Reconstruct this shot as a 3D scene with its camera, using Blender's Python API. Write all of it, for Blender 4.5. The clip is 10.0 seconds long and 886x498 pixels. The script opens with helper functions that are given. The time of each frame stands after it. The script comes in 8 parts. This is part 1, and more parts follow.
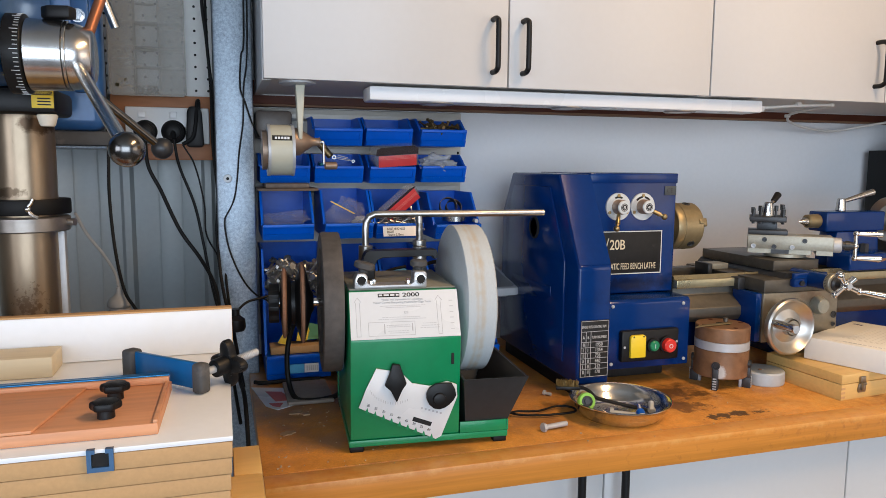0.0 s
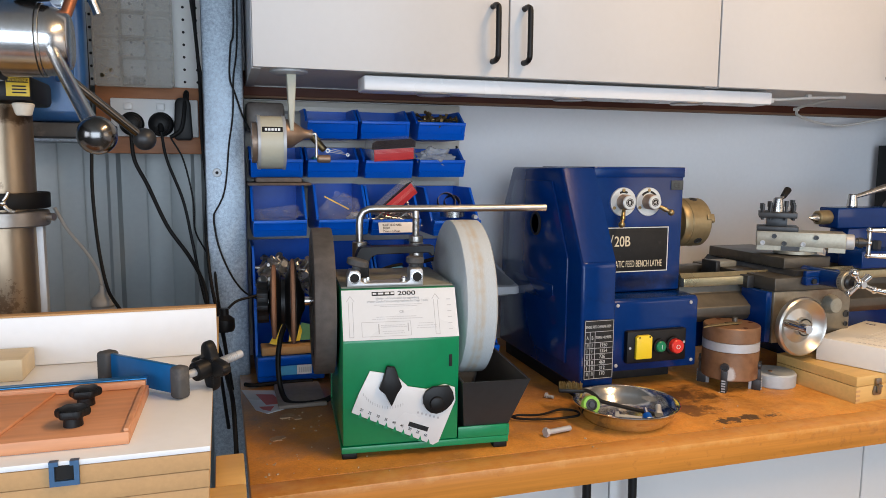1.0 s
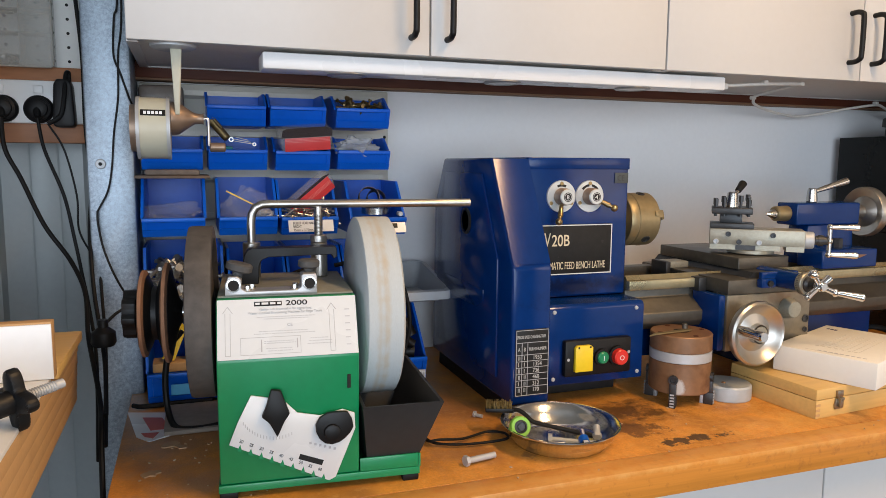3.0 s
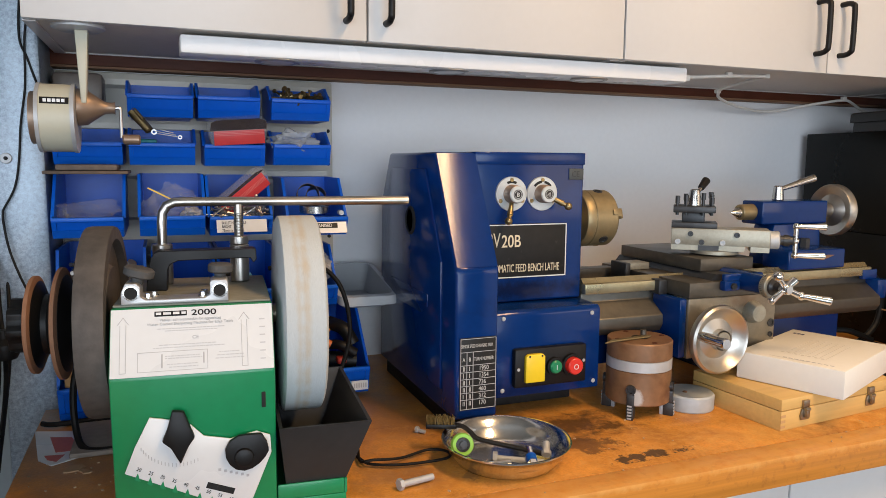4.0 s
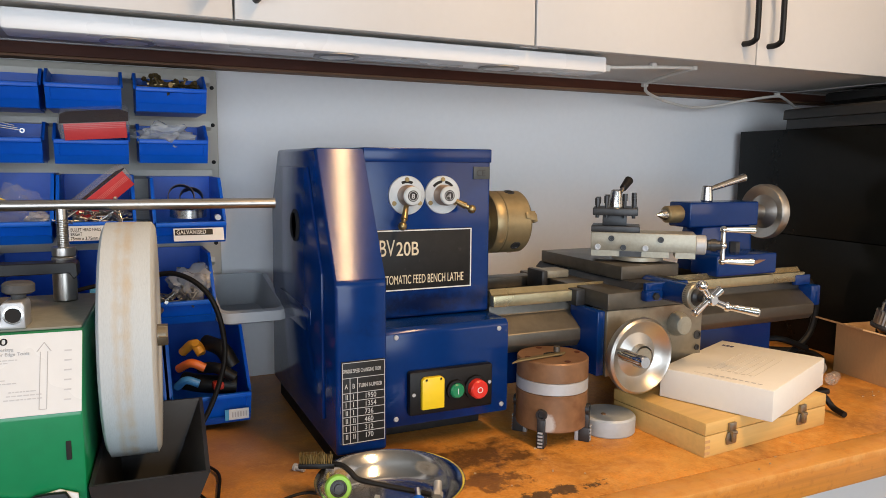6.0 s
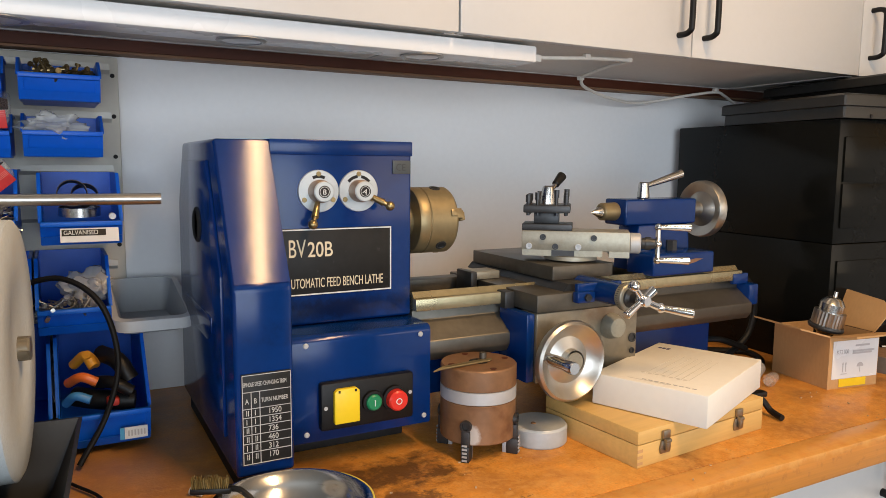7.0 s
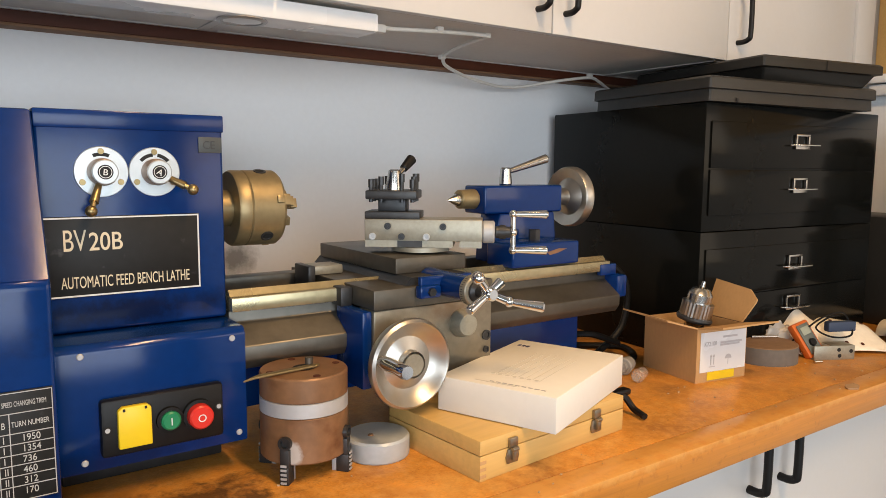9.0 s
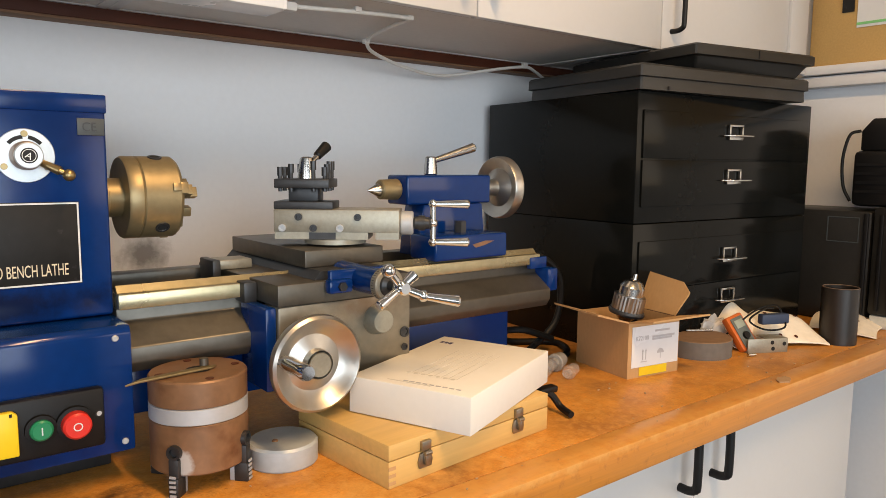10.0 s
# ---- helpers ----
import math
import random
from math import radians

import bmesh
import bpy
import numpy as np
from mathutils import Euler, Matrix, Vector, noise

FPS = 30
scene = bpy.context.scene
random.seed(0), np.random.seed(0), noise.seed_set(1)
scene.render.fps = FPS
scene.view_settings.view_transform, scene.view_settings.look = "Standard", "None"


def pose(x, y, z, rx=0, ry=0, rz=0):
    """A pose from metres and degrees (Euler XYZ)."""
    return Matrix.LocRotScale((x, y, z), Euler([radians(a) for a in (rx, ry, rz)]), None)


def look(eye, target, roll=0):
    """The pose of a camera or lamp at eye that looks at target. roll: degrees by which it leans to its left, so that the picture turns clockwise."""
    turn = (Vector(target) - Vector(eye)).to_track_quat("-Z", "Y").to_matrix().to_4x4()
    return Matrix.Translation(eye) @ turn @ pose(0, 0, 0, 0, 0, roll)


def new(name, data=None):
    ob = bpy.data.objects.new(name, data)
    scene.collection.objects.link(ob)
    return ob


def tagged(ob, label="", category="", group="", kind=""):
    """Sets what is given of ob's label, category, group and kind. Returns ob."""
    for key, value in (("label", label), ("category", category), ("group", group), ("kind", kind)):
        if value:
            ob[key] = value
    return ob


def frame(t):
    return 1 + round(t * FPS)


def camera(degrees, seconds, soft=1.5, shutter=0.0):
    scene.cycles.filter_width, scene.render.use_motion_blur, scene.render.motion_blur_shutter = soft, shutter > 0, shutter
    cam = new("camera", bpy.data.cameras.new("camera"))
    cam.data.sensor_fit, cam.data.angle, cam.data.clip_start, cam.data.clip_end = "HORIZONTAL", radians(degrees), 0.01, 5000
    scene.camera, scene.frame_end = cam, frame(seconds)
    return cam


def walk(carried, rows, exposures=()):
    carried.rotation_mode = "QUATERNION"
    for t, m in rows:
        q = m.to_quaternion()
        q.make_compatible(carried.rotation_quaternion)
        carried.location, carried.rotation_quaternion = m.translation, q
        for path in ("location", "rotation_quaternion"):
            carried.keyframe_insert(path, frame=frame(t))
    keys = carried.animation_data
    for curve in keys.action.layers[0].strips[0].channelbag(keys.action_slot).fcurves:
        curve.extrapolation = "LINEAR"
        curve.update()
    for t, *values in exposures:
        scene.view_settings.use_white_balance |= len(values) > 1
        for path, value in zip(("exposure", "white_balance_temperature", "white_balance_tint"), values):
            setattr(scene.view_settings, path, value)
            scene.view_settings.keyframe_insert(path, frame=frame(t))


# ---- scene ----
cam = camera(63.3, 10.0, soft=0.6)
METRES, EYE, TILT, LEAN, TURN = 0.85, 1.35, 0.0, 0.0, -17.1
ROWS = [
    (0.0, 0.0, 0.0, 0.0, 0.05, -6.8, -0.4),
    (0.5, 0.0012, 0.0299, -0.0097, 0.05, -6.81, -0.45),
    (1.0, 0.004, 0.0647, -0.0143, 0.02, -6.82, -0.39),
    (1.5, 0.0191, 0.097, -0.0205, -0.15, -6.83, -0.38),
    (2.0, 0.0428, 0.1331, -0.0224, -0.55, -6.82, -0.4),
    (2.5, 0.0724, 0.1811, -0.0271, -1.3, -6.81, -0.4),
    (3.0, 0.1152, 0.2439, -0.0323, -2.26, -6.86, -0.39),
    (4.5, 0.2163, 0.3875, -0.0424, -4.82, -6.86, -0.5),
    (5.0, 0.2443, 0.4239, -0.0404, -5.48, -6.84, -0.5),
    (5.5, 0.2805, 0.4588, -0.0423, -6.28, -6.82, -0.47),
    (7.0, 0.3894, 0.5732, -0.0587, -11.14, -6.62, -0.49),
    (7.5, 0.4314, 0.6036, -0.066, -12.94, -6.56, -0.47),
    (8.0, 0.4688, 0.6284, -0.0733, -14.64, -6.5, -0.46),
    (8.5, 0.5089, 0.6557, -0.0833, -16.28, -6.54, -0.48),
    (9.0, 0.5519, 0.6743, -0.0895, -17.85, -6.55, -0.45),
    (9.5, 0.5948, 0.6962, -0.1023, -19.55, -6.6, -0.47),
    (10.0, 0.6364, 0.714, -0.1073, -21.23, -6.64, -0.5),
]
walk(cam, [(t, pose(0, 0, EYE, TILT, LEAN, TURN) @ pose(METRES * x, METRES * y, METRES * z, 90 + pitch, roll, yaw)) for t, x, y, z, yaw, pitch, roll in ROWS],
     [(0, -0.08, 6000, 13), (3, -0.03, 6250, 13), (5.5, 0.0, 6350, 13), (7.5, 0.03, 6500, 12), (10, 0.10, 6620, 12)])

# ---- light ----
world = bpy.data.worlds.new("daylight")
scene.world = world
world.use_nodes = True
wn = world.node_tree.nodes
sky = wn.new("ShaderNodeTexSky")
sky.sky_type, sky.sun_disc = "NISHITA", False
sky.sun_elevation, sky.sun_rotation = radians(35), radians(30)
world.node_tree.links.new(sky.outputs[0], wn["Background"].inputs[0])
wn["Background"].inputs[1].default_value = 0.10


def lamp(name, kind, m, energy, color, **more):
    data = bpy.data.lights.new(name, kind)
    data.energy, data.color = energy, color
    if kind == "AREA":
        data.shape, data.size, data.size_y = "RECTANGLE", more["size"], more["size_y"]
    else:
        data.angle = more["angle"]
    ob = new(name, data)
    ob.matrix_world = m
    return ob


lamp("sun", "SUN", look((5, 7, 6), (0.8, -1.5, 0)), 2.5, (1, 0.95, 0.86), angle=radians(0.5))
# daylight through the roller door, then two added fill lamps in unseen side openings
lamp("door_daylight", "AREA", look((-0.1, -2.44, 1.35), (0.3, 1.6, 1.15)), 82, (0.83, 0.93, 1.0), size=2.9, size_y=1.8)
lamp("east_fill", "AREA", look((2.53, -0.9, 1.55), (0.6, 0.6, 1.1)), 9, (1.0, 0.78, 0.55), size=1.3, size_y=0.9)
lamp("west_fill", "AREA", look((-1.79, -0.8, 1.5), (2.6, 0.8, 1.35)), 16, (0.92, 0.95, 1.0), size=1.3, size_y=0.9)
# narrow warm skylight strip in the ceiling in front of the bench
lamp("skylight", "AREA", look((1.13, 0.02, 2.598), (1.13, 0.021, 0)), 38, (1.0, 0.63, 0.30), size=0.13, size_y=1.2)


# ---- materials ----
def mat(name, color, rough=0.5, metal=0.0, vary=0.10, scale=6.0, fine=90.0, bump=0.0, second=None, amount=0.0, patch=3.0, stretch=(1, 1, 1),
        coat=0.0, spread=0.06, random_tint=0.0, rough_vary=0.12, gloss=0.5):
    """A surface with broad and fine variation; second is a worn or stained colour that covers part of it in patches."""
    m = bpy.data.materials.new(name)
    m.use_nodes = True
    nt = m.node_tree
    n, link = nt.nodes, nt.links.new
    b = n["Principled BSDF"]
    tc, mp = n.new("ShaderNodeTexCoord"), n.new("ShaderNodeMapping")
    mp.inputs["Scale"].default_value = stretch
    link(tc.outputs["Object"], mp.inputs[0])

    def tex(s, detail):
        t = n.new("ShaderNodeTexNoise")
        t.inputs["Scale"].default_value, t.inputs["Detail"].default_value = s, detail
        link(mp.outputs[0], t.inputs["Vector"])
        return t.outputs["Fac"]

    def math_node(op, a, c):
        q = n.new("ShaderNodeMath")
        q.operation = op
        for i, v in enumerate((a, c)):
            if isinstance(v, (int, float)):
                q.inputs[i].default_value = v
            else:
                link(v, q.inputs[i])
        return q.outputs[0]

    def mix(fac, a, c):
        q = n.new("ShaderNodeMix")
        q.data_type = "RGBA"
        for i, v in ((0, fac), (6, a), (7, c)):
            if isinstance(v, tuple):
                q.inputs[i].default_value = (*v, 1)
            elif isinstance(v, (int, float)):
                q.inputs[i].default_value = v
            else:
                link(v, q.inputs[i])
        return q.outputs[2]

    broad, small = tex(scale, 4), tex(fine, 3)
    both = math_node("ADD", math_node("MULTIPLY", broad, 0.6), math_node("MULTIPLY", small, 0.4))
    ramp = n.new("ShaderNodeMapRange")
    ramp.inputs["From Min"].default_value, ramp.inputs["From Max"].default_value = 0.3, 0.7
    link(both, ramp.inputs[0])
    dark = tuple(c * (1 - vary) for c in color)
    light = tuple(min(1, c * (1 + vary)) for c in color)
    out = mix(ramp.outputs[0], dark, light)
    if second:
        pr = n.new("ShaderNodeMapRange")
        edge = 0.62 - 0.35 * amount
        pr.inputs["From Min"].default_value, pr.inputs["From Max"].default_value = edge, edge + spread
        link(math_node("ADD", math_node("MULTIPLY", tex(patch, 6), 0.85), math_node("MULTIPLY", small, 0.15)), pr.inputs[0])
        out = mix(pr.outputs[0], out, second)
    if random_tint:
        oi, hs = n.new("ShaderNodeObjectInfo"), n.new("ShaderNodeHueSaturation")
        link(math_node("ADD", math_node("MULTIPLY", oi.outputs["Random"], random_tint), 1 - random_tint / 2), hs.inputs["Value"])
        link(out, hs.inputs["Color"])
        out = hs.outputs[0]
    link(out, b.inputs["Base Color"])
    link(math_node("ADD", math_node("MULTIPLY", broad, rough_vary * 2), max(0.0, rough - rough_vary)), b.inputs["Roughness"])
    b.inputs["Metallic"].default_value = metal
    b.inputs["Specular IOR Level"].default_value = gloss
    b.inputs["Coat Weight"].default_value = coat
    b.inputs["Coat Roughness"].default_value = 0.12
    if bump:
        bp = n.new("ShaderNodeBump")
        bp.inputs["Strength"].default_value, bp.inputs["Distance"].default_value = min(1.0, bump), 0.002
        link(small, bp.inputs["Height"])
        link(bp.outputs[0], b.inputs["Normal"])
    return m


def glass(name, color, rough=0.1, alpha=0.35):
    m = bpy.data.materials.new(name)
    m.use_nodes = True
    b = m.node_tree.nodes["Principled BSDF"]
    b.inputs["Base Color"].default_value = (*color, 1)
    b.inputs["Roughness"].default_value = rough
    b.inputs["Alpha"].default_value = alpha
    b.inputs["Specular IOR Level"].default_value = 0.6
    return m


M_WALL = mat("wall_paint", (0.77, 0.785, 0.805), 0.6, vary=0.03, scale=2.0, bump=0.05, second=(0.62, 0.60, 0.57), amount=-0.12, patch=5, spread=0.25)
M_CEIL = mat("ceiling_paint", (0.34, 0.33, 0.30), 0.7, vary=0.03)
M_FLOOR = mat("concrete", (0.10, 0.095, 0.088), 0.75, vary=0.15, scale=3, bump=0.2)
M_DARKCLAD = mat("dark_shed_lining", (0.07, 0.07, 0.068), 0.6, vary=0.2)
M_CLAD = mat("grey_cladding", (0.29, 0.32, 0.325), 0.42, 0.1, vary=0.06, scale=3, second=(0.30, 0.30, 0.29), amount=0.1, patch=6, spread=0.2)
M_CAB = mat("white_melamine", (0.58, 0.575, 0.565), 0.32, vary=0.02, scale=2, second=(0.70, 0.66, 0.58), amount=-0.22, patch=7, spread=0.12)
M_EDGE = mat("door_edge", (0.35, 0.27, 0.2), 0.6)
M_UNDER = mat("raw_board_underside", (0.62, 0.59, 0.55), 0.6, vary=0.06)
M_STRIP = mat("red_brown_timber", (0.085, 0.025, 0.013), 0.5, vary=0.35, stretch=(0.15, 1, 1), scale=20, gloss=0.2)
M_BENCH = mat("varnished_particle_board", (0.56, 0.235, 0.036), 0.36, vary=0.32, scale=16, fine=330, bump=0.2, second=(0.27, 0.115, 0.032), amount=0.30, patch=9, spread=0.20, gloss=0.35)
M_BENCHEDGE = mat("varnished_pine_edge", (0.54, 0.215, 0.032), 0.34, vary=0.18, scale=34, fine=160, stretch=(0.06, 1, 2.0), second=(0.40, 0.16, 0.03), amount=-0.10, patch=40, spread=0.10, gloss=0.35)
M_GALV = mat("galvanised_steel", (0.29, 0.345, 0.405), 0.42, 0.55, vary=0.40, scale=190, fine=480, bump=0.05)
M_PEG = mat("pegboard", (0.76, 0.76, 0.73), 0.7, vary=0.05)
M_HOLE = mat("dark_hole", (0.012, 0.012, 0.012), 0.9)
M_TIMBER = mat("stained_timber", (0.34, 0.135, 0.05), 0.5, vary=0.25, scale=18, stretch=(0.2, 1, 1))
M_BLACK = mat("black_plastic", (0.006, 0.006, 0.0064), 0.45, vary=0.2, fine=200, bump=0.05, gloss=0.3)
M_DULL = mat("dull_dark_plate", (0.05, 0.06, 0.065), 0.5, vary=0.2)
M_RUBBER = mat("black_rubber", (0.005, 0.005, 0.005), 0.55, vary=0.2, gloss=0.25)
M_DGREY = mat("dark_grey_rubber", (0.06, 0.06, 0.06), 0.7, vary=0.2, second=(0.12, 0.11, 0.1), amount=0.1, patch=20)
M_BLUE = mat("blue_enamel", (0.0019, 0.026, 0.14), 0.17, vary=0.14, scale=5, second=(0.004, 0.020, 0.11), amount=0.02, patch=9, spread=0.3, coat=0.03, gloss=0.32, bump=0.03)
M_BIN = mat("blue_bin_plastic", (0.004, 0.105, 0.58), 0.34, vary=0.10, scale=10, second=(0.008, 0.085, 0.48), amount=0.0, patch=25, spread=0.25, gloss=0.3)
M_GREYBIN = mat("grey_bin_shaded_plastic", (0.30, 0.32, 0.34), 0.45, vary=0.06)
M_PANEL = mat("cream_louvre_panel", (0.50, 0.49, 0.44), 0.45, 0.1, vary=0.05)
M_GREEN = mat("green_enamel", (0.003, 0.21, 0.075), 0.33, vary=0.10, scale=6, second=(0.03, 0.16, 0.06), amount=-0.14, patch=14, spread=0.2, coat=0.2)
M_STONE = mat("grindstone", (0.46, 0.50, 0.515), 0.85, vary=0.09, scale=10, fine=420, bump=0.25, second=(0.42, 0.35, 0.25), amount=0.02, patch=9, spread=0.30, stretch=(4.5, 0.5, 0.5))
M_LEATHER = mat("worn_leather_rim", (0.070, 0.062, 0.056), 0.7, vary=0.4, scale=16, bump=0.3, second=(0.15, 0.135, 0.12), amount=0.10, patch=10, spread=0.3)
M_HONE = mat("tan_leather", (0.22, 0.11, 0.06), 0.8, vary=0.25)
M_LABEL = mat("white_label", (0.66, 0.68, 0.69), 0.28, vary=0.03, scale=4)
M_INK = mat("black_ink", (0.012, 0.012, 0.012), 0.45, vary=0.3, second=(0.05, 0.05, 0.055), amount=-0.05, patch=60, spread=0.1, gloss=0.25)
M_GREYINK = mat("grey_ink", (0.42, 0.42, 0.43), 0.5)
M_PALEPRINT = mat("worn_white_print", (0.46, 0.46, 0.45), 0.45)
M_DARKBALL = mat("dark_polished_ball", (0.16, 0.155, 0.15), 0.2, 1.0, vary=0.2, rough_vary=0.06)
M_DUSTY = mat("dusty_grey_green", (0.20, 0.20, 0.165), 0.7, vary=0.25, scale=14, second=(0.24, 0.15, 0.08), amount=0.1, patch=18, spread=0.25)
M_ALU = mat("cast_aluminium", (0.46, 0.46, 0.46), 0.45, 0.75, vary=0.12, scale=20)
M_STEEL = mat("bright_steel", (0.60, 0.59, 0.56), 0.24, 1.0, vary=0.12, scale=12, rough_vary=0.08)
M_CHROME = mat("chrome", (0.72, 0.72, 0.72), 0.10, 1.0, vary=0.06, rough_vary=0.04)
M_WHEEL = mat("turned_aluminium", (0.49, 0.47, 0.43), 0.33, 0.95, vary=0.10, rough_vary=0.06)
M_IRON = mat("ground_cast_iron", (0.105, 0.095, 0.078), 0.36, 0.6, vary=0.22, scale=14, second=(0.14, 0.11, 0.075), amount=0.12, patch=10, spread=0.25)
M_IRONL = mat("oiled_light_iron", (0.24, 0.215, 0.165), 0.38, 0.6, vary=0.22, scale=12, second=(0.19, 0.135, 0.085), amount=0.15, patch=13, spread=0.2)
M_COMP = mat("worn_ground_steel", (0.33, 0.315, 0.255), 0.40, 0.5, vary=0.16, scale=30, fine=220, second=(0.22, 0.15, 0.08), amount=-0.05, patch=24, spread=0.15)
M_DIAL = mat("satin_dial_metal", (0.58, 0.62, 0.64), 0.33, 0.6, vary=0.07, scale=25)
M_OLDBRASS = mat("aged_brass", (0.36, 0.27, 0.13), 0.34, 0.9, vary=0.2, scale=30)
M_NICKEL = mat("aged_nickel", (0.30, 0.265, 0.21), 0.34, 0.9, vary=0.25, scale=60)
M_CAPMET = mat("pale_cast_zinc", (0.44, 0.48, 0.50), 0.42, 0.15, vary=0.12, scale=30, second=(0.42, 0.40, 0.36), amount=0.0, patch=22, spread=0.25)
M_WAY = mat("oiled_bed_way", (0.48, 0.42, 0.26), 0.30, 0.8, vary=0.18, scale=6)
M_DARKST = mat("blackened_steel", (0.05, 0.052, 0.055), 0.42, 0.6, vary=0.25, scale=25)
M_CHUCK = mat("oily_chuck_steel", (0.30, 0.235, 0.125), 0.42, 0.6, vary=0.18, scale=14, second=(0.22, 0.16, 0.09), amount=0.05, patch=12, spread=0.2)
M_RUST = mat("grease_browned_iron", (0.23, 0.122, 0.060), 0.42, 0.25, vary=0.28, scale=14, second=(0.13, 0.055, 0.024), amount=0.20, patch=24, spread=0.14)
M_GREYMET = mat("dull_zinc", (0.46, 0.48, 0.50), 0.5, 0.35, vary=0.10, scale=18)
M_BRASS = mat("brass", (0.50, 0.36, 0.14), 0.28, 1.0, vary=0.15)
M_RED = mat("red_plastic", (0.62, 0.03, 0.02), 0.35, vary=0.05)
M_GREENBTN = mat("green_plastic", (0.01, 0.20, 0.085), 0.35, vary=0.05)
M_YELLOW = mat("yellow_plastic", (0.78, 0.56, 0.015), 0.38, vary=0.06)
M_PINE = mat("pale_pine", (0.62, 0.40, 0.135), 0.45, vary=0.13, scale=12, stretch=(0.15, 1.4, 2), bump=0.05)
M_MDF = mat("mdf_edge", (0.50, 0.30, 0.13), 0.7, vary=0.10, fine=250, second=(0.36, 0.21, 0.09), amount=-0.05, patch=9, spread=0.2)
M_CEDAR = mat("orange_cedar", (0.60, 0.285, 0.140), 0.5, vary=0.16, scale=22, stretch=(0.15, 1.6, 2.5), second=(0.60, 0.30, 0.15), amount=0.1, patch=6, spread=0.3)
M_WHITETOP = mat("white_laminate", (0.78, 0.80, 0.82), 0.35, vary=0.03, second=(0.72, 0.72, 0.70), amount=-0.1, patch=5, spread=0.25)
M_TRACK = mat("blue_anodised", (0.03, 0.20, 0.46), 0.3, 0.7, vary=0.1)
M_BLUECLAMP = mat("blue_painted_bar", (0.006, 0.13, 0.36), 0.35, 0.2, vary=0.1)
M_DRILLBLUE = mat("blue_hammer_paint", (0.035, 0.125, 0.34), 0.33, 0.1, vary=0.12, scale=7, coat=0.3)
M_COLUMN = mat("tarnished_column_steel", (0.29, 0.225, 0.155), 0.32, 0.8, vary=0.18, scale=8, stretch=(1, 1, 0.35), second=(0.09, 0.055, 0.03), amount=-0.10, patch=22, spread=0.12)
M_COPPER = mat("copper_pipe", (0.40, 0.16, 0.08), 0.4, 0.8)
M_CARD = mat("cardboard", (0.47, 0.28, 0.12), 0.8, vary=0.10, scale=7, fine=200, stretch=(1, 1, 0.4))
M_PAPERBOX = mat("white_card", (0.77, 0.75, 0.69), 0.6, vary=0.03, second=(0.64, 0.58, 0.48), amount=-0.15, patch=6, spread=0.25)
M_CABBLACK = mat("black_enamel_cabinet", (0.0062, 0.0066, 0.0060), 0.14, vary=0.25, scale=4, gloss=0.13, rough_vary=0.06)
M_CASEBLACK = mat("worn_black_case", (0.016, 0.0155, 0.014), 0.40, vary=0.2, scale=8, gloss=0.3)
M_TRAYGREY = mat("dusty_dark_plastic", (0.017, 0.0168, 0.0155), 0.42, vary=0.25, scale=7, second=(0.055, 0.052, 0.046), amount=0.08, patch=4, spread=0.4)
M_LEAWHITE = mat("cream_leather", (0.82, 0.74, 0.60), 0.65, vary=0.12, scale=9)
M_BEIGE = mat("beige_enamel", (0.47, 0.47, 0.38), 0.4, vary=0.06)
M_BROWNMET = mat("bronze_grey_casting", (0.28, 0.20, 0.145), 0.4, 0.55, vary=0.15)
M_CLEAR = glass("clear_plastic", (0.60, 0.58, 0.54), 0.22, 0.22)
M_FILM = glass("clear_bag_film", (0.62, 0.62, 0.62), 0.10, 0.10)
M_RUSTRED = mat("red_packet", (0.60, 0.05, 0.05), 0.35, vary=0.12)
M_SOCKET = mat("white_plastic", (0.76, 0.76, 0.75), 0.3, vary=0.02)
M_CORK = mat("pinboard_cork", (0.56, 0.36, 0.13), 0.8, vary=0.12, fine=220)
M_ORANGE = mat("orange_plastic", (0.60, 0.13, 0.02), 0.4)
M_GREENTYRE = mat("lime_tyre", (0.25, 0.55, 0.07), 0.5)
M_LAMPWHITE = mat("white_lamp_housing", (0.78, 0.79, 0.80), 0.28, vary=0.02)
M_GREYCABLE = mat("grey_cable", (0.30, 0.29, 0.27), 0.5)
M_WHITECABLE = mat("white_cable", (0.66, 0.64, 0.60), 0.5)


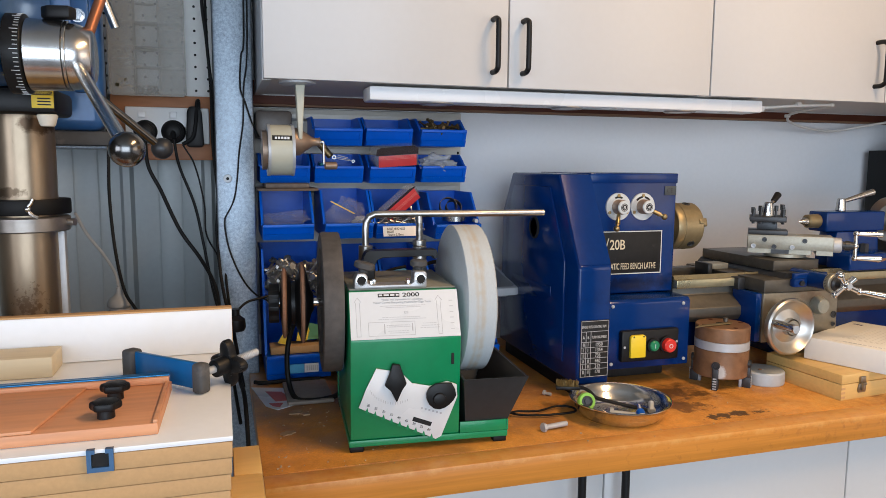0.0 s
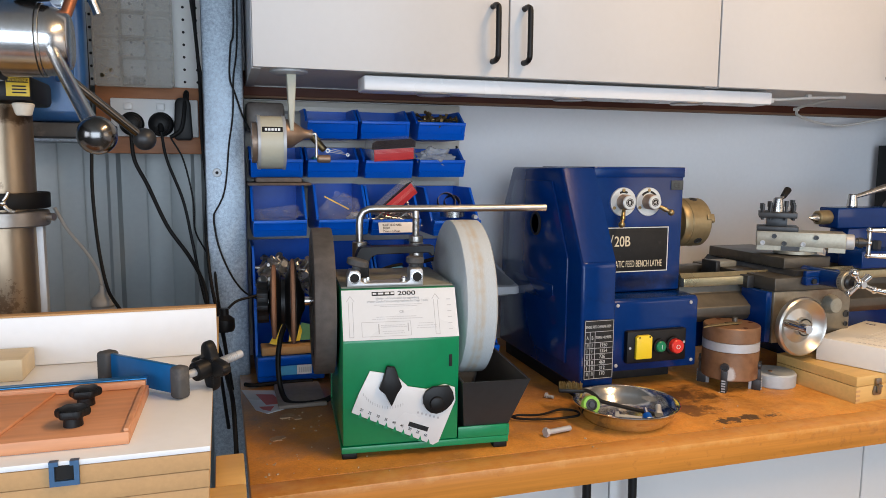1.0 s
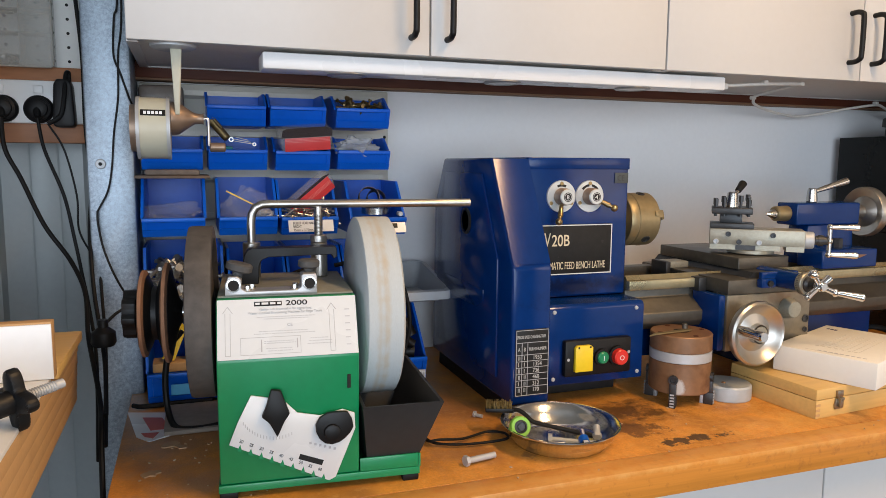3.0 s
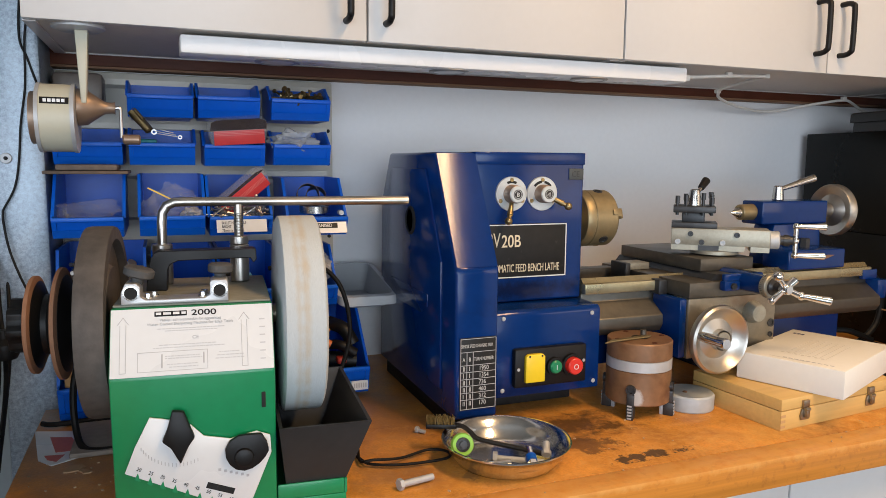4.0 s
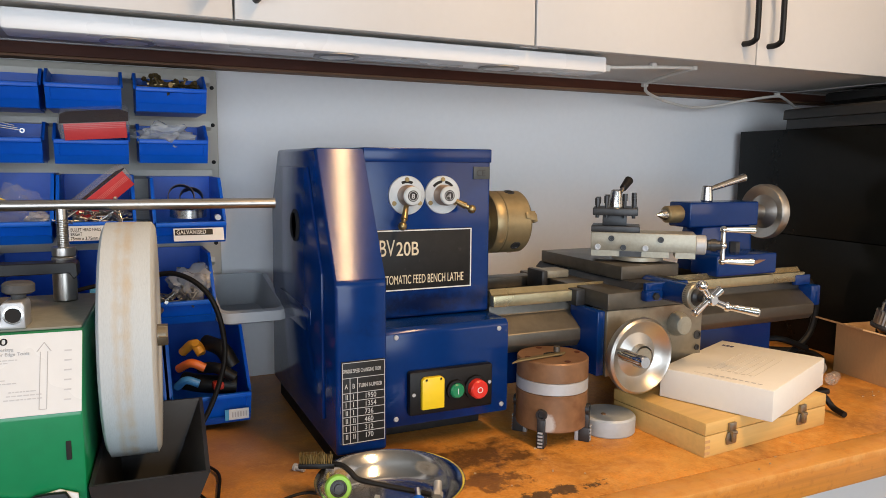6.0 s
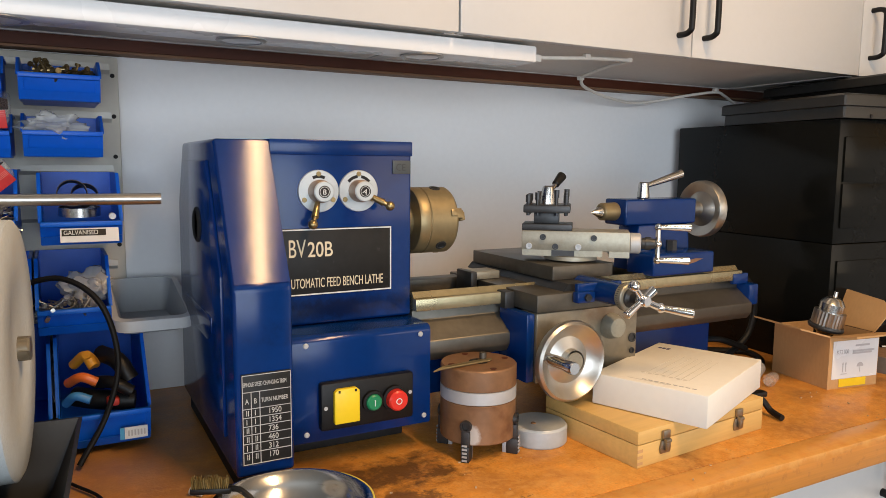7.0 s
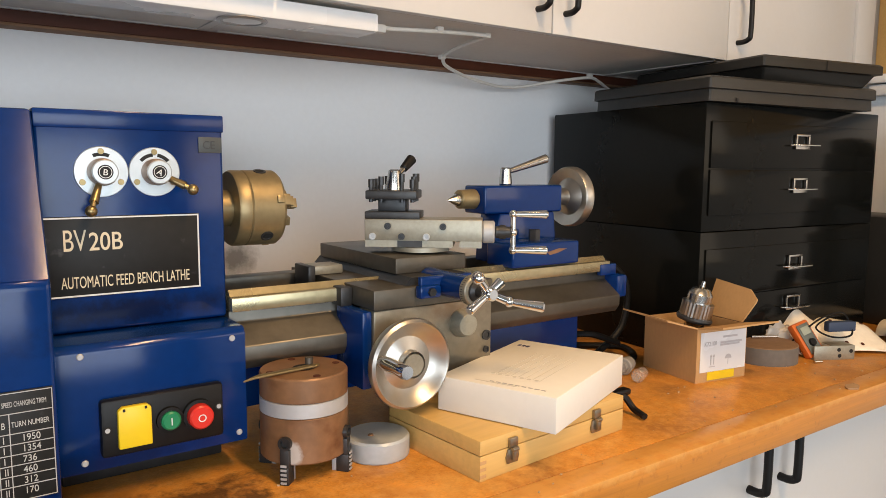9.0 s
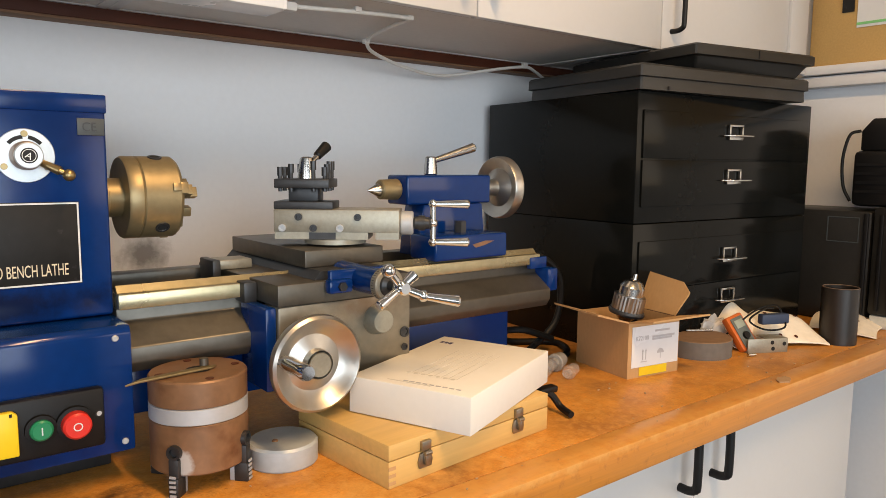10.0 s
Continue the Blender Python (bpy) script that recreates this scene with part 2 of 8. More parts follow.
def blotch(m, c, size, color, strength, scale=14.0, soft=0.6, level=2.5):
    """A stain or other patch of colour with ragged edges round the place c (metres), size along each axis."""
    nt = m.node_tree
    n, link = nt.nodes, nt.links.new
    b = n["Principled BSDF"]
    was = b.inputs["Base Color"].links[0].from_socket
    geo, mp, dist = n.new("ShaderNodeNewGeometry"), n.new("ShaderNodeMapping"), n.new("ShaderNodeVectorMath")
    mp.vector_type = "TEXTURE"
    mp.inputs["Location"].default_value, mp.inputs["Scale"].default_value = c, size
    link(geo.outputs["Position"], mp.inputs[0])
    dist.operation = "LENGTH"
    link(mp.outputs[0], dist.inputs[0])
    tex = n.new("ShaderNodeTexNoise")
    tex.inputs["Scale"].default_value, tex.inputs["Detail"].default_value, tex.inputs["Roughness"].default_value = scale, 8, 0.68
    link(geo.outputs["Position"], tex.inputs["Vector"])
    k = n.new("ShaderNodeMath")
    k.operation, k.inputs[1].default_value = "MULTIPLY_ADD", 3.0
    link(tex.outputs["Fac"], k.inputs[0])
    link(dist.outputs["Value"], k.inputs[2])
    r = n.new("ShaderNodeMapRange")
    r.inputs["From Min"].default_value, r.inputs["From Max"].default_value = level - soft, level + soft
    r.inputs["To Min"].default_value, r.inputs["To Max"].default_value = strength, 0.0
    link(k.outputs[0], r.inputs[0])
    q = n.new("ShaderNodeMix")
    q.data_type = "RGBA"
    q.inputs[7].default_value = (*color, 1)
    link(r.outputs[0], q.inputs[0])
    link(was, q.inputs[6])
    link(q.outputs[2], b.inputs["Base Color"])


# years of grime and oil, darker and paler patches on the bench top, a smudge on the wall, rust lines on the stone
blotch(M_BENCH, (1.3, 1.15, 0.9), (3.0, 1.2, 9), (0.30, 0.105, 0.020), 0.45, 26, 0.40, 1.50)
blotch(M_BENCH, (1.3, 1.15, 0.9), (3.0, 1.2, 9), (0.64, 0.33, 0.09), 0.55, 75, 0.30, 1.45)
blotch(M_BENCH, (1.3, 1.15, 0.9), (3.0, 1.2, 9), (0.15, 0.055, 0.016), 0.55, 130, 0.16, 1.12)
blotch(M_BENCH, (0.52, 1.36, 0.9), (0.16, 0.17, 9), (0.26, 0.15, 0.08), 0.5, 14, 0.45, 2.3)
blotch(M_BENCH, (0.15, 1.34, 0.9), (0.14, 0.16, 9), (0.24, 0.14, 0.08), 0.65, 14, 0.45, 2.3)
blotch(M_BENCH, (0.17, 1.12, 0.9), (0.14, 0.10, 9), (0.34, 0.19, 0.10), 0.6, 24, 0.35, 1.95)
# darker ragged band along the lathe's foot, then the oil stains before it
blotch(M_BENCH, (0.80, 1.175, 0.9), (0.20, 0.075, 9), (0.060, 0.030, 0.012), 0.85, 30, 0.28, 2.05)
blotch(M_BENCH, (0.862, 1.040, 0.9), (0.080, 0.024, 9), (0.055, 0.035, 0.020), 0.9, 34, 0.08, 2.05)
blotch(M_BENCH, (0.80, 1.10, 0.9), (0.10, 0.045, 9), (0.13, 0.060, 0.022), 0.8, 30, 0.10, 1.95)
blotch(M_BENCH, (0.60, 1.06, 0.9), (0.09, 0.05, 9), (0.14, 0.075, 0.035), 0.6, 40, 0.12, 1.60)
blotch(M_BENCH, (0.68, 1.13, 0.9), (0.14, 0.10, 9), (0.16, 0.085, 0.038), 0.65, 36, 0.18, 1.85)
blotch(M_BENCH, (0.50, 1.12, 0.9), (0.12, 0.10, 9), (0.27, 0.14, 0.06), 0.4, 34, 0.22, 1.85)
blotch(M_BENCH, (1.15, 1.05, 0.9), (0.30, 0.06, 9), (0.66, 0.38, 0.11), 0.5, 30, 0.4, 1.8)
blotch(M_COLUMN, (-0.275, 1.28, 1.405), (0.022, 9, 0.012), (0.05, 0.024, 0.010), 0.85, 34, 0.25)
blotch(M_COLUMN, (-0.33, 1.28, 1.300), (0.03, 9, 0.008), (0.06, 0.035, 0.018), 0.7, 60, 0.2)
blotch(M_COLUMN, (-0.30, 1.28, 1.12), (0.05, 9, 0.06), (0.10, 0.060, 0.032), 0.6, 120, 0.12, 1.75)
blotch(M_BENCHEDGE, (1.2, 0.97, 0.88), (3.0, 9, 9), (0.30, 0.11, 0.025), 0.6, 60, 0.25, 1.20)
# paler band at the top edge: worn varnish and yellowish gloss put into colour
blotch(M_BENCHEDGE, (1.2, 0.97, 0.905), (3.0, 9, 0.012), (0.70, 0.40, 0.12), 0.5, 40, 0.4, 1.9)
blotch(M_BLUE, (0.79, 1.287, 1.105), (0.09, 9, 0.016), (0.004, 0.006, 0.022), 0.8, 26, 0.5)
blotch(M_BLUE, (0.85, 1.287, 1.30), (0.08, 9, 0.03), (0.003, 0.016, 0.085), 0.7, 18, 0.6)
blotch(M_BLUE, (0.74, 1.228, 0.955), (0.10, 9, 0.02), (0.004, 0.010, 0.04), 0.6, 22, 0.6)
blotch(M_IRONL, (1.20, 1.207, 1.075), (0.05, 9, 0.02), (0.12, 0.065, 0.03), 0.7, 22, 0.6)
blotch(M_RUST, (0.937, 1.164, 0.941), (0.013, 0.013, 0.016), (0.50, 0.49, 0.47), 0.85, 14, 0.25, 2.4)
blotch(M_RUST, (0.968, 1.205, 0.955), (0.06, 0.06, 0.02), (0.12, 0.045, 0.018), 0.7, 22, 0.4, 2.1)
blotch(M_WALL, (1.052, 1.69, 1.107), (0.030, 9, 0.024), (0.06, 0.055, 0.05), 0.75, 30, 0.7)



def rust_lines(m, places, width, color):
    """Thin broken rust lines across x at the given places of the thing."""
    nt = m.node_tree
    n, link = nt.nodes, nt.links.new
    b = n["Principled BSDF"]
    tc, sep, tex = n.new("ShaderNodeTexCoord"), n.new("ShaderNodeSeparateXYZ"), n.new("ShaderNodeTexNoise")
    link(tc.outputs["Object"], sep.inputs[0])
    link(tc.outputs["Object"], tex.inputs["Vector"])
    tex.inputs["Scale"].default_value, tex.inputs["Detail"].default_value = 60, 5
    for p in places:
        was = b.inputs["Base Color"].links[0].from_socket
        ops = []
        for op, v in (("SUBTRACT", p), ("ABSOLUTE", 0), ("DIVIDE", width)):
            q = n.new("ShaderNodeMath")
            q.operation, q.inputs[1].default_value = op, v
            link(ops[-1].outputs[0] if ops else sep.outputs["X"], q.inputs[0])
            ops.append(q)
        q = n.new("ShaderNodeMath")
        q.operation, q.inputs[1].default_value = "MULTIPLY_ADD", 2.2
        link(tex.outputs["Fac"], q.inputs[0]); link(ops[-1].outputs[0], q.inputs[2])
        r = n.new("ShaderNodeMapRange")
        r.inputs["From Min"].default_value, r.inputs["From Max"].default_value = 1.0, 2.0
        r.inputs["To Min"].default_value, r.inputs["To Max"].default_value = 0.38, 0.0
        link(q.outputs[0], r.inputs[0])
        x = n.new("ShaderNodeMix")
        x.data_type = "RGBA"
        x.inputs[7].default_value = (*color, 1)
        link(r.outputs[0], x.inputs[0]); link(was, x.inputs[6]); link(x.outputs[2], b.inputs["Base Color"])


rust_lines(M_STONE, (0.079, 0.0865, 0.090), 0.0048, (0.44, 0.33, 0.19))

# ---- shape helpers ----
ORIGIN = {}


def box(bm, x0, x1, y0, y1, z0, z1, bevel=0.0, seg=2, m=None):
    x0, x1, y0, y1, z0, z1 = min(x0, x1), max(x0, x1), min(y0, y1), max(y0, y1), min(z0, z1), max(z0, z1)
    t = Matrix.LocRotScale(((x0 + x1) / 2, (y0 + y1) / 2, (z0 + z1) / 2), None, (x1 - x0, y1 - y0, z1 - z0))
    r = bmesh.ops.create_cube(bm, size=1, matrix=t)
    vs = r["verts"]
    if bevel:
        es = list({e for v in vs for e in v.link_edges})
        got = bmesh.ops.bevel(bm, geom=es, offset=bevel, segments=seg, affect="EDGES", profile=0.5)
        vs = list({v for f in got["faces"] for v in f.verts} | {v for v in vs if v.is_valid})
    if m:
        bmesh.ops.transform(bm, matrix=m, verts=vs)
    return bm


def prism(bm, outline, axis, a, b, bevel=0.0, m=None, seg=2):
    """A flat outline pushed from a to b along an axis. outline: (y, z) for x, (x, z) for y, (x, y) for z."""
    def at(p, d):
        return {"x": (d, p[0], p[1]), "y": (p[0], d, p[1]), "z": (p[0], p[1], d)}[axis]
    lo, hi = [bm.verts.new(at(p, a)) for p in outline], [bm.verts.new(at(p, b)) for p in outline]
    n = len(outline)
    fs = [bm.faces.new(lo), bm.faces.new(hi[::-1])]
    for i in range(n):
        fs.append(bm.faces.new((lo[i], hi[i], hi[(i + 1) % n], lo[(i + 1) % n])))
    bmesh.ops.recalc_face_normals(bm, faces=fs)
    vs = lo + hi
    if bevel:
        got = bmesh.ops.bevel(bm, geom=list({e for f in fs for e in f.edges}), offset=bevel, segments=seg, affect="EDGES", profile=0.5)
        vs = list({v for f in got["faces"] for v in f.verts} | {v for v in vs if v.is_valid})
    if m:
        bmesh.ops.transform(bm, matrix=m, verts=vs)
    return bm


def turned(bm, profile, m, seg=32, caps=True):
    """A turned shape: profile of (radius, height) round the z axis of m, closed at both ends unless caps is off."""
    rings = []
    for r, h in profile:
        if r < 1e-6:
            rings.append([bm.verts.new(m @ Vector((0, 0, h)))])
        else:
            rings.append([bm.verts.new(m @ Vector((r * math.cos(2 * math.pi * i / seg), r * math.sin(2 * math.pi * i / seg), h))) for i in range(seg)])
    fs = []
    for a, b in zip(rings, rings[1:]):
        for i in range(seg):
            j = (i + 1) % seg
            if len(a) == 1 and len(b) == 1:
                continue
            if len(a) == 1:
                fs.append(bm.faces.new((a[0], b[j], b[i])))
            elif len(b) == 1:
                fs.append(bm.faces.new((a[i], a[j], b[0])))
            else:
                fs.append(bm.faces.new((a[i], a[j], b[j], b[i])))
    for ring in (rings[0], rings[-1]):
        if len(ring) > 1 and caps:
            fs.append(bm.faces.new(ring))
    bmesh.ops.recalc_face_normals(bm, faces=fs)
    return bm


def along(p, q):
    """A pose at p whose z axis points to q."""
    d = Vector(q) - Vector(p)
    return Matrix.Translation(p) @ d.to_track_quat("Z", "Y").to_matrix().to_4x4(), d.length


def rod(bm, p, q, r, r2=None, seg=20, edge=0.0):
    m, n = along(p, q)
    r2 = r if r2 is None else r2
    e = min(edge, r * 0.9, r2 * 0.9) if edge else 0
    prof = [(r - e, 0), (r, e), (r2, n - e), (r2 - e, n)] if e else [(r, 0), (r2, n)]
    return turned(bm, prof, m, seg)


def ball(bm, c, r, scale=(1, 1, 1), seg=20):
    bmesh.ops.create_uvsphere(bm, u_segments=seg, v_segments=seg // 2 + 2, radius=r, matrix=Matrix.LocRotScale(c, None, scale))
    return bm


def curve_points(pts, steps=8):
    """A smooth line through the points."""
    ps = [Vector(p) for p in pts]
    ps = [ps[0] * 2 - ps[1]] + ps + [ps[-1] * 2 - ps[-2]]
    out = []
    for a, b, c, d in zip(ps, ps[1:], ps[2:], ps[3:]):
        for i in range(steps):
            t = i / steps
            out.append(0.5 * (2 * b + (c - a) * t + (2 * a - 5 * b + 4 * c - d) * t * t + (3 * b - a - 3 * c + d) * t ** 3))
    return out + [ps[-2]]


def hose(bm, pts, r, seg=10, smooth=True, steps=8):
    line = curve_points(pts, steps) if smooth else [Vector(p) for p in pts]
    rings, up = [], Vector((0.13, 0.21, 0.97))
    for i, p in enumerate(line):
        d = (line[min(i + 1, len(line) - 1)] - line[max(i - 1, 0)]).normalized()
        side = d.cross(up)
        if side.length < 0.05:
            side = d.cross(Vector((1, 0.1, 0)))
        side.normalize()
        top = side.cross(d).normalized()
        up = top
        rings.append([bm.verts.new(p + r * (math.cos(2 * math.pi * k / seg) * side + math.sin(2 * math.pi * k / seg) * top)) for k in range(seg)])
    fs = [bm.faces.new(rings[0]), bm.faces.new(rings[-1][::-1])]
    for a, b in zip(rings, rings[1:]):
        for k in range(seg):
            fs.append(bm.faces.new((a[k], a[(k + 1) % seg], b[(k + 1) % seg], b[k])))
    bmesh.ops.recalc_face_normals(bm, faces=fs)
    return bm


def mesh_object(name, bm, material, sharp=35):
    me = bpy.data.meshes.new(name)
    bm.to_mesh(me)
    bm.free()
    me.materials.append(material)
    me.polygons.foreach_set("use_smooth", [True] * len(me.polygons))
    me.set_sharp_from_angle(angle=radians(sharp))
    return new(name, me)


def thing(name, label, category, at=(0, 0, 0), rz=0.0, group="", local=False):
    """An Empty at the thing's base. Its parts are written in world places, or round the base if local."""
    ob = new(name)
    ob.matrix_world = pose(*at, 0, 0, rz)
    ORIGIN[ob] = None if local else Vector(at)
    return tagged(ob, label, category, group)


def part(name, bm, material, parent, label="", sharp=35):
    top = parent
    while top.parent:
        top = top.parent
    o = ORIGIN.get(top)
    if o is not None:
        bmesh.ops.translate(bm, verts=bm.verts, vec=-o)
    ob = mesh_object(name, bm, material, sharp)
    ob.parent = parent
    return tagged(ob, label)


def single(name, bm, material, label, category, group="", kind="", at=(0, 0, 0), sharp=35):
    bmesh.ops.translate(bm, verts=bm.verts, vec=-Vector(at))
    ob = mesh_object(name, bm, material, sharp)
    ob.location = at
    return tagged(ob, label, category, group, kind)


def structure(name, bm, material, label=""):
    return tagged(mesh_object(name, bm, material), label, "", "", "structure")


B = bmesh.new


def lettering(name, text, size, m, material, parent, squeeze=1.0, align="LEFT", bold=0.0):
    """Raised letters in the built-in font, as a mesh, under a thing."""
    cu = bpy.data.curves.new(name, "FONT")
    cu.body, cu.size, cu.extrude, cu.align_x, cu.offset = text, size, 0.0003, align, bold
    tmp = bpy.data.objects.new(name, cu)
    scene.collection.objects.link(tmp)
    me = bpy.data.meshes.new_from_object(tmp.evaluated_get(bpy.context.evaluated_depsgraph_get()))
    bpy.data.objects.remove(tmp)
    me.transform(m @ Matrix.Diagonal((squeeze, 1, 1, 1)))
    top = parent
    while top.parent:
        top = top.parent
    o = ORIGIN.get(top)
    if o is not None:
        me.transform(Matrix.Translation(-o))
    me.materials.clear()
    me.materials.append(material)
    ob = new(name, me)
    ob.parent = parent
    return ob


def words(bm, x0, x1, y, h, m, seed, z=0.0007):
    """A line of print too small to read: a row of short bars."""
    r = random.Random(seed)
    x = x0
    while x < x1 - h:
        w = min(r.uniform(1.2, 4.5) * h, x1 - x)
        box(bm, x, x + w, y, y + h, z, z + 0.0002, m=m)
        x += w + h * 0.8


BT = 0.905      # height of the bench top
WY = 1.69       # face of the white wall

# ---- structure ----
bm = B(); box(bm, -2.0, 3.0, -2.56, 1.86, -0.10, 0.0); structure("floor", bm, M_FLOOR, "grey concrete workshop floor")
bm = B(); box(bm, -2.0, 1.06, -2.56, 1.86, 2.6, 2.7); box(bm, 1.20, 3.0, -2.56, 1.86, 2.6, 2.7); box(bm, 1.06, 1.20, -2.56, -0.59, 2.6, 2.7); box(bm, 1.06, 1.20, 0.63, 1.86, 2.6, 2.7)
structure("ceiling", bm, M_CEIL, "dull grey ceiling with a narrow skylight slot")
bm = B(); box(bm, 0.02, 2.62, WY, 1.78, 0.0, 2.6); structure("wall_north", bm, M_WALL, "white painted wall behind the bench")
# the east opening is out of view, added for its fill lamp
bm = B(); box(bm, 2.62, 2.74, -2.44, -1.60, 0.0, 2.6); box(bm, 2.62, 2.74, -0.20, 1.78, 0.0, 2.6)
box(bm, 2.62, 2.74, -1.60, -0.20, 0.0, 1.05); box(bm, 2.62, 2.74, -1.60, -0.20, 2.05, 2.6)
structure("wall_east", bm, M_WALL, "pale end wall with an unseen opening added for fill light")
# west opening likewise added, to let fill light reach the end wall
bm = B(); box(bm, -1.90, -1.80, -2.44, -1.50, 0.0, 2.6); box(bm, -1.90, -1.80, -0.10, 1.86, 0.0, 2.6)
box(bm, -1.90, -1.80, -1.50, -0.10, 0.0, 1.0); box(bm, -1.90, -1.80, -1.50, -0.10, 2.0, 2.6)
structure("wall_west", bm, M_DARKCLAD, "grey steel side wall with an unseen opening added for fill light")
bm = B(); box(bm, -1.90, -1.55, -2.56, -2.44, 0, 2.6); box(bm, 2.0, 2.74, -2.56, -2.44, 0, 2.6); box(bm, -1.55, 2.0, -2.56, -2.44, 2.3, 2.6)
structure("wall_south", bm, M_DARKCLAD, "wall with a wide open roller door")
bm = B(); box(bm, -40, 40, -60, -2.57, -0.12, -0.02); structure("ground", bm, M_FLOOR, "pale concrete drive outside the door")
# steel cladding with upright ribs on the shed's back wall
bm = B()
prof = [(-1.80, 1.775)]
x = -1.795
while x < -0.02:
    prof += [(x, 1.775), (x + 0.008, 1.763), (x + 0.022, 1.763), (x + 0.030, 1.775), (x + 0.078, 1.775), (x + 0.081, 1.7735), (x + 0.084, 1.775), (x + 0.128, 1.775), (x + 0.131, 1.7735), (x + 0.134, 1.775)]
    x += 0.175
prof = [p for p in prof if p[0] < 0.02] + [(0.02, 1.775), (0.02, 1.83), (-1.80, 1.83)]
prism(bm, prof, "z", 0.0, 2.6)
structure("wall_north_steel", bm, M_CLAD, "grey ribbed steel cladding")
bm = B(); box(bm, -1.8, -0.012, 1.70, 1.755, 1.375, 1.41, 0.003); structure("wall_rail", bm, M_GALV, "galvanised wall girt")
# galvanised post beside the bench
bm = B(); box(bm, -0.010, 0.066, 1.535, 1.70, 0.0, 2.6, 0.006)
post = structure("post", bm, M_GALV, "galvanised steel post with a spangled finish")
post_bolt = thing("post_bolt", "zinc screw with washer in the steel post", "bolt", (0.012, 1.535, 1.316))
bm = B(); rod(bm, (0.012, 1.5355, 1.316), (0.012, 1.531, 1.316), 0.0085, edge=0.001); part("washer", bm, M_GREYMET, post_bolt)
bm = B(); rod(bm, (0.012, 1.5312, 1.316), (0.012, 1.529, 1.316), 0.003); part("recess", bm, M_HOLE, post_bolt)
# red-brown ledger between wall and cupboards
bm = B(); box(bm, 0.02, 2.60, 1.652, WY - 0.001, 1.4775, 1.5285, 0.001); structure("trim_ledger", bm, M_STRIP, "red-brown timber ledger under the cupboards")
bm = B(); box(bm, 0.02, 2.60, 1.6525, WY - 0.001, 1.473, 1.4773, 0.001); structure("trim_ledger_edge", bm, mat("raw_timber_edge", (0.20, 0.105, 0.055), 0.7, vary=0.35, stretch=(0.1, 1, 1), scale=24), "unpainted lower edge of the timber ledger")
# pinboard and dado rail on the end wall
bm = B(); box(bm, 2.60, 2.619, -0.1, 1.32, 1.515, 2.2, 0.002); structure("pinboard", bm, M_CORK, "tan pinboard on the end wall")
bm = B(); box(bm, 2.575, 2.619, -0.1, 1.325, 1.492, 1.514, 0.003); box(bm, 2.585, 2.619, -0.1, 1.325, 1.462, 1.490, 0.004); structure("trim_rail", bm, M_WALL, "white rail under the pinboard")
notice = thing("paper_notice", "printed paper notice pinned to the tan pinboard", "notice", (2.60, 1.16, 1.60))
bm = B(); box(bm, 2.5975, 2.5995, 1.02, 1.21, 1.600, 1.75); part("sheet", bm, M_LABEL, notice)
bm = B(); box(bm, 2.596, 2.5972, 1.02, 1.21, 1.606, 1.612); part("stripe", bm, mat("pale_green_print", (0.20, 0.55, 0.20), 0.5), notice, "thin green stripe")
bm = B(); box(bm, 2.596, 2.5972, 1.10, 1.14, 1.628, 1.645); part("print", bm, M_GREYINK, notice)
bm = B(); box(bm, 2.5955, 2.5995, 1.218, 1.245, 1.64, 1.75); part("dark_card", bm, M_INK, notice)

# ---- bench ----
bench = thing("workbench", "long varnished workbench with oil-stained top", "workbench", (0.045, 0.97, 0))
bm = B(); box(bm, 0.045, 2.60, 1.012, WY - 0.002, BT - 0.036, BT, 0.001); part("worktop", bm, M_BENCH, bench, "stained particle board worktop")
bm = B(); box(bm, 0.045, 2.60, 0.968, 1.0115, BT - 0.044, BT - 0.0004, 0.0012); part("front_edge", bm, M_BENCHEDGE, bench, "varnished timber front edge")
bm = B(); box(bm, 0.045, 2.2, 1.06, 1.09, BT - 0.10, BT - 0.037); part("rail", bm, M_PINE, bench)


def handle_bar(parent, x, y, z0, z1, out=0.030, r=0.0052):
    """A black D handle that stands out from a door towards -y."""
    bm = B()
    c = 0.014
    pts = [(x, y, z0), (x, y - out + c, z0), (x, y - out + 0.004, z0 + 0.004), (x, y - out, z0 + c), (x, y - out, z1 - c), (x, y - out + 0.004, z1 - 0.004), (x, y - out + c, z1), (x, y, z1)]
    hose(bm, pts, r, 12, True, 5)
    return part("handle", bm, M_BLACK, parent, "black D handle")


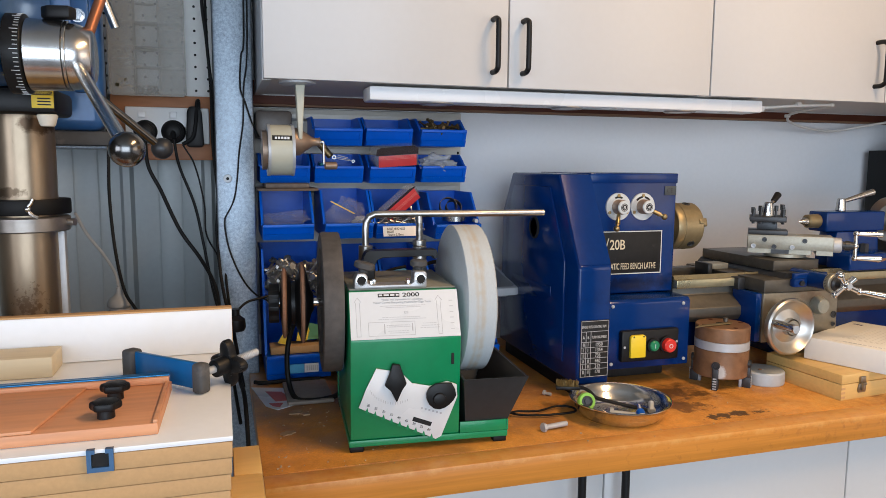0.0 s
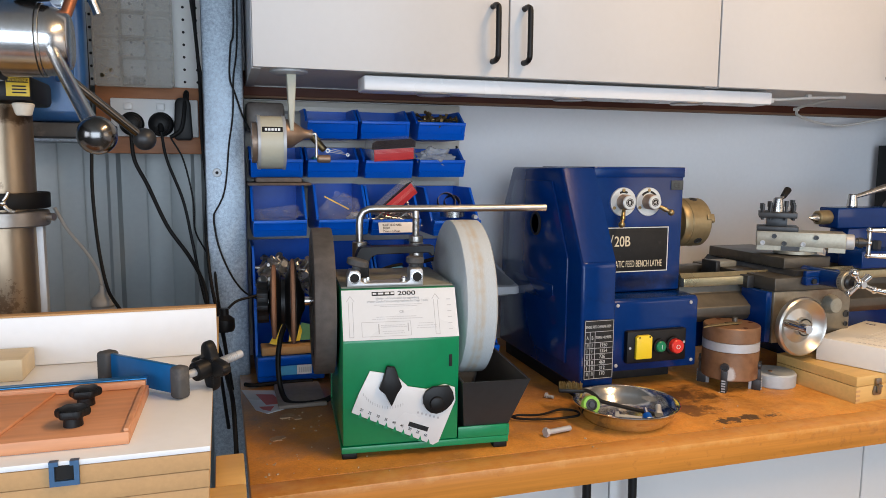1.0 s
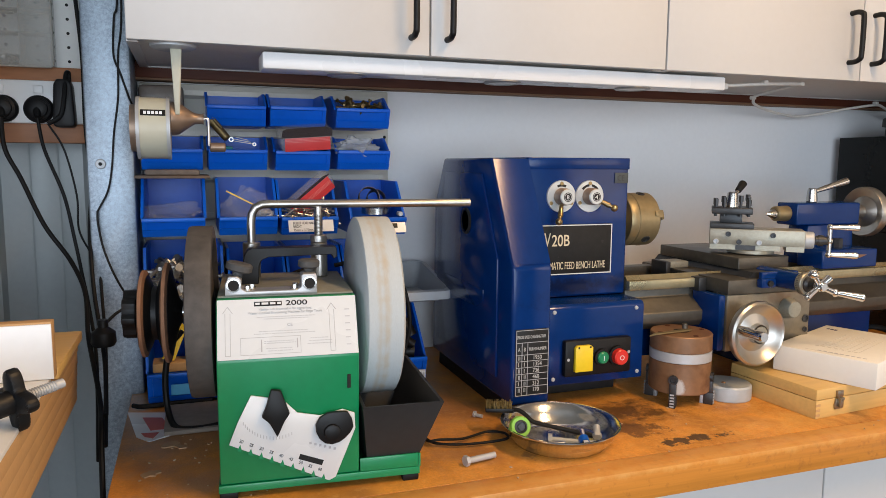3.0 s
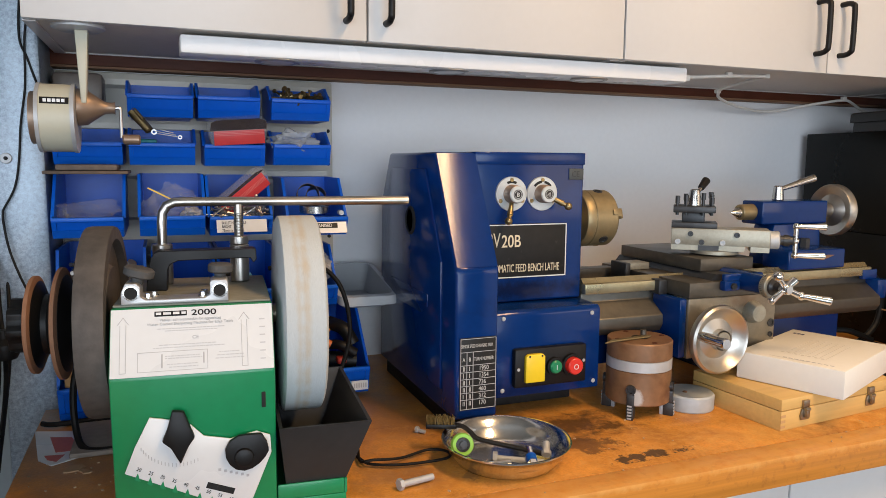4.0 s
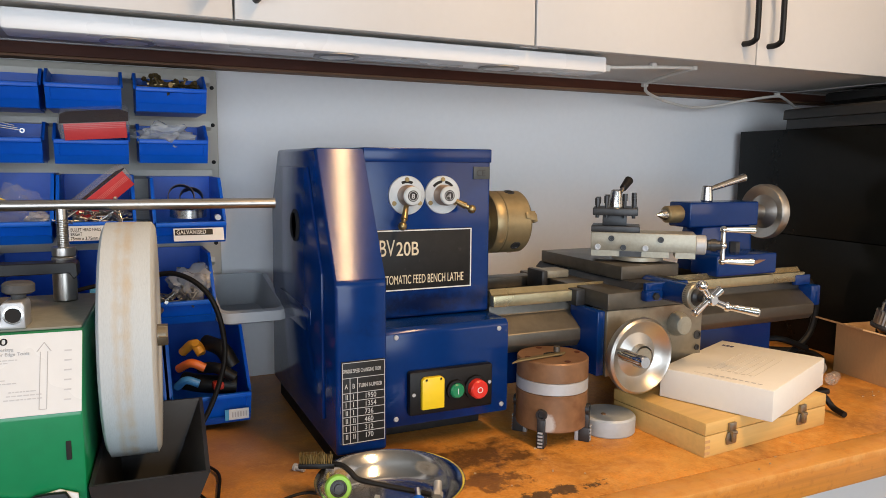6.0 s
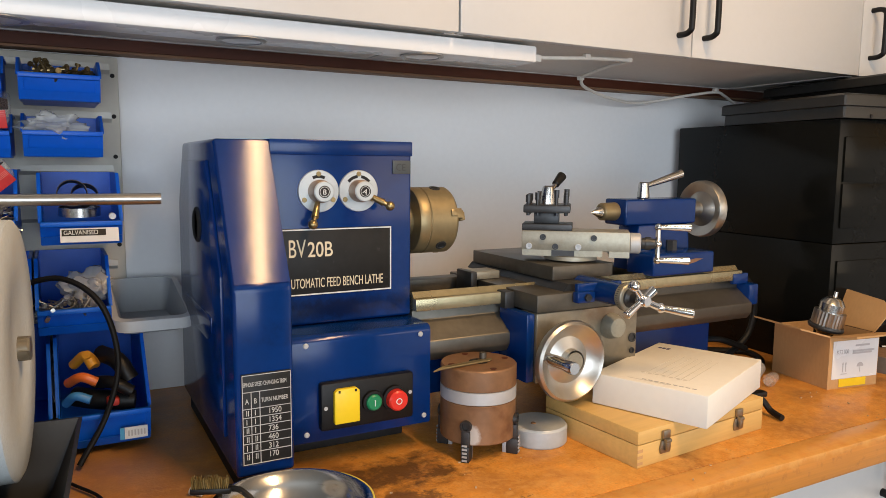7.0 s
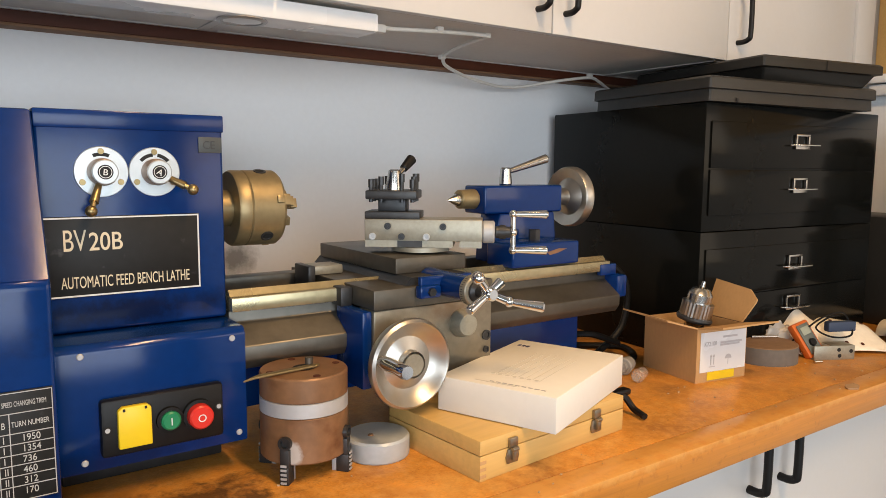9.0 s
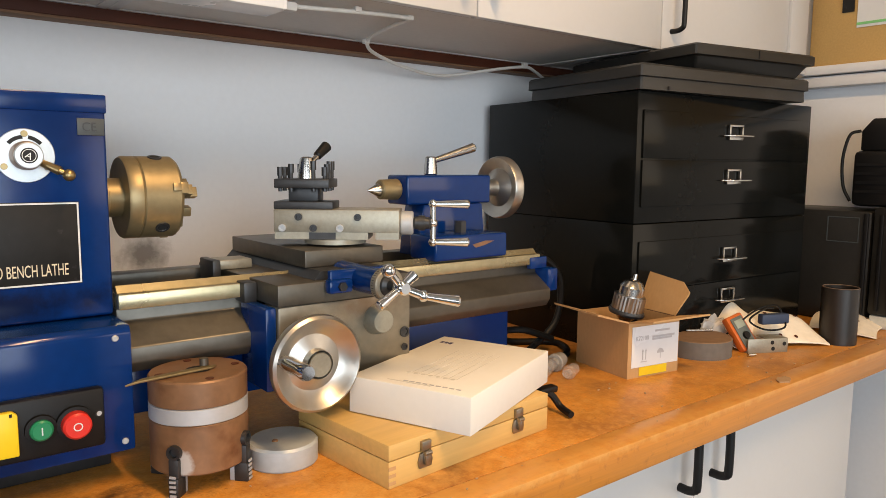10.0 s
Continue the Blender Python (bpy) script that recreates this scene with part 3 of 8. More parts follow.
def cupboard(name, label, x0, x1, doors, y0, y1, z0, z1, group):
    """A melamine cupboard: carcass, doors from x to x, and a handle at each door's given side and height."""
    c = thing(name, label, "cupboard", (x0, y1, z0), group=group)
    t = 0.016
    bm = B()
    box(bm, x0, x0 + t, y0 + 0.019, y1, z0, z1); box(bm, x1 - t, x1, y0 + 0.019, y1, z0, z1)
    box(bm, x0 + t, x1 - t, y0 + 0.019, y1, z1 - t, z1); box(bm, x0 + t, x1 - t, y1 - 0.006, y1, z0, z1 - t)
    part("carcass", bm, M_CAB, c)
    bm = B(); box(bm, x0 + t, x1 - t, y0 + 0.0195, y1 - 0.0065, z0 + 0.002, z0 + t); part("bottom_panel", bm, M_UNDER, c, "grey-white bottom panel")
    for a, b, hx, h0, h1 in doors:
        bm = B(); box(bm, a + 0.0015, b - 0.0015, y0, y0 + 0.0165, z0 + 0.001, z1 - 0.002, 0.0012)
        d = part("door", bm, M_CAB, c)
        bm = B(); box(bm, a + 0.0025, b - 0.0025, y0 + 0.0168, y0 + 0.0185, z0 + 0.0015, z1 - 0.003); part("edge_strip", bm, M_EDGE, d, "dark brown door edge")
        if hx is not None:
            handle_bar(d, hx, y0, h0, h1, r=0.0068 if z0 < 1 else 0.0052)
    return c


CZ, CY = 1.4955, 1.321
cupboard("wall_cupboard", "white wall cupboard with two doors and black handles", 0.074, 0.9975, [(0.074, 0.536, 0.503, 1.524, 1.622), (0.536, 0.9975, 0.565, 1.524, 1.622)], CY, WY - 0.04, CZ, 2.25, "wall cupboards")
cupboard("wall_cupboard", "white wall cupboard with two doors and black handles", 0.998, 1.9675, [(0.998, 1.475, 1.441, 1.532, 1.630), (1.475, 1.9675, 1.504, 1.532, 1.630)], CY, WY - 0.04, CZ, 2.25, "wall cupboards")
cupboard("wall_cupboard", "white wall cupboard with a single door in the corner", 1.968, 2.4845, [(1.968, 2.4845, 2.000, 1.535, 1.633)], CY, WY - 0.04, CZ, 2.25, "wall cupboards")
bm = B(); box(bm, 2.486, 2.572, CY - 0.006, CY + 0.02, CZ, 2.25, 0.001); structure("trim_filler", bm, M_CAB, "white filler panel beside the corner cupboard")
cupboard("base_cupboard", "white cupboard under the bench", 0.10, 1.1195, [(0.10, 0.600, 0.543, 0.70, 0.8655), (0.600, 1.1195, 0.623, 0.70, 0.8655)], 1.022, 1.60, 0.10, 0.866, "base cupboards")
cupboard("base_cupboard", "white cupboard under the bench", 1.120, 2.256, [(1.120, 1.682, 1.640, 0.770, 0.866), (1.682, 2.256, 1.728, 0.770, 0.866)], 1.022, 1.60, 0.10, 0.866, "base cupboards")
bm = B(); box(bm, 0.10, 2.256, 1.06, 1.60, 0.0, 0.099); structure("baseboard", bm, M_STRIP, "dark plinth under the cupboards")

# ---- under-cupboard lamp and its lead ----
batten = thing("under_cupboard_lamp", "white under-cupboard lamp batten, switched off", "lamp", (0.71, 1.37, 1.466))
bm = B(); box(bm, 0.268, 1.154, 1.343, 1.408, 1.4665, 1.4930, 0.004); part("housing", bm, M_LAMPWHITE, batten)
bm = B(); box(bm, 0.30, 1.12, 1.385, 1.405, 1.4932, 1.4968); part("mounting_plate", bm, M_LAMPWHITE, batten)
for x in (0.408, 0.690, 0.962):
    bm = B(); turned(bm, [(0.033, 0), (0.034, -0.0015), (0.032, -0.003), (0.027, -0.0032), (0.026, -0.002), (0, -0.002)], Matrix.Translation((x, 1.375, 1.4664)), 36)
    d = part("downlight", bm, M_ALU, batten, "satin downlight ring")
    bm = B(); turned(bm, [(0.025, -0.0022), (0.02, -0.003), (0, -0.0032)], Matrix.Translation((x, 1.375, 1.4664)), 28); part("lens", bm, M_LABEL, d, "frosted lens")
lead = thing("lamp_lead", "thin white lead clipped under the cupboards", "cable", (1.16, 1.37, 1.478))
bm = B(); hose(bm, [(1.150, 1.375, 1.480), (1.20, 1.380, 1.482), (1.29, 1.386, 1.489), (1.375, 1.389, 1.493), (1.391, 1.392, 1.492), (1.396, 1.45, 1.490), (1.404, 1.53, 1.482), (1.408, 1.545, 1.474), (1.44, 1.575, 1.466), (1.52, 1.615, 1.456), (1.60, 1.64, 1.449), (1.648, 1.648, 1.4475), (1.70, 1.645, 1.453), (1.79, 1.62, 1.470), (1.863, 1.605, 1.480), (1.90, 1.61, 1.474), (1.96, 1.63, 1.460), (2.04, 1.645, 1.445)], 0.0033); part("cable", bm, M_WHITECABLE, lead)
for p in ((1.29, 1.386, 1.4925), (1.390, 1.390, 1.4935), (1.406, 1.545, 1.478), (1.863, 1.605, 1.485)):
    bm = B(); box(bm, p[0] - 0.006, p[0] + 0.006, p[1] - 0.005, p[1] + 0.005, p[2] - 0.004, p[2] + 0.004, 0.0015); part("clip", bm, M_WHITECABLE, lead)
bm = B(); box(bm, 1.154, 1.180, 1.366, 1.384, 1.472, 1.484, 0.002); part("plug", bm, M_WHITECABLE, lead)

# ---- bench lathe ----
AX, AZ = 1.365, 1.219      # spindle axis
FRONT = 90                 # letters that face the room
lathe = thing("bench_lathe", "dark blue metal bench lathe standing on the workbench", "lathe", (0.9, 1.36, BT))
bm = B()
prism(bm, [(1.190, 0.932), (1.190, 1.157), (1.283, 1.331), (1.520, 1.331), (1.575, 1.24), (1.585, 0.932)], "x", 0.631, 0.7005, 0.005, seg=3)
cover = part("gear_cover", bm, M_BLUE, lathe, "blue gear cover with a sloped front")
bm = B(); prism(bm, [(1.245, 0.965), (1.245, 1.165), (1.318, 1.305), (1.50, 1.305), (1.545, 1.23), (1.552, 0.965)], "x", 0.6275, 0.632, 0.002); part("side_door", bm, M_BLUE, cover)
bm = B(); prism(bm, [(1.30, 1.085), (1.33, 1.07), (1.47, 1.07), (1.50, 1.085), (1.50, 1.105), (1.30, 1.105)], "x", 0.6262, 0.628, 0.0008); part("pull_recess", bm, M_BLUE, cover)
bm = B(); turned(bm, [(0.020, 0), (0.024, 0.004), (0.024, 0.0), (0.020, -0.002), (0.020, 0)], Matrix.Translation((0.6255, 1.385, 1.218)) @ Matrix.Rotation(radians(90), 4, "Y"), 32, False); turned(bm, [(0.0195, 0.0), (0, 0.0)], Matrix.Translation((0.6268, 1.385, 1.218)) @ Matrix.Rotation(radians(90), 4, "Y")); part("spindle_hole", bm, M_HOLE, cover)
bm = B()
rows_ = []
for i in range(13):
    u = -1 + i / 6
    bulge = 0.0016 - 0.0008 * u * u
    rows_.append([bm.verts.new((0.6658 + 0.0325 * u, 1.1925 + 0.0890 * k - 0.882 * bulge, 1.1620 + 0.1665 * k + 0.471 * bulge)) for k in (0.0, 0.5, 1.0)])
for a, b in zip(rows_, rows_[1:]):
    for k in range(2):
        bm.faces.new((a[k], b[k], b[k + 1], a[k + 1]))
bmesh.ops.recalc_face_normals(bm, faces=bm.faces)
bmesh.ops.solidify(bm, geom=list(bm.faces), thickness=0.0006)
part("sloped_panel", bm, M_BLUE, cover, "slightly bulged sheet-metal front")
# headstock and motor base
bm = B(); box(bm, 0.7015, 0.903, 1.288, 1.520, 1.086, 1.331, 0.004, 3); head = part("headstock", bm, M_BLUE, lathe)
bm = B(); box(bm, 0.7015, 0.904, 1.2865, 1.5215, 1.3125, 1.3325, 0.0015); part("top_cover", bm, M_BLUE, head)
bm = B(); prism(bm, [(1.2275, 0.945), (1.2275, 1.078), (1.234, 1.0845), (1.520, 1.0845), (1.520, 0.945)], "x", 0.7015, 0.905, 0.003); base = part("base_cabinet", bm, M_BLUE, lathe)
# both plinths are blackened to put the shaded gap under the lathe into colour
bm = B(); box(bm, 0.712, 0.896, 1.300, 1.50, BT, 0.9445, 0.003); part("plinth", bm, M_DARKST, lathe)
bm = B(); box(bm, 0.637, 0.697, 1.22, 1.56, BT, 0.931, 0.003); part("plinth", bm, M_RUBBER, lathe)
for x, z in ((0.727, 1.073), (0.888, 1.072), (0.894, 0.957), (0.727, 0.957)):
    bm = B(); turned(bm, [(0.0036, 0), (0.0036, 0.0012), (0.0026, 0.0022), (0, 0.0022)], pose(x, 1.2272, z, 90), 16); part("screw", bm, M_GREYMET, base, "zinc screw")
# name plate
bm = B(); box(bm, 0.7025, 0.8715, 1.2862, 1.2876, 1.126, 1.216, 0.0005); plate = part("name_plate", bm, M_INK, lathe, "black name plate with a bright border")
bm = B()
for a in ((0.7035, 0.8707, 1.2135, 1.2152), (0.7035, 0.8707, 1.1268, 1.1285), (0.869, 0.8707, 1.1285, 1.2135), (0.7033, 0.7048, 1.1285, 1.2135)):
    box(bm, a[0], a[1], 1.2854, 1.2861, a[2], a[3])
part("border", bm, M_LABEL, plate)
M_GOLD = mat("pale_gold_print", (0.66, 0.58, 0.42), 0.4, vary=0.05)
lettering("letters", "BV", 0.034, pose(0.7230, 1.2858, 1.178, FRONT), M_GOLD, plate, 0.62)
lettering("letters", "20B", 0.0285, pose(0.7495, 1.2858, 1.178, FRONT), M_GOLD, plate, 0.80, bold=0.0002)
lettering("letters", "AUTOMATIC FEED BENCH LATHE", 0.0185, pose(0.7205, 1.2858, 1.1365, FRONT), M_GOLD, plate, 0.492)
bm = B(); box(bm, 0.8735, 0.901, 1.2863, 1.2878, 1.288, 1.3065, 0.0004); cep = part("approval_plate", bm, M_DULL, lathe, "small dull grey plate")
lettering("letters", "CE", 0.014, pose(0.8780, 1.2862, 1.2925, FRONT), M_DARKST, cep, 0.9)
# selector dials
for x, letter, lever in ((0.766, "B", (-0.016, -0.042)), (0.8225, "A", (0.036, -0.020))):
    c = Vector((x, 1.288, 1.265))
    bm = B(); turned(bm, [(0.0282, 0), (0.0282, 0.002), (0.0275, 0.003), (0, 0.003)], pose(*c, 90), 44); dial = part("selector_dial", bm, M_DIAL, lathe, "round bright dial with a lever")
    bm = B(); turned(bm, [(0.0150, 0.003), (0.0150, 0.016), (0.0138, 0.023), (0.0135, 0.0232), (0, 0.0232)], pose(*c, 90), 32); part("hub", bm, M_BROWNMET, dial)
    bm = B(); turned(bm, [(0.0135, 0.0234), (0.0135, 0.0252), (0.0125, 0.0262), (0, 0.0262)], pose(*c, 90), 32); part("cap", bm, M_DIAL, dial)
    bm = B(); turned(bm, [(0.0080, 0.0263), (0.0080, 0.0265), (0, 0.0265)], pose(*c, 90), 28); part("badge", bm, M_INK, dial)
    bm = B(); turned(bm, [(0.0066, 0.0265), (0.0066, 0.0267), (0.0060, 0.0267), (0.0060, 0.0265)], pose(*c, 90), 28, False); part("badge_ring", bm, M_LABEL, dial)
    lettering("letters", letter, 0.0095, pose(*c, 90) @ Matrix.Rotation(radians(-28 if letter == "A" else -8), 4, "Z") @ Matrix.Translation((0, -0.0034, 0.0268)), M_LABEL, dial, 1.0, "CENTER")
    tip = c + Vector((lever[0], -0.026, lever[1]))
    bm = B(); rod(bm, c + Vector((lever[0] * 0.25, -0.012, lever[1] * 0.25)), c.lerp(tip, 0.78) + Vector((0, -0.003, 0)), 0.0034, 0.0050, 14); rod(bm, c.lerp(tip, 0.76) + Vector((0, -0.003, 0)), tip, 0.0033, seg=12); ball(bm, tip, 0.0064); part("lever", bm, M_OLDBRASS, dial, "worn brass lever")
    for k in range(3):
        a = radians(90 + 120 * k)
        bm = B(); turned(bm, [(0.0035, 0.003), (0.0032, 0.0043), (0, 0.0043)], pose(c.x + 0.0228 * math.cos(a), c.y, c.z + 0.0228 * math.sin(a), 90), 14); part("screw", bm, M_OLDBRASS, dial)
    bm = B()
    for a0, a1 in (((65, 115),) if letter == "B" else ((40, 80), (95, 140))):
        ring = [(c.x + r * math.cos(radians(a)), c.z + r * math.sin(radians(a))) for r, seq in ((0.0215, range(a0, a1 + 1, 5)), (0.0175, range(a1, a0 - 1, -5))) for a in seq]
        prism(bm, ring, "y", c.y - 0.0036, c.y - 0.0029)
    part("scale_mark", bm, M_INK, dial)
# speed table
bm = B(); box(bm, 0.6375, 0.6965, 1.1872, 1.1892, 0.948, 1.058, 0.0004); table = part("speed_plate", bm, M_INK, lathe, "black spindle speed plate")
for z in (1.0565, 1.0365, 1.0165, 1.0060, 0.9955, 0.985, 0.9745, 0.964, 0.9495):
    bm = B(); box(bm, 0.6385, 0.6955, 1.1866, 1.1871, z - 0.0004, z + 0.0004); part("ruled_line", bm, M_GREYINK, table)
for x, top in ((0.6385, 1.0565), (0.6485, 1.0365), (0.6585, 1.0365), (0.6955, 1.0565)):
    bm = B(); box(bm, x - 0.0004, x + 0.0004, 1.1864, 1.1871, 0.9495, top); part("ruled_line", bm, M_GREYINK, table)
lettering("letters", "SPINDLE SPEED CHANGING TREM", 0.0072, pose(0.6392, 1.1869, 1.0432, FRONT), M_PALEPRINT, table, 0.47)
lettering("letters", "A", 0.009, pose(0.6415, 1.1869, 1.0225, FRONT), M_PALEPRINT, table, 0.7)
lettering("letters", "B", 0.009, pose(0.6515, 1.1869, 1.0225, FRONT), M_PALEPRINT, table, 0.7)
lettering("letters", "TURN NUMBER", 0.0075, pose(0.660, 1.1869, 1.023, FRONT), M_PALEPRINT, table, 0.62)
for k, (n, a, b) in enumerate((("1950", "II", "I"), ("1354", "I", "I"), ("736", "II", "I"), ("460", "II", "II"), ("312", "I", "II"), ("170", "II", "II"))):
    z = 1.0082 - 0.0106 * k
    for t, x in ((a, 0.642), (b, 0.652), (n, 0.668)):
        lettering("letters", t, 0.0095, pose(x, 1.1869, z, FRONT), M_PALEPRINT, table, 0.85)
# switch box
bm = B(); box(bm, 0.742, 0.872, 1.2135, 1.2273, 0.962, 1.025, 0.004); sw = part("switch_box", bm, M_BLACK, lathe, "black switch box")
bm = B(); prism(bm, [(0.7575, 0.972), (0.7575, 1.0135), (0.762, 1.0175), (0.787, 1.0175), (0.7915, 1.0135), (0.7915, 0.972)], "y", 1.2055, 1.2133, 0.0015); part("flap", bm, M_YELLOW, sw, "yellow safety flap")
for x in (0.7635, 0.7855):
    bm = B(); box(bm, x - 0.0012, x + 0.0012, 1.2045, 1.2054, 1.0130, 1.0160); part("hinge_mark", bm, M_INK, sw)
for x, mt, r, out, t in ((0.8115, M_GREENBTN, 0.0105, 0.010, "I"), (0.8425, M_RED, 0.0135, 0.017, "O")):
    bm = B(); turned(bm, [(r + 0.0025, 0), (r + 0.0025, 0.004), (r, 0.0045), (r, out - 0.002), (r - 0.002, out), (0, out)], pose(x, 1.2134, 0.9935, 90), 32)
    b = part("push_button", bm, mt, sw, "round push button")
    bm = B(); turned(bm, [(r + 0.0005, 0), (r + 0.0042, 0), (r + 0.0040, 0.0050), (r + 0.0005, 0.0056)], pose(x, 1.2133, 0.9935, 90), 32, False); part("collar", bm, M_RUBBER, b, "black button collar")
    lettering("letters", t, 0.012, pose(x, 1.2134 - out - 0.0002, 0.9892, FRONT), M_LABEL, b, 1, "CENTER")
for x, z in ((0.748, 0.993), (0.866, 0.998)):
    bm = B(); turned(bm, [(0.0042, 0), (0.0042, 0.0006), (0, 0.0006)], pose(x, 1.2136, z, 90), 16); part("screw_recess", bm, M_HOLE, sw); bm = B(); turned(bm, [(0.0026, 0.0006), (0.0026, 0.0012), (0, 0.0012)], pose(x, 1.2136, z, 90), 12); part("screw", bm, M_GREYMET, sw)
# chuck
tox = Matrix.Translation((0.903, AX, AZ - 0.003)) @ Matrix.Rotation(radians(90), 4, "Y")
bm = B(); turned(bm, [(0.030, 0), (0.030, 0.012), (0.024, 0.014), (0.024, 0.030)], tox); part("spindle_nose", bm, M_CHUCK, lathe)
bm = B(); turned(bm, [(0.02, 0.030), (0.049, 0.030), (0.051, 0.033), (0.051, 0.046), (0.0495, 0.0475), (0.051, 0.049), (0.051, 0.090), (0.048, 0.094), (0.017, 0.094), (0.015, 0.08), (0, 0.08)], tox, 56); chuck = part("chuck", bm, M_CHUCK, lathe, "oily three-jaw chuck")
for k in range(3):
    a = radians(-105 + 120 * k)
    m = tox @ Matrix.Rotation(a, 4, "Z")
    bm = B(); box(bm, 0.014, 0.050, -0.0075, 0.0075, 0.086, 0.100, 0.001, m=m); box(bm, 0.014, 0.040, -0.0065, 0.0065, 0.100, 0.108, 0.001, m=m); box(bm, 0.014, 0.026, -0.0065, 0.0065, 0.108, 0.118, 0.001, m=m); box(bm, 0.037, 0.0545, -0.005, 0.005, 0.080, 0.090, 0.001, m=m); part("jaw", bm, M_CHUCK, chuck)
    m = tox @ Matrix.Rotation(a + radians(60), 4, "Z") @ Matrix.Translation((0.0505, 0, 0.070)) @ Matrix.Rotation(radians(90), 4, "Y")
    bm = B(); turned(bm, [(0.0085, 0), (0.0085, 0.0015), (0.0060, 0.0017), (0.0055, 0.0008)], m, 20, False); sock = part("key_socket", bm, M_DARKST, chuck)
    bm = B(); turned(bm, [(0.0058, 0.0010), (0, 0.0010)], m, 16, False); part("socket_hole", bm, M_HOLE, sock)
# bed
bm = B(); box(bm, 0.905, 1.585, 1.275, 1.300, 1.092, 1.110, 0.0015); prism(bm, [(1.285, 1.110), (1.292, 1.118), (1.300, 1.110)], "x", 0.906, 1.584); part("front_way", bm, M_WAY, lathe, "bright oiled bed way")
bm = B(); box(bm, 0.905, 1.585, 1.425, 1.455, 1.092, 1.112, 0.0015); part("rear_way", bm, M_IRON, lathe)
bm = B(); prism(bm, [(1.262, 1.022), (1.254, 1.034), (1.254, 1.052), (1.290, 1.076), (1.290, 1.0915), (1.44, 1.0915), (1.44, 1.022)], "x", 0.9055, 1.590, 0.002); part("bed_casting", bm, M_IRON, lathe, "grey-brown cast bed")
# dark blue block stands in for the shade below the bed's left end
bm = B(); box(bm, 0.906, 1.10, 1.285, 1.44, 0.965, 1.0215, 0.002); part("bed_rail", bm, M_BLUE, lathe)
bm = B(); box(bm, 1.590, 1.617, 1.262, 1.42, 1.045, 1.085, 0.004); box(bm, 1.560, 1.600, 1.2735, 1.283, 1.085, 1.105, 0.002); part("end_bracket", bm, M_BLUE, lathe)
bm = B(); box(bm, 1.24, 1.550, 1.315, 1.46, BT, 1.0215, 0.003); part("tail_foot", bm, M_BLUE, lathe)
# saddle, apron, cross slide
bm = B(); box(bm, 1.066, 1.262, 1.205, 1.470, 1.0875, 1.1145, 0.002); saddle = part("saddle", bm, M_IRON, lathe, "oiled grey carriage saddle")
bm = B(); box(bm, 1.058, 1.104, 1.365, 1.405, 1.1148, 1.128, 0.002); part("wiper", bm, M_COMP, saddle)
bm = B(); box(bm, 1.046, 1.0575, 1.360, 1.410, 1.092, 1.129, 0.002); part("wiper_plate", bm, M_DARKST, saddle)
bm = B(); box(bm, 1.048, 1.0655, 1.262, 1.300, 1.086, 1.112, 0.002); rod(bm, (1.0475, 1.281, 1.099), (1.043, 1.281, 1.099), 0.005, seg=14); part("wiper", bm, M_DARKST, saddle)
bm = B(); box(bm, 1.067, 1.262, 1.207, 1.249, 0.982, 1.0872, 0.003); apron = part("apron", bm, M_IRONL, lathe, "oil-browned steel apron")
bm = B(); box(bm, 1.052, 1.0665, 1.210, 1.285, 0.984, 1.087, 0.003); part("side_plate", bm, M_BLUE, apron, "blue side plate")
hw = Vector((1.090, 1.155, 1.027))
facing = pose(*hw, 90, 0, 0)
bm = B(); turned(bm, [(0.010, -0.045), (0.012, -0.004), (0.0155, 0.003), (0.017, 0.008), (0.018, -0.002), (0.034, -0.008), (0.046, -0.002), (0.050, 0.004), (0.054, 0.007), (0.0575, 0.004), (0.0585, -0.002), (0.0565, -0.008), (0.050, -0.010), (0.034, -0.014), (0.014, -0.010)], facing, 56); bmesh.ops.recalc_face_normals(bm, faces=bm.faces); wheel = part("handwheel", bm, M_WHEEL, lathe, "polished dished handwheel")
bm = B(); turned(bm, [(0.0145, 0.0082), (0.0140, 0.0095), (0, 0.0095)], facing, 24); part("hub_cap", bm, M_COMP, wheel)
bm = B(); hp = hw + Vector((-0.045, -0.004, 0.011)); turned(bm, [(0.006, 0), (0.0080, 0.004), (0.0092, 0.022), (0.0082, 0.042), (0.0092, 0.056), (0.0078, 0.061), (0.0, 0.0612)], pose(*hp, 90, 0, 0), 24); part("grip", bm, M_CHROME, wheel, "chrome handwheel grip")
bm = B(); turned(bm, [(0.020, -0.02), (0.020, 0.002), (0.0192, 0.006), (0.0155, 0.017), (0.0145, 0.018), (0, 0.018)], pose(1.207, 1.207, 1.056, 90), 36); part("feed_knob", bm, M_COMP, lathe, "plain grey feed knob")
for z, r in ((1.033, 0.0075), (1.012, 0.005)):
    bm = B(); turned(bm, [(r, 0), (r, 0.002), (r * 0.65, 0.002), (r * 0.6, 0.0004), (0, 0.0004)], pose(1.252, 1.2072, z, 90), 18); part("screw", bm, M_DARKST, apron)
# cross slide and its feed handle
bm = B(); box(bm, 1.126, 1.246, 1.250, 1.490, 1.1255, 1.1475, 0.0015); cross = part("cross_slide", bm, M_IRON, lathe, "dark steel cross slide")
bm = B(); prism(bm, [(1.12, 1.1148), (1.232, 1.1148), (1.222, 1.1254), (1.13, 1.1254)], "y", 1.215, 1.50); part("dovetail", bm, M_DARKST, cross)
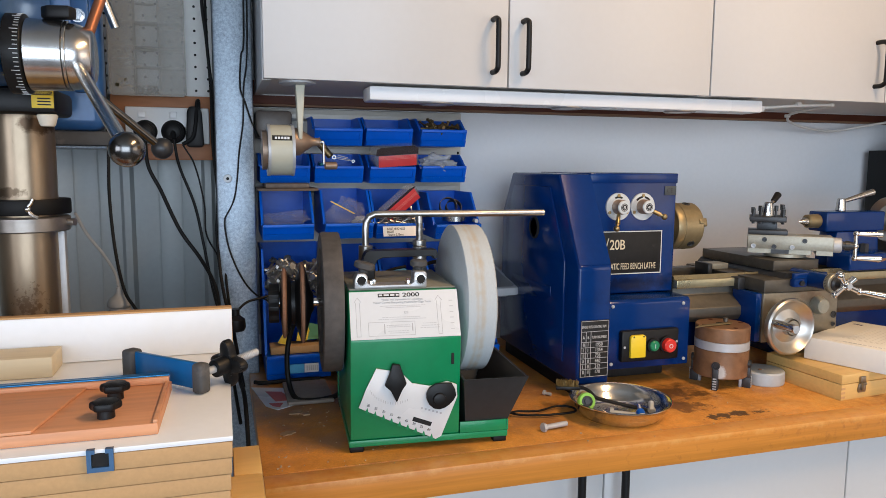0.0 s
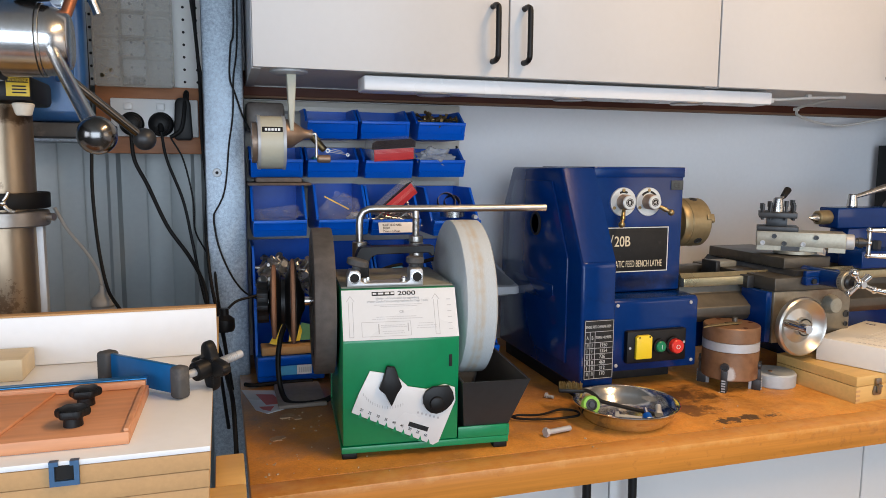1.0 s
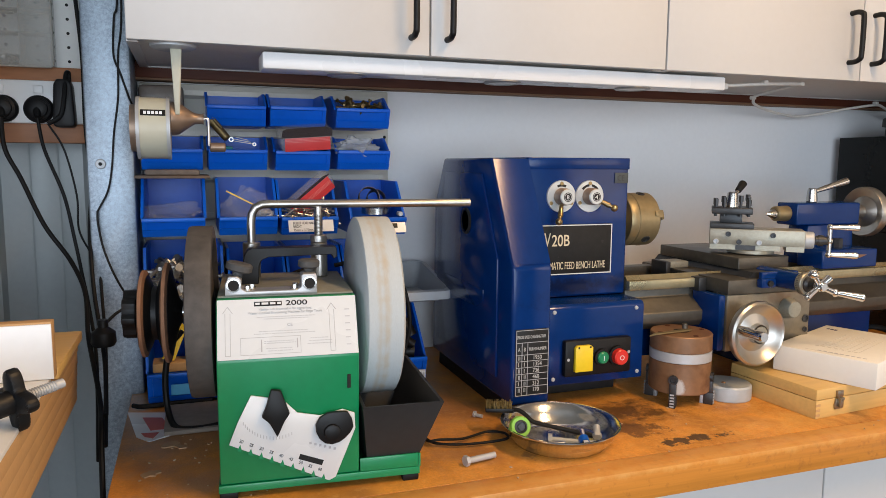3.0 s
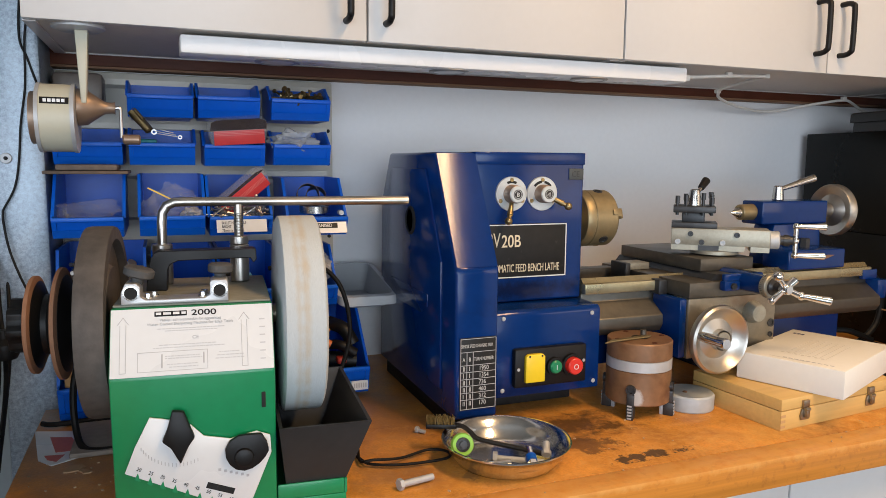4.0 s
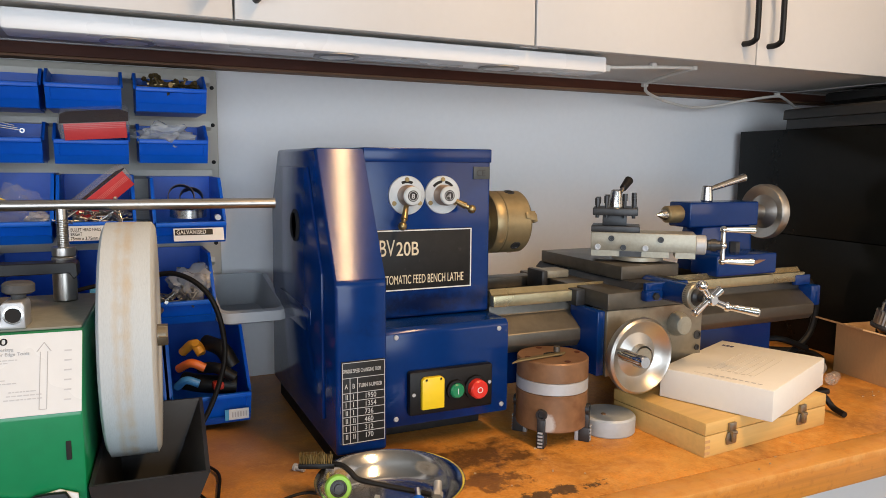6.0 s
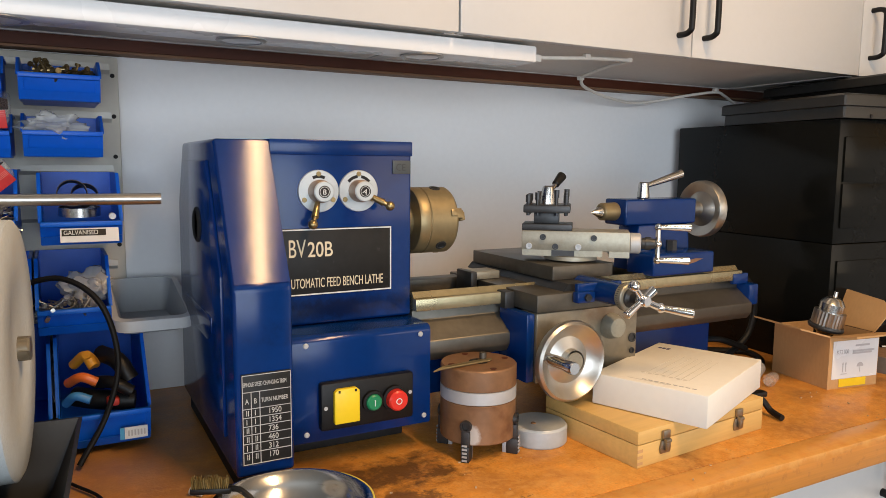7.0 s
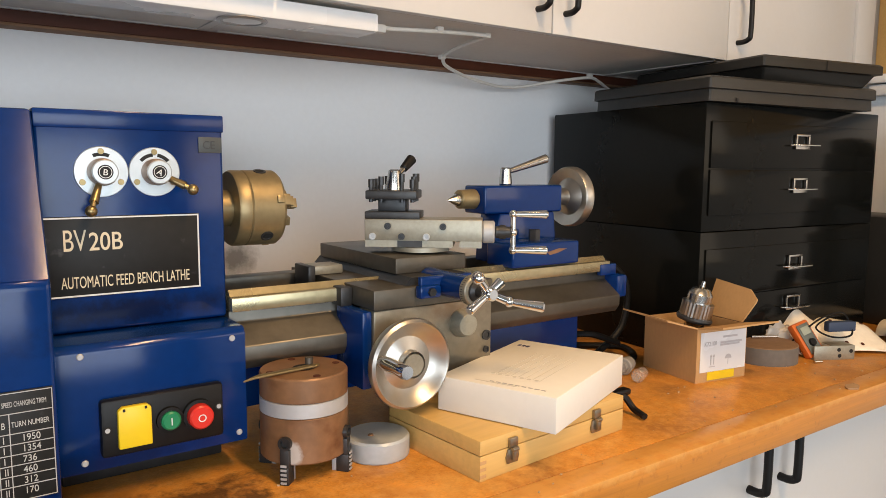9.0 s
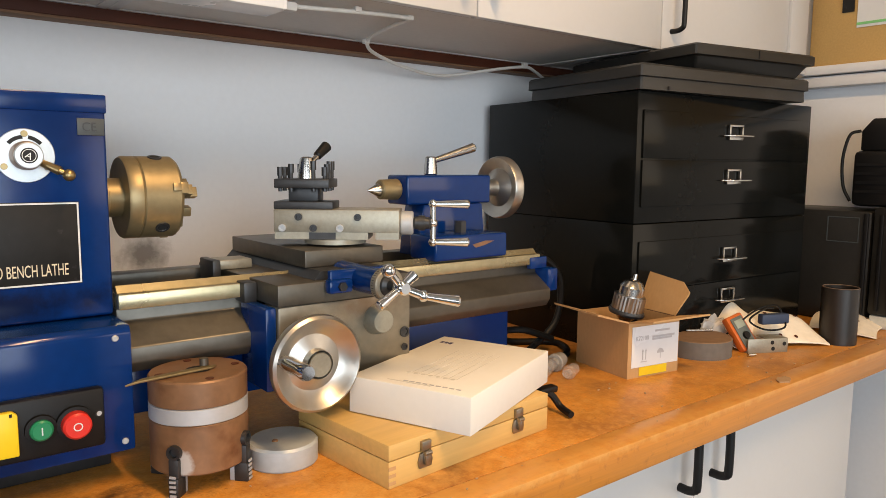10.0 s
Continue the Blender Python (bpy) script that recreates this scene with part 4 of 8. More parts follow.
bm = B(); rod(bm, (1.180, 1.25, 1.1140), (1.180, 1.150, 1.1140), 0.018, 0.0165, 28, 0.002); box(bm, 1.132, 1.217, 1.196, 1.2045, 1.105, 1.128, 0.002); box(bm, 1.128, 1.162, 1.190, 1.205, 1.099, 1.117, 0.004); feed = part("feed_bracket", bm, M_BLUE, lathe)
bm = B(); rod(bm, (1.145, 1.1895, 1.108), (1.145, 1.1855, 1.108), 0.006, seg=6); part("bolt", bm, M_DARKST, feed)
bm = B(); turned(bm, [(0.0185, 0), (0.0205, 0.002), (0.0205, 0.013), (0.0190, 0.0145), (0.012, 0.0145)], pose(1.180, 1.150, 1.1140, 90), 40); fd = part("feed_dial", bm, M_COMP, lathe, "graduated feed dial")
bm = B(); turned(bm, [(0.0150, 0.0147), (0.0140, 0.0175), (0.0085, 0.0200), (0.0080, 0.034)], pose(1.180, 1.150, 1.1140, 90), 32); part("dial_hub", bm, M_DARKST, fd)
bm = B()
for k in range(40):
    box(bm, 0.0204, 0.0207, -0.0003, 0.0003, 0.0035, 0.0085, m=pose(1.180, 1.150, 1.1140, 90) @ Matrix.Rotation(radians(9 * k), 4, "Z"))
part("scale_marks", bm, M_INK, fd)
c = Vector((1.180, 1.112, 1.1140))
bm = B(); rod(bm, c + Vector((0, 0.008, 0)), c + Vector((0, -0.010, 0)), 0.0085, seg=20, edge=0.002); ball(bm, c, 0.0095)
for d, l, r0, r1 in (((-0.65, -0.10, 0.72), 0.028, 0.0045, 0.0050), ((0.80, -0.25, -0.35), 0.030, 0.0045, 0.0055), ((0.72, -0.10, 0.58), 0.024, 0.0052, 0.0070), ((-0.86, -0.12, -0.44), 0.040, 0.0045, 0.0062)):
    rod(bm, c, c + Vector(d).normalized() * l, r0, r1, 16, 0.0015)
ball(bm, c + Vector((-0.65, -0.10, 0.72)).normalized() * 0.030, 0.0085)
ball(bm, c + Vector((0.80, -0.25, -0.35)).normalized() * 0.030, 0.0072)
hand = part("ball_crank", bm, M_CHROME, lathe, "chrome ball crank")
bm = B(); q = c + Vector((0.80, -0.25, -0.35)).normalized() * 0.030; rod(bm, q, q + Vector((0.034, -0.030, -0.006)), 0.0045, 0.0070, 18, 0.002); part("grip", bm, M_CHROME, hand)
# compound slide, tool post
turn = Matrix.Translation((1.118, 1.324, 0.003)) @ Matrix.Rotation(radians(-39), 4, "Z")
bm = B(); turned(bm, [(0.043, 0), (0.043, 0.0065), (0, 0.0065)], turn @ Matrix.Translation((0.078, 0.036, 1.1475)), 48); part("swivel_ring", bm, M_COMP, lathe, "graduated swivel ring")
bm = B(); box(bm, 0, 0.170, 0, 0.060, 1.164, 1.195, 0.0012, m=turn); box(bm, 0.001, 0.128, 0.0005, 0.059, 1.1545, 1.1645, 0, m=turn); box(bm, 0.138, 0.1695, 0.0005, 0.059, 1.1545, 1.1645, 0, m=turn); comp = part("compound_slide", bm, M_COMP, lathe, "worn steel compound slide")
for x, z in ((0.012, 1.170), (0.034, 1.185), (0.054, 1.170), (0.090, 1.170), (0.114, 1.185)):
    bm = B(); turned(bm, [(0.0050, 0), (0.0050, 0.004), (0.003, 0.004), (0.0028, 0.0015), (0, 0.0015)], turn @ pose(x, 0, z, 90), 14); part("gib_screw", bm, M_GREYMET if x in (0.012, 0.090) else M_DARKST, comp)
bm = B(); box(bm, 0.048, 0.084, -0.0006, 0.0004, 1.1548, 1.164, 0, m=turn); part("witness_plate", bm, M_DARKST, comp)
bm = B(); box(bm, 0.0, 0.080, 0.001, 0.060, 1.1952, 1.2055, 0.001, m=turn); part("post_seat", bm, M_DARKST, comp)
bm = B(); box(bm, 0.018, 0.058, 0.012, 0.056, 1.2056, 1.2235, 0.001, m=turn); box(bm, 0.002, 0.076, -0.004, 0.070, 1.2236, 1.236, 0.0015, m=turn); tool = part("tool_post", bm, M_DARKST, lathe, "blackened four-way tool post")
for i, (x, y) in enumerate(((0.009, 0.004), (0.024, 0.003), (0.054, 0.003), (0.069, 0.004), (0.069, 0.022), (0.069, 0.044), (0.009, 0.062), (0.024, 0.063), (0.069, 0.063), (0.009, 0.030))):
    h = 1.252 + 0.004 * (i % 3)
    bm = B(); rod(bm, turn @ Vector((x, y, 1.2362)), turn @ Vector((x, y, h - 0.012)), 0.0028, seg=10); rod(bm, turn @ Vector((x, y, h - 0.012)), turn @ Vector((x, y, h)), 0.0042, seg=8); rod(bm, turn @ Vector((x, y, 1.219)), turn @ Vector((x, y, 1.2234)), 0.003, seg=8); part("clamp_screw", bm, M_DARKST, tool)
hub = turn @ Vector((0.039, 0.034, 0))
bm = B(); turned(bm, [(0.0125, 1.2362), (0.0115, 1.250), (0.009, 1.264), (0.006, 1.266), (0, 1.266)], Matrix.Translation(hub), 28); part("clamp_hub", bm, M_STEEL, tool, "bright clamp hub")
a = Vector((hub.x, hub.y, 1.256)); b = a + Vector((0.022, 0.010, 0.014))
bm = B(); rod(bm, a, b, 0.004, seg=14); part("lever", bm, M_CHROME, tool)
bm = B(); rod(bm, b - Vector((0.002, 0.001, 0.001)), b + Vector((0.022, 0.010, 0.016)), 0.0062, 0.0080, 18, 0.003); part("lever_grip", bm, M_BLACK, tool, "black lever grip")
# compound crank
e = turn @ Vector((0.170, 0.028, 1.176)); f = turn @ Vector((0.188, 0.028, 1.176)); g = turn @ Vector((0.212, 0.028, 1.176))
bm = B(); rod(bm, e, f, 0.0165, 0.0165, 32, 0.002); part("dial_collar", bm, M_GREYMET, lathe, "graduated collar")
bm = B(); rod(bm, f, g, 0.009, 0.008, 20, 0.002); rod(bm, turn @ Vector((0.195, 0.028, 1.176)), turn @ Vector((0.204, 0.028, 1.176)), 0.0105, seg=20); part("screw_end", bm, M_DARKST, lathe)
ax = (g - f).normalized()
bm = B(); g0 = g + ax * 0.003; u = Vector((0.0, 0.0, 0.0265)); rod(bm, g0 + u, g0 - u, 0.0042, seg=14); ball(bm, g0, 0.0068); ball(bm, g0 + u, 0.0062); ball(bm, g0 - u, 0.0062); crank = part("compound_crank", bm, M_CHROME, lathe, "chrome double crank")
for s in (1, -1):
    bm = B(); rod(bm, g0 + u * s, g0 + u * s + ax * 0.046 + Vector((0.006, 0, 0)), 0.0042, 0.0064, 18, 0.002); part("grip", bm, M_CHROME, crank)
# tailstock
TX = -0.007
bm = B(); box(bm, 1.357 + TX, 1.532 + TX, 1.338, 1.395, 1.196, 1.243, 0.004, 3); tail = part("tailstock", bm, M_BLUE, lathe)
bm = B(); prism(bm, [(1.372, 1.1135), (1.376, 1.160), (1.384, 1.196), (1.508, 1.196), (1.512, 1.160), (1.515, 1.1135)], "y", 1.340, 1.392, 0.003); part("neck", bm, M_BLUE, tail)
bm = B(); box(bm, 1.352, 1.500, 1.268, 1.335, 1.1135, 1.152, 0.004, 3); foot = part("tailstock_foot", bm, M_BLUE, lathe)
bm = B(); prism(bm, [(1.425, 1.136), (1.452, 1.141), (1.470, 1.140), (1.450, 1.134), (1.432, 1.131)], "y", 1.2672, 1.2685); part("chipped_paint", bm, M_RUST, foot, "chipped paint patch")
bm = B(); rod(bm, (1.435, 1.310, 1.152), (1.435, 1.310, 1.170), 0.010, seg=6); part("lock_nut", bm, M_DARKST, foot)
bm = B(); rod(bm, (1.3565 + TX, AX, 1.2205), (1.322 + TX, AX, 1.2205), 0.0165, 0.0155, 28, 0.002); part("quill", bm, M_CHUCK, tail)
bm = B(); turned(bm, [(0.0105, 0), (0.0105, 0.003), (0.0004, 0.022), (0.0, 0.022)], along((1.322 + TX, AX, 1.2195), (1.28, AX, 1.2195))[0], 24); part("centre_point", bm, M_STEEL, tail)
wheel_axis = Matrix.Translation((1.532 + TX, AX + 0.004, 1.2205)) @ Matrix.Rotation(radians(90), 4, "Y")
bm = B(); turned(bm, [(0.016, 0), (0.014, 0.028), (0.016, 0.034)], wheel_axis, 28); part("screw_collar", bm, M_WHEEL, tail)
bm = B(); turned(bm, [(0.012, 0.034), (0.018, 0.036), (0.034, 0.046), (0.046, 0.041), (0.0525, 0.039), (0.055, 0.044), (0.055, 0.056), (0.052, 0.060), (0.045, 0.056), (0.034, 0.054), (0.018, 0.058), (0, 0.060)], wheel_axis, 52); part("tail_handwheel", bm, M_WHEEL, tail, "turned aluminium handwheel")
bm = B(); rod(bm, (1.418, 1.368, 1.243), (1.418, 1.368, 1.273), 0.0115, 0.009, 24, 0.002); rod(bm, (1.420, 1.368, 1.265), (1.500, 1.352, 1.290), 0.0045, 0.0078, 18, 0.003); part("quill_lock", bm, M_STEEL, tail, "chrome quill lock lever")
bm = B(); hose(bm, [(1.585, 1.42, 1.00), (1.64, 1.40, 1.085), (1.69, 1.37, 1.085), (1.73, 1.36, 1.04), (1.72, 1.36, 0.96), (1.65, 1.36, 0.914), (1.60, 1.34, 0.911), (1.62, 1.29, 0.911), (1.70, 1.31, 0.911), (1.74, 1.38, 0.911), (1.66, 1.43, 0.915), (1.60, 1.40, 0.945), (1.63, 1.36, 0.955), (1.70, 1.35, 0.93)], 0.0065); part("power_cable", bm, M_RUBBER, lathe, "looped black power cable")

# ---- wet grinder ----
gr = thing("wet_grinder", "green wet grinder with large pale grey stone wheel", "grinder", (0.30, 1.10, BT), rz=-4.5)
gr.location.x += 0.004
GY, GZ = 1.172, 1.120
bm = B(); prism(bm, [(1.046, 0.925), (1.0375, 1.084), (1.070, 1.1535), (1.262, 1.1535), (1.275, 1.10), (1.275, 0.925)], "x", 0.178, 0.350, 0.003); body = part("body", bm, M_GREEN, gr)
bm = B(); box(bm, 0.180, 0.348, 1.076, 1.258, 1.1538, 1.1565, 0.001); part("top_plate", bm, M_DUSTY, body, "dusty grey top plate")
bm = B(); prism(bm, [(1.045, 0.9145), (1.045, 0.9245), (1.285, 0.9245), (1.285, 0.9145)], "x", 0.176, 0.430, 0.001); box(bm, 0.351, 0.428, 1.0455, 1.0485, 0.9248, 0.9425, 0.0008); prism(bm, [(1.0455, 0.9248), (1.0455, 0.9425), (1.075, 0.936), (1.20, 0.936), (1.20, 0.9248)], "x", 0.4282, 0.4310); prism(bm, [(1.275, 0.9248), (1.275, 0.99), (1.285, 0.99), (1.285, 0.9248)], "x", 0.176, 0.360); part("base_tray", bm, M_GREEN, gr, "green base tray")
for x, y in ((0.188, 1.058), (0.418, 1.058), (0.188, 1.272), (0.418, 1.272)):
    bm = B(); box(bm, x - 0.011, x + 0.011, y - 0.011, y + 0.011, BT, 0.9143, 0.002); part("rubber_foot", bm, M_RUBBER, gr)
bm = B(); box(bm, 0.3345, 0.3390, 1.0380, 1.0405, 1.040, 1.058, 0.0008); part("slot", bm, M_HOLE, body)
# label on the sloped front
d = Vector((0, 1.070 - 1.0375, 1.1535 - 1.084)).normalized()
nrm = Vector((0, -d.z, d.y))
slope = Matrix(((1, 0, 0, 0.1785), (0, d.y, nrm.y, 1.0375 + nrm.y * 0.0004), (0, d.z, nrm.z, 1.084 + nrm.z * 0.0004), (0, 0, 0, 1)))
bm = B(); box(bm, 0.001, 0.1705, 0.001, 0.0755, 0.0, 0.0006, m=slope); sheet = part("label", bm, M_LABEL, body, "white instruction label")
bm = B(); box(bm, 0.045, 0.0785, 0.0660, 0.0718, 0.0007, 0.0009, m=slope); mk = part("maker_mark", bm, M_INK, sheet)
bm = B(); words(bm, 0.0465, 0.0775, 0.0678, 0.0027, slope, 3, 0.0010); part("mark_pattern", bm, M_LABEL, sheet)
lettering("letters", "2000", 0.0090, slope @ pose(0.0830, 0.0660, 0.0008), M_INK, sheet, 1.50, bold=0.0001)
bm = B()
for k, (x0, x1, y, h) in enumerate(((0.048, 0.118, 0.0515, 0.0012), (0.056, 0.112, 0.0490, 0.0012), (0.050, 0.110, 0.0335, 0.0012), (0.044, 0.118, 0.0305, 0.0012), (0.112, 0.134, 0.0225, 0.0013), (0.110, 0.138, 0.0190, 0.0013), (0.108, 0.140, 0.0155, 0.0013), (0.056, 0.092, 0.0210, 0.0013), (0.056, 0.094, 0.0185, 0.0013), (0.058, 0.090, 0.0120, 0.0013), (0.060, 0.090, 0.0090, 0.0013))):
    words(bm, x0, x1, y, h * 0.8, slope, k)
for k in range(6):
    box(bm, 0.156, 0.162, 0.012 + 0.009 * k, 0.0133 + 0.009 * k, 0.0007, 0.0009, m=slope)
part("fine_print", bm, mat("pale_grey_ink", (0.50, 0.51, 0.53), 0.4), sheet)
M_FAINT = mat("faint_grey_ink", (0.40, 0.41, 0.43), 0.4)
lettering("letters", "V\u00e5tslip- och brynmaskin f\u00f6r eggverktyg", 0.0043, slope @ pose(0.0825, 0.0605, 0.0008), M_FAINT, sheet, 0.95, "CENTER")
lettering("letters", "Water Cooled Sharpening Machine for Edge Tools", 0.0044, slope @ pose(0.0825, 0.0560, 0.0008), M_FAINT, sheet, 1.0, "CENTER")
bm = B()
for ax in (0.010, 0.136):
    for x0, x1, y0, y1 in ((ax, ax + 0.0006, 0.006, 0.058), (ax + 0.006, ax + 0.0066, 0.006, 0.058), (ax, ax + 0.0066, 0.0054, 0.006)):
        box(bm, x0, x1, y0, y1, 0.0007, 0.0009, m=slope)
    prism(bm, [(ax - 0.003, 0.058), (ax + 0.0033, 0.067), (ax + 0.0096, 0.058), (ax + 0.0083, 0.0586), (ax + 0.0033, 0.0658), (ax - 0.0017, 0.0586)], "z", 0.0007, 0.0009, m=slope)
for x0, x1, y0, y1 in ((0.028, 0.100, 0.0055, 0.006), (0.028, 0.100, 0.0265, 0.027), (0.028, 0.0285, 0.006, 0.0265), (0.0995, 0.100, 0.006, 0.0265), (0.052, 0.0535, 0.009, 0.024), (0.095, 0.0965, 0.012, 0.024)):
    box(bm, x0, x1, y0, y1, 0.0007, 0.0009, m=slope)
part("print_frame", bm, M_GREYINK, sheet)
lettering("letters", "CE", 0.0052, slope @ pose(0.084, 0.0395, 0.0008), M_FAINT, sheet, 1.1)
# angle gauge
fy = 1.0395
bm = B(); prism(bm, [(0.207, 1.044), (0.191, 1.012), (0.180, 0.984), (0.300, 0.926), (0.3085, 0.930), (0.334, 0.992), (0.333, 1.012), (0.318, 1.018), (0.290, 1.012), (0.262, 1.018), (0.245, 1.036)], "y", fy - 0.0035, fy - 0.001, 0.0006)
gauge = part("angle_gauge", bm, M_LABEL, gr, "white angle setting gauge with black pointer")
bm = B()
for k in range(9):
    p = Vector((0.186, 0, 0.980)).lerp(Vector((0.299, 0, 0.9265)), (k + 0.5) / 9)
    prism(bm, [(p.x - 0.003, p.z - 0.001), (p.x + 0.001, p.z + 0.0065), (p.x + 0.003, p.z - 0.0035)], "y", fy - 0.0037, fy - 0.0031)
part("notch", bm, M_GREEN, gauge)
bm = B()
for k in range(18):
    a = radians(212 + 4.8 * k)
    c0 = Vector((0.2365 + 0.046 * math.cos(a), 0, 1.032 + 0.046 * math.sin(a)))
    box(bm, c0.x - 0.0004, c0.x + 0.0004, fy - 0.0038, fy - 0.0036, c0.z, c0.z + 0.004)
for k in range(6):
    box(bm, 0.276 + 0.006 * k, 0.279 + 0.006 * k, fy - 0.0038, fy - 0.0036, 0.976 - 0.002 * k, 0.979 - 0.002 * k)
tagged(part("scale_print", bm, M_GREYINK, gauge), kind="stuff")
for k, n_ in enumerate(("20", "25", "30", "35", "40", "45", "50", "55", "60")):
    p = Vector((0.188, 0, 0.9885)).lerp(Vector((0.294, 0, 0.9375)), (k + 0.3) / 9)
    lettering("numerals", n_, 0.0056, pose(p.x, fy - 0.0037, p.z, 90) @ Matrix.Rotation(radians(-25), 4, "Z"), M_INK, gauge, 0.9)
bm = B(); box(bm, -0.0155, 0.0155, fy - 0.0038, fy - 0.0036, -0.0035, 0.0035, m=Matrix.Translation((0.278, 0, 0.956)) @ Matrix.Rotation(radians(21), 4, "Y")); part("maker_mark", bm, M_INK, gauge)
bm = B(); prism(bm, [(0.2305, 1.052), (0.2425, 1.050), (0.2500, 1.028), (0.2530, 1.020), (0.246, 1.010), (0.2375, 0.991), (0.2280, 1.010), (0.2190, 1.018), (0.2250, 1.032)], "y", fy - 0.012, fy - 0.004, 0.002); part("pointer", bm, M_BLACK, gauge, "black pointer arm")
bm = B()
prism(bm, [(0.306 + r * math.cos(radians(a)), 0.996 + r * math.sin(radians(a))) for a, r in ((0, 0.025), (25, 0.0255), (50, 0.027), (80, 0.0215), (110, 0.022), (140, 0.023), (165, 0.023), (190, 0.022), (215, 0.0215), (240, 0.0215), (265, 0.021), (290, 0.020), (315, 0.020), (340, 0.022))], "y", fy - 0.010, fy - 0.004, 0.0015); disc = part("gauge_disc", bm, M_BLACK, gauge, "black wheel-size disc")
bm = B(); turned(bm, [(0.0105, 0), (0.010, 0.004), (0.008, 0.005), (0, 0.005)], pose(0.304, fy - 0.010, 0.992, 90), 24); part("knob", bm, M_BLACK, disc)
gauge.location.x += 0.010
gauge.location.z -= 0.004
# stone, leather wheel, shaft
gx = Matrix.Translation((0, GY, GZ)) @ Matrix.Rotation(radians(90), 4, "Y")
bm = B(); turned(bm, [(0.015, 0.360), (0.060, 0.360), (0.062, 0.3615), (0.120, 0.3615), (0.1252, 0.3645), (0.1256, 0.386), (0.1252, 0.4095), (0.120, 0.4125), (0.062, 0.4125), (0.060, 0.411), (0.015, 0.411)], gx, 96); part("stone_wheel", bm, M_STONE, gr, "pale grey grinding stone", 50)
bm = B(); turned(bm, [(0.012, 0.352), (0.012, 0.420)], gx, 20); rod(bm, (0.4128, GY, GZ), (0.422, GY, GZ), 0.0125, seg=6); part("stone_nut", bm, M_IRONL, gr)
bm = B(); turned(bm, [(0.015, 0.146), (0.088, 0.146), (0.090, 0.142), (0.106, 0.1405), (0.1145, 0.142), (0.1155, 0.146), (0.1155, 0.1695), (0.1145, 0.1725), (0.100, 0.173), (0.096, 0.164), (0.070, 0.162), (0.066, 0.168), (0.015, 0.168)], gx, 80); part("leather_wheel", bm, M_LEATHER, gr, "leather-rimmed honing wheel", 50)
bm = B(); turned(bm, [(0.0075, 0.06), (0.0075, 0.16)], gx, 20); part("shaft", bm, M_CHROME, gr, "bright shaft")
for x, r in ((0.083, 0.058), (0.112, 0.067)):
    bm = B(); turned(bm, [(r - 0.006, x - 0.004), (r, x - 0.002), (r, x + 0.002), (r - 0.006, x + 0.004)], gx, 56); part("honing_disc", bm, M_HONE, gr, "tan leather profiled honing disc")
bm = B(); turned(bm, [(0.014, 0.075), (0.040, 0.0785), (0.052, 0.0875), (0.036, 0.094), (0.036, 0.100), (0.058, 0.1075), (0.058, 0.1165), (0.020, 0.126), (0.014, 0.130)], gx, 48); part("disc_core", bm, M_BLACK, gr)
bm = B()
prism(bm, [(GY + (0.033 if i % 4 < 2 else 0.029) * math.cos(2 * math.pi * i / 32), GZ + (0.033 if i % 4 < 2 else 0.029) * math.sin(2 * math.pi * i / 32)) for i in range(32)], "x", 0.058, 0.0745, 0.001); part("knob", bm, M_BLACK, gr, "fluted black knob")
# trough
bm = B(); lo, hi = [(0.362, 1.053), (0.425, 1.053), (0.425, 1.235), (0.362, 1.235)], [(0.3525, 1.028), (0.458, 1.028), (0.458, 1.262), (0.3525, 1.262)]
vl, vh = [bm.verts.new((*p, 0.9265)) for p in lo], [bm.verts.new((*p, 1.016)) for p in hi]
vi = [bm.verts.new((p[0] + (0.004 if i in (0, 3) else -0.004), p[1] + (0.004 if i < 2 else -0.004), 1.016)) for i, p in enumerate(hi)]
vb = [bm.verts.new((p[0] + (0.004 if i in (0, 3) else -0.004), p[1] + (0.004 if i < 2 else -0.004), 0.932)) for i, p in enumerate(lo)]
bm.faces.new(vl[::-1]); bm.faces.new(vb)
for i in range(4):
    j = (i + 1) % 4
    bm.faces.new((vl[i], vl[j], vh[j], vh[i])); bm.faces.new((vh[i], vh[j], vi[j], vi[i])); bm.faces.new((vi[i], vi[j], vb[j], vb[i]))
bmesh.ops.recalc_face_normals(bm, faces=bm.faces); part("water_trough", bm, mat("worn_grey_black_plastic", (0.018, 0.019, 0.020), 0.45, vary=0.25, second=(0.035, 0.035, 0.034), amount=-0.05, patch=18, spread=0.25), gr, "black plastic water trough")
# support bar, casting, handle
M_BAR = mat("satin_bar_steel", (0.46, 0.44, 0.41), 0.30, 1.0, vary=0.12, scale=18, rough_vary=0.06)
bm = B(); hose(bm, [(0.2220, 1.217, 1.12), (0.2220, 1.217, 1.235), (0.2235, 1.217, 1.248), (0.2285, 1.217, 1.257), (0.2380, 1.217, 1.2615), (0.2500, 1.217, 1.262), (0.5470, 1.217, 1.262)], 0.006, 18, False); part("support_bar", bm, M_BAR, gr, "satin steel support bar", 50)
bm = B(); rod(bm, (0.3170, 1.217, 1.12), (0.3170, 1.217, 1.258), 0.0058, seg=18)
for k in range(26):
    turned(bm, [(0.0057, 0), (0.0066, 0.0008), (0.0057, 0.0016)], Matrix.Translation((0.3170, 1.217, 1.195 + 0.002 * k)), 16)
part("threaded_leg", bm, M_BAR, gr)
bm = B(); rod(bm, (0.3170, 1.217, 1.2062), (0.3170, 1.217, 1.2165), 0.0120, seg=24, edge=0.001); part("adjusting_nut", bm, M_BAR, gr)
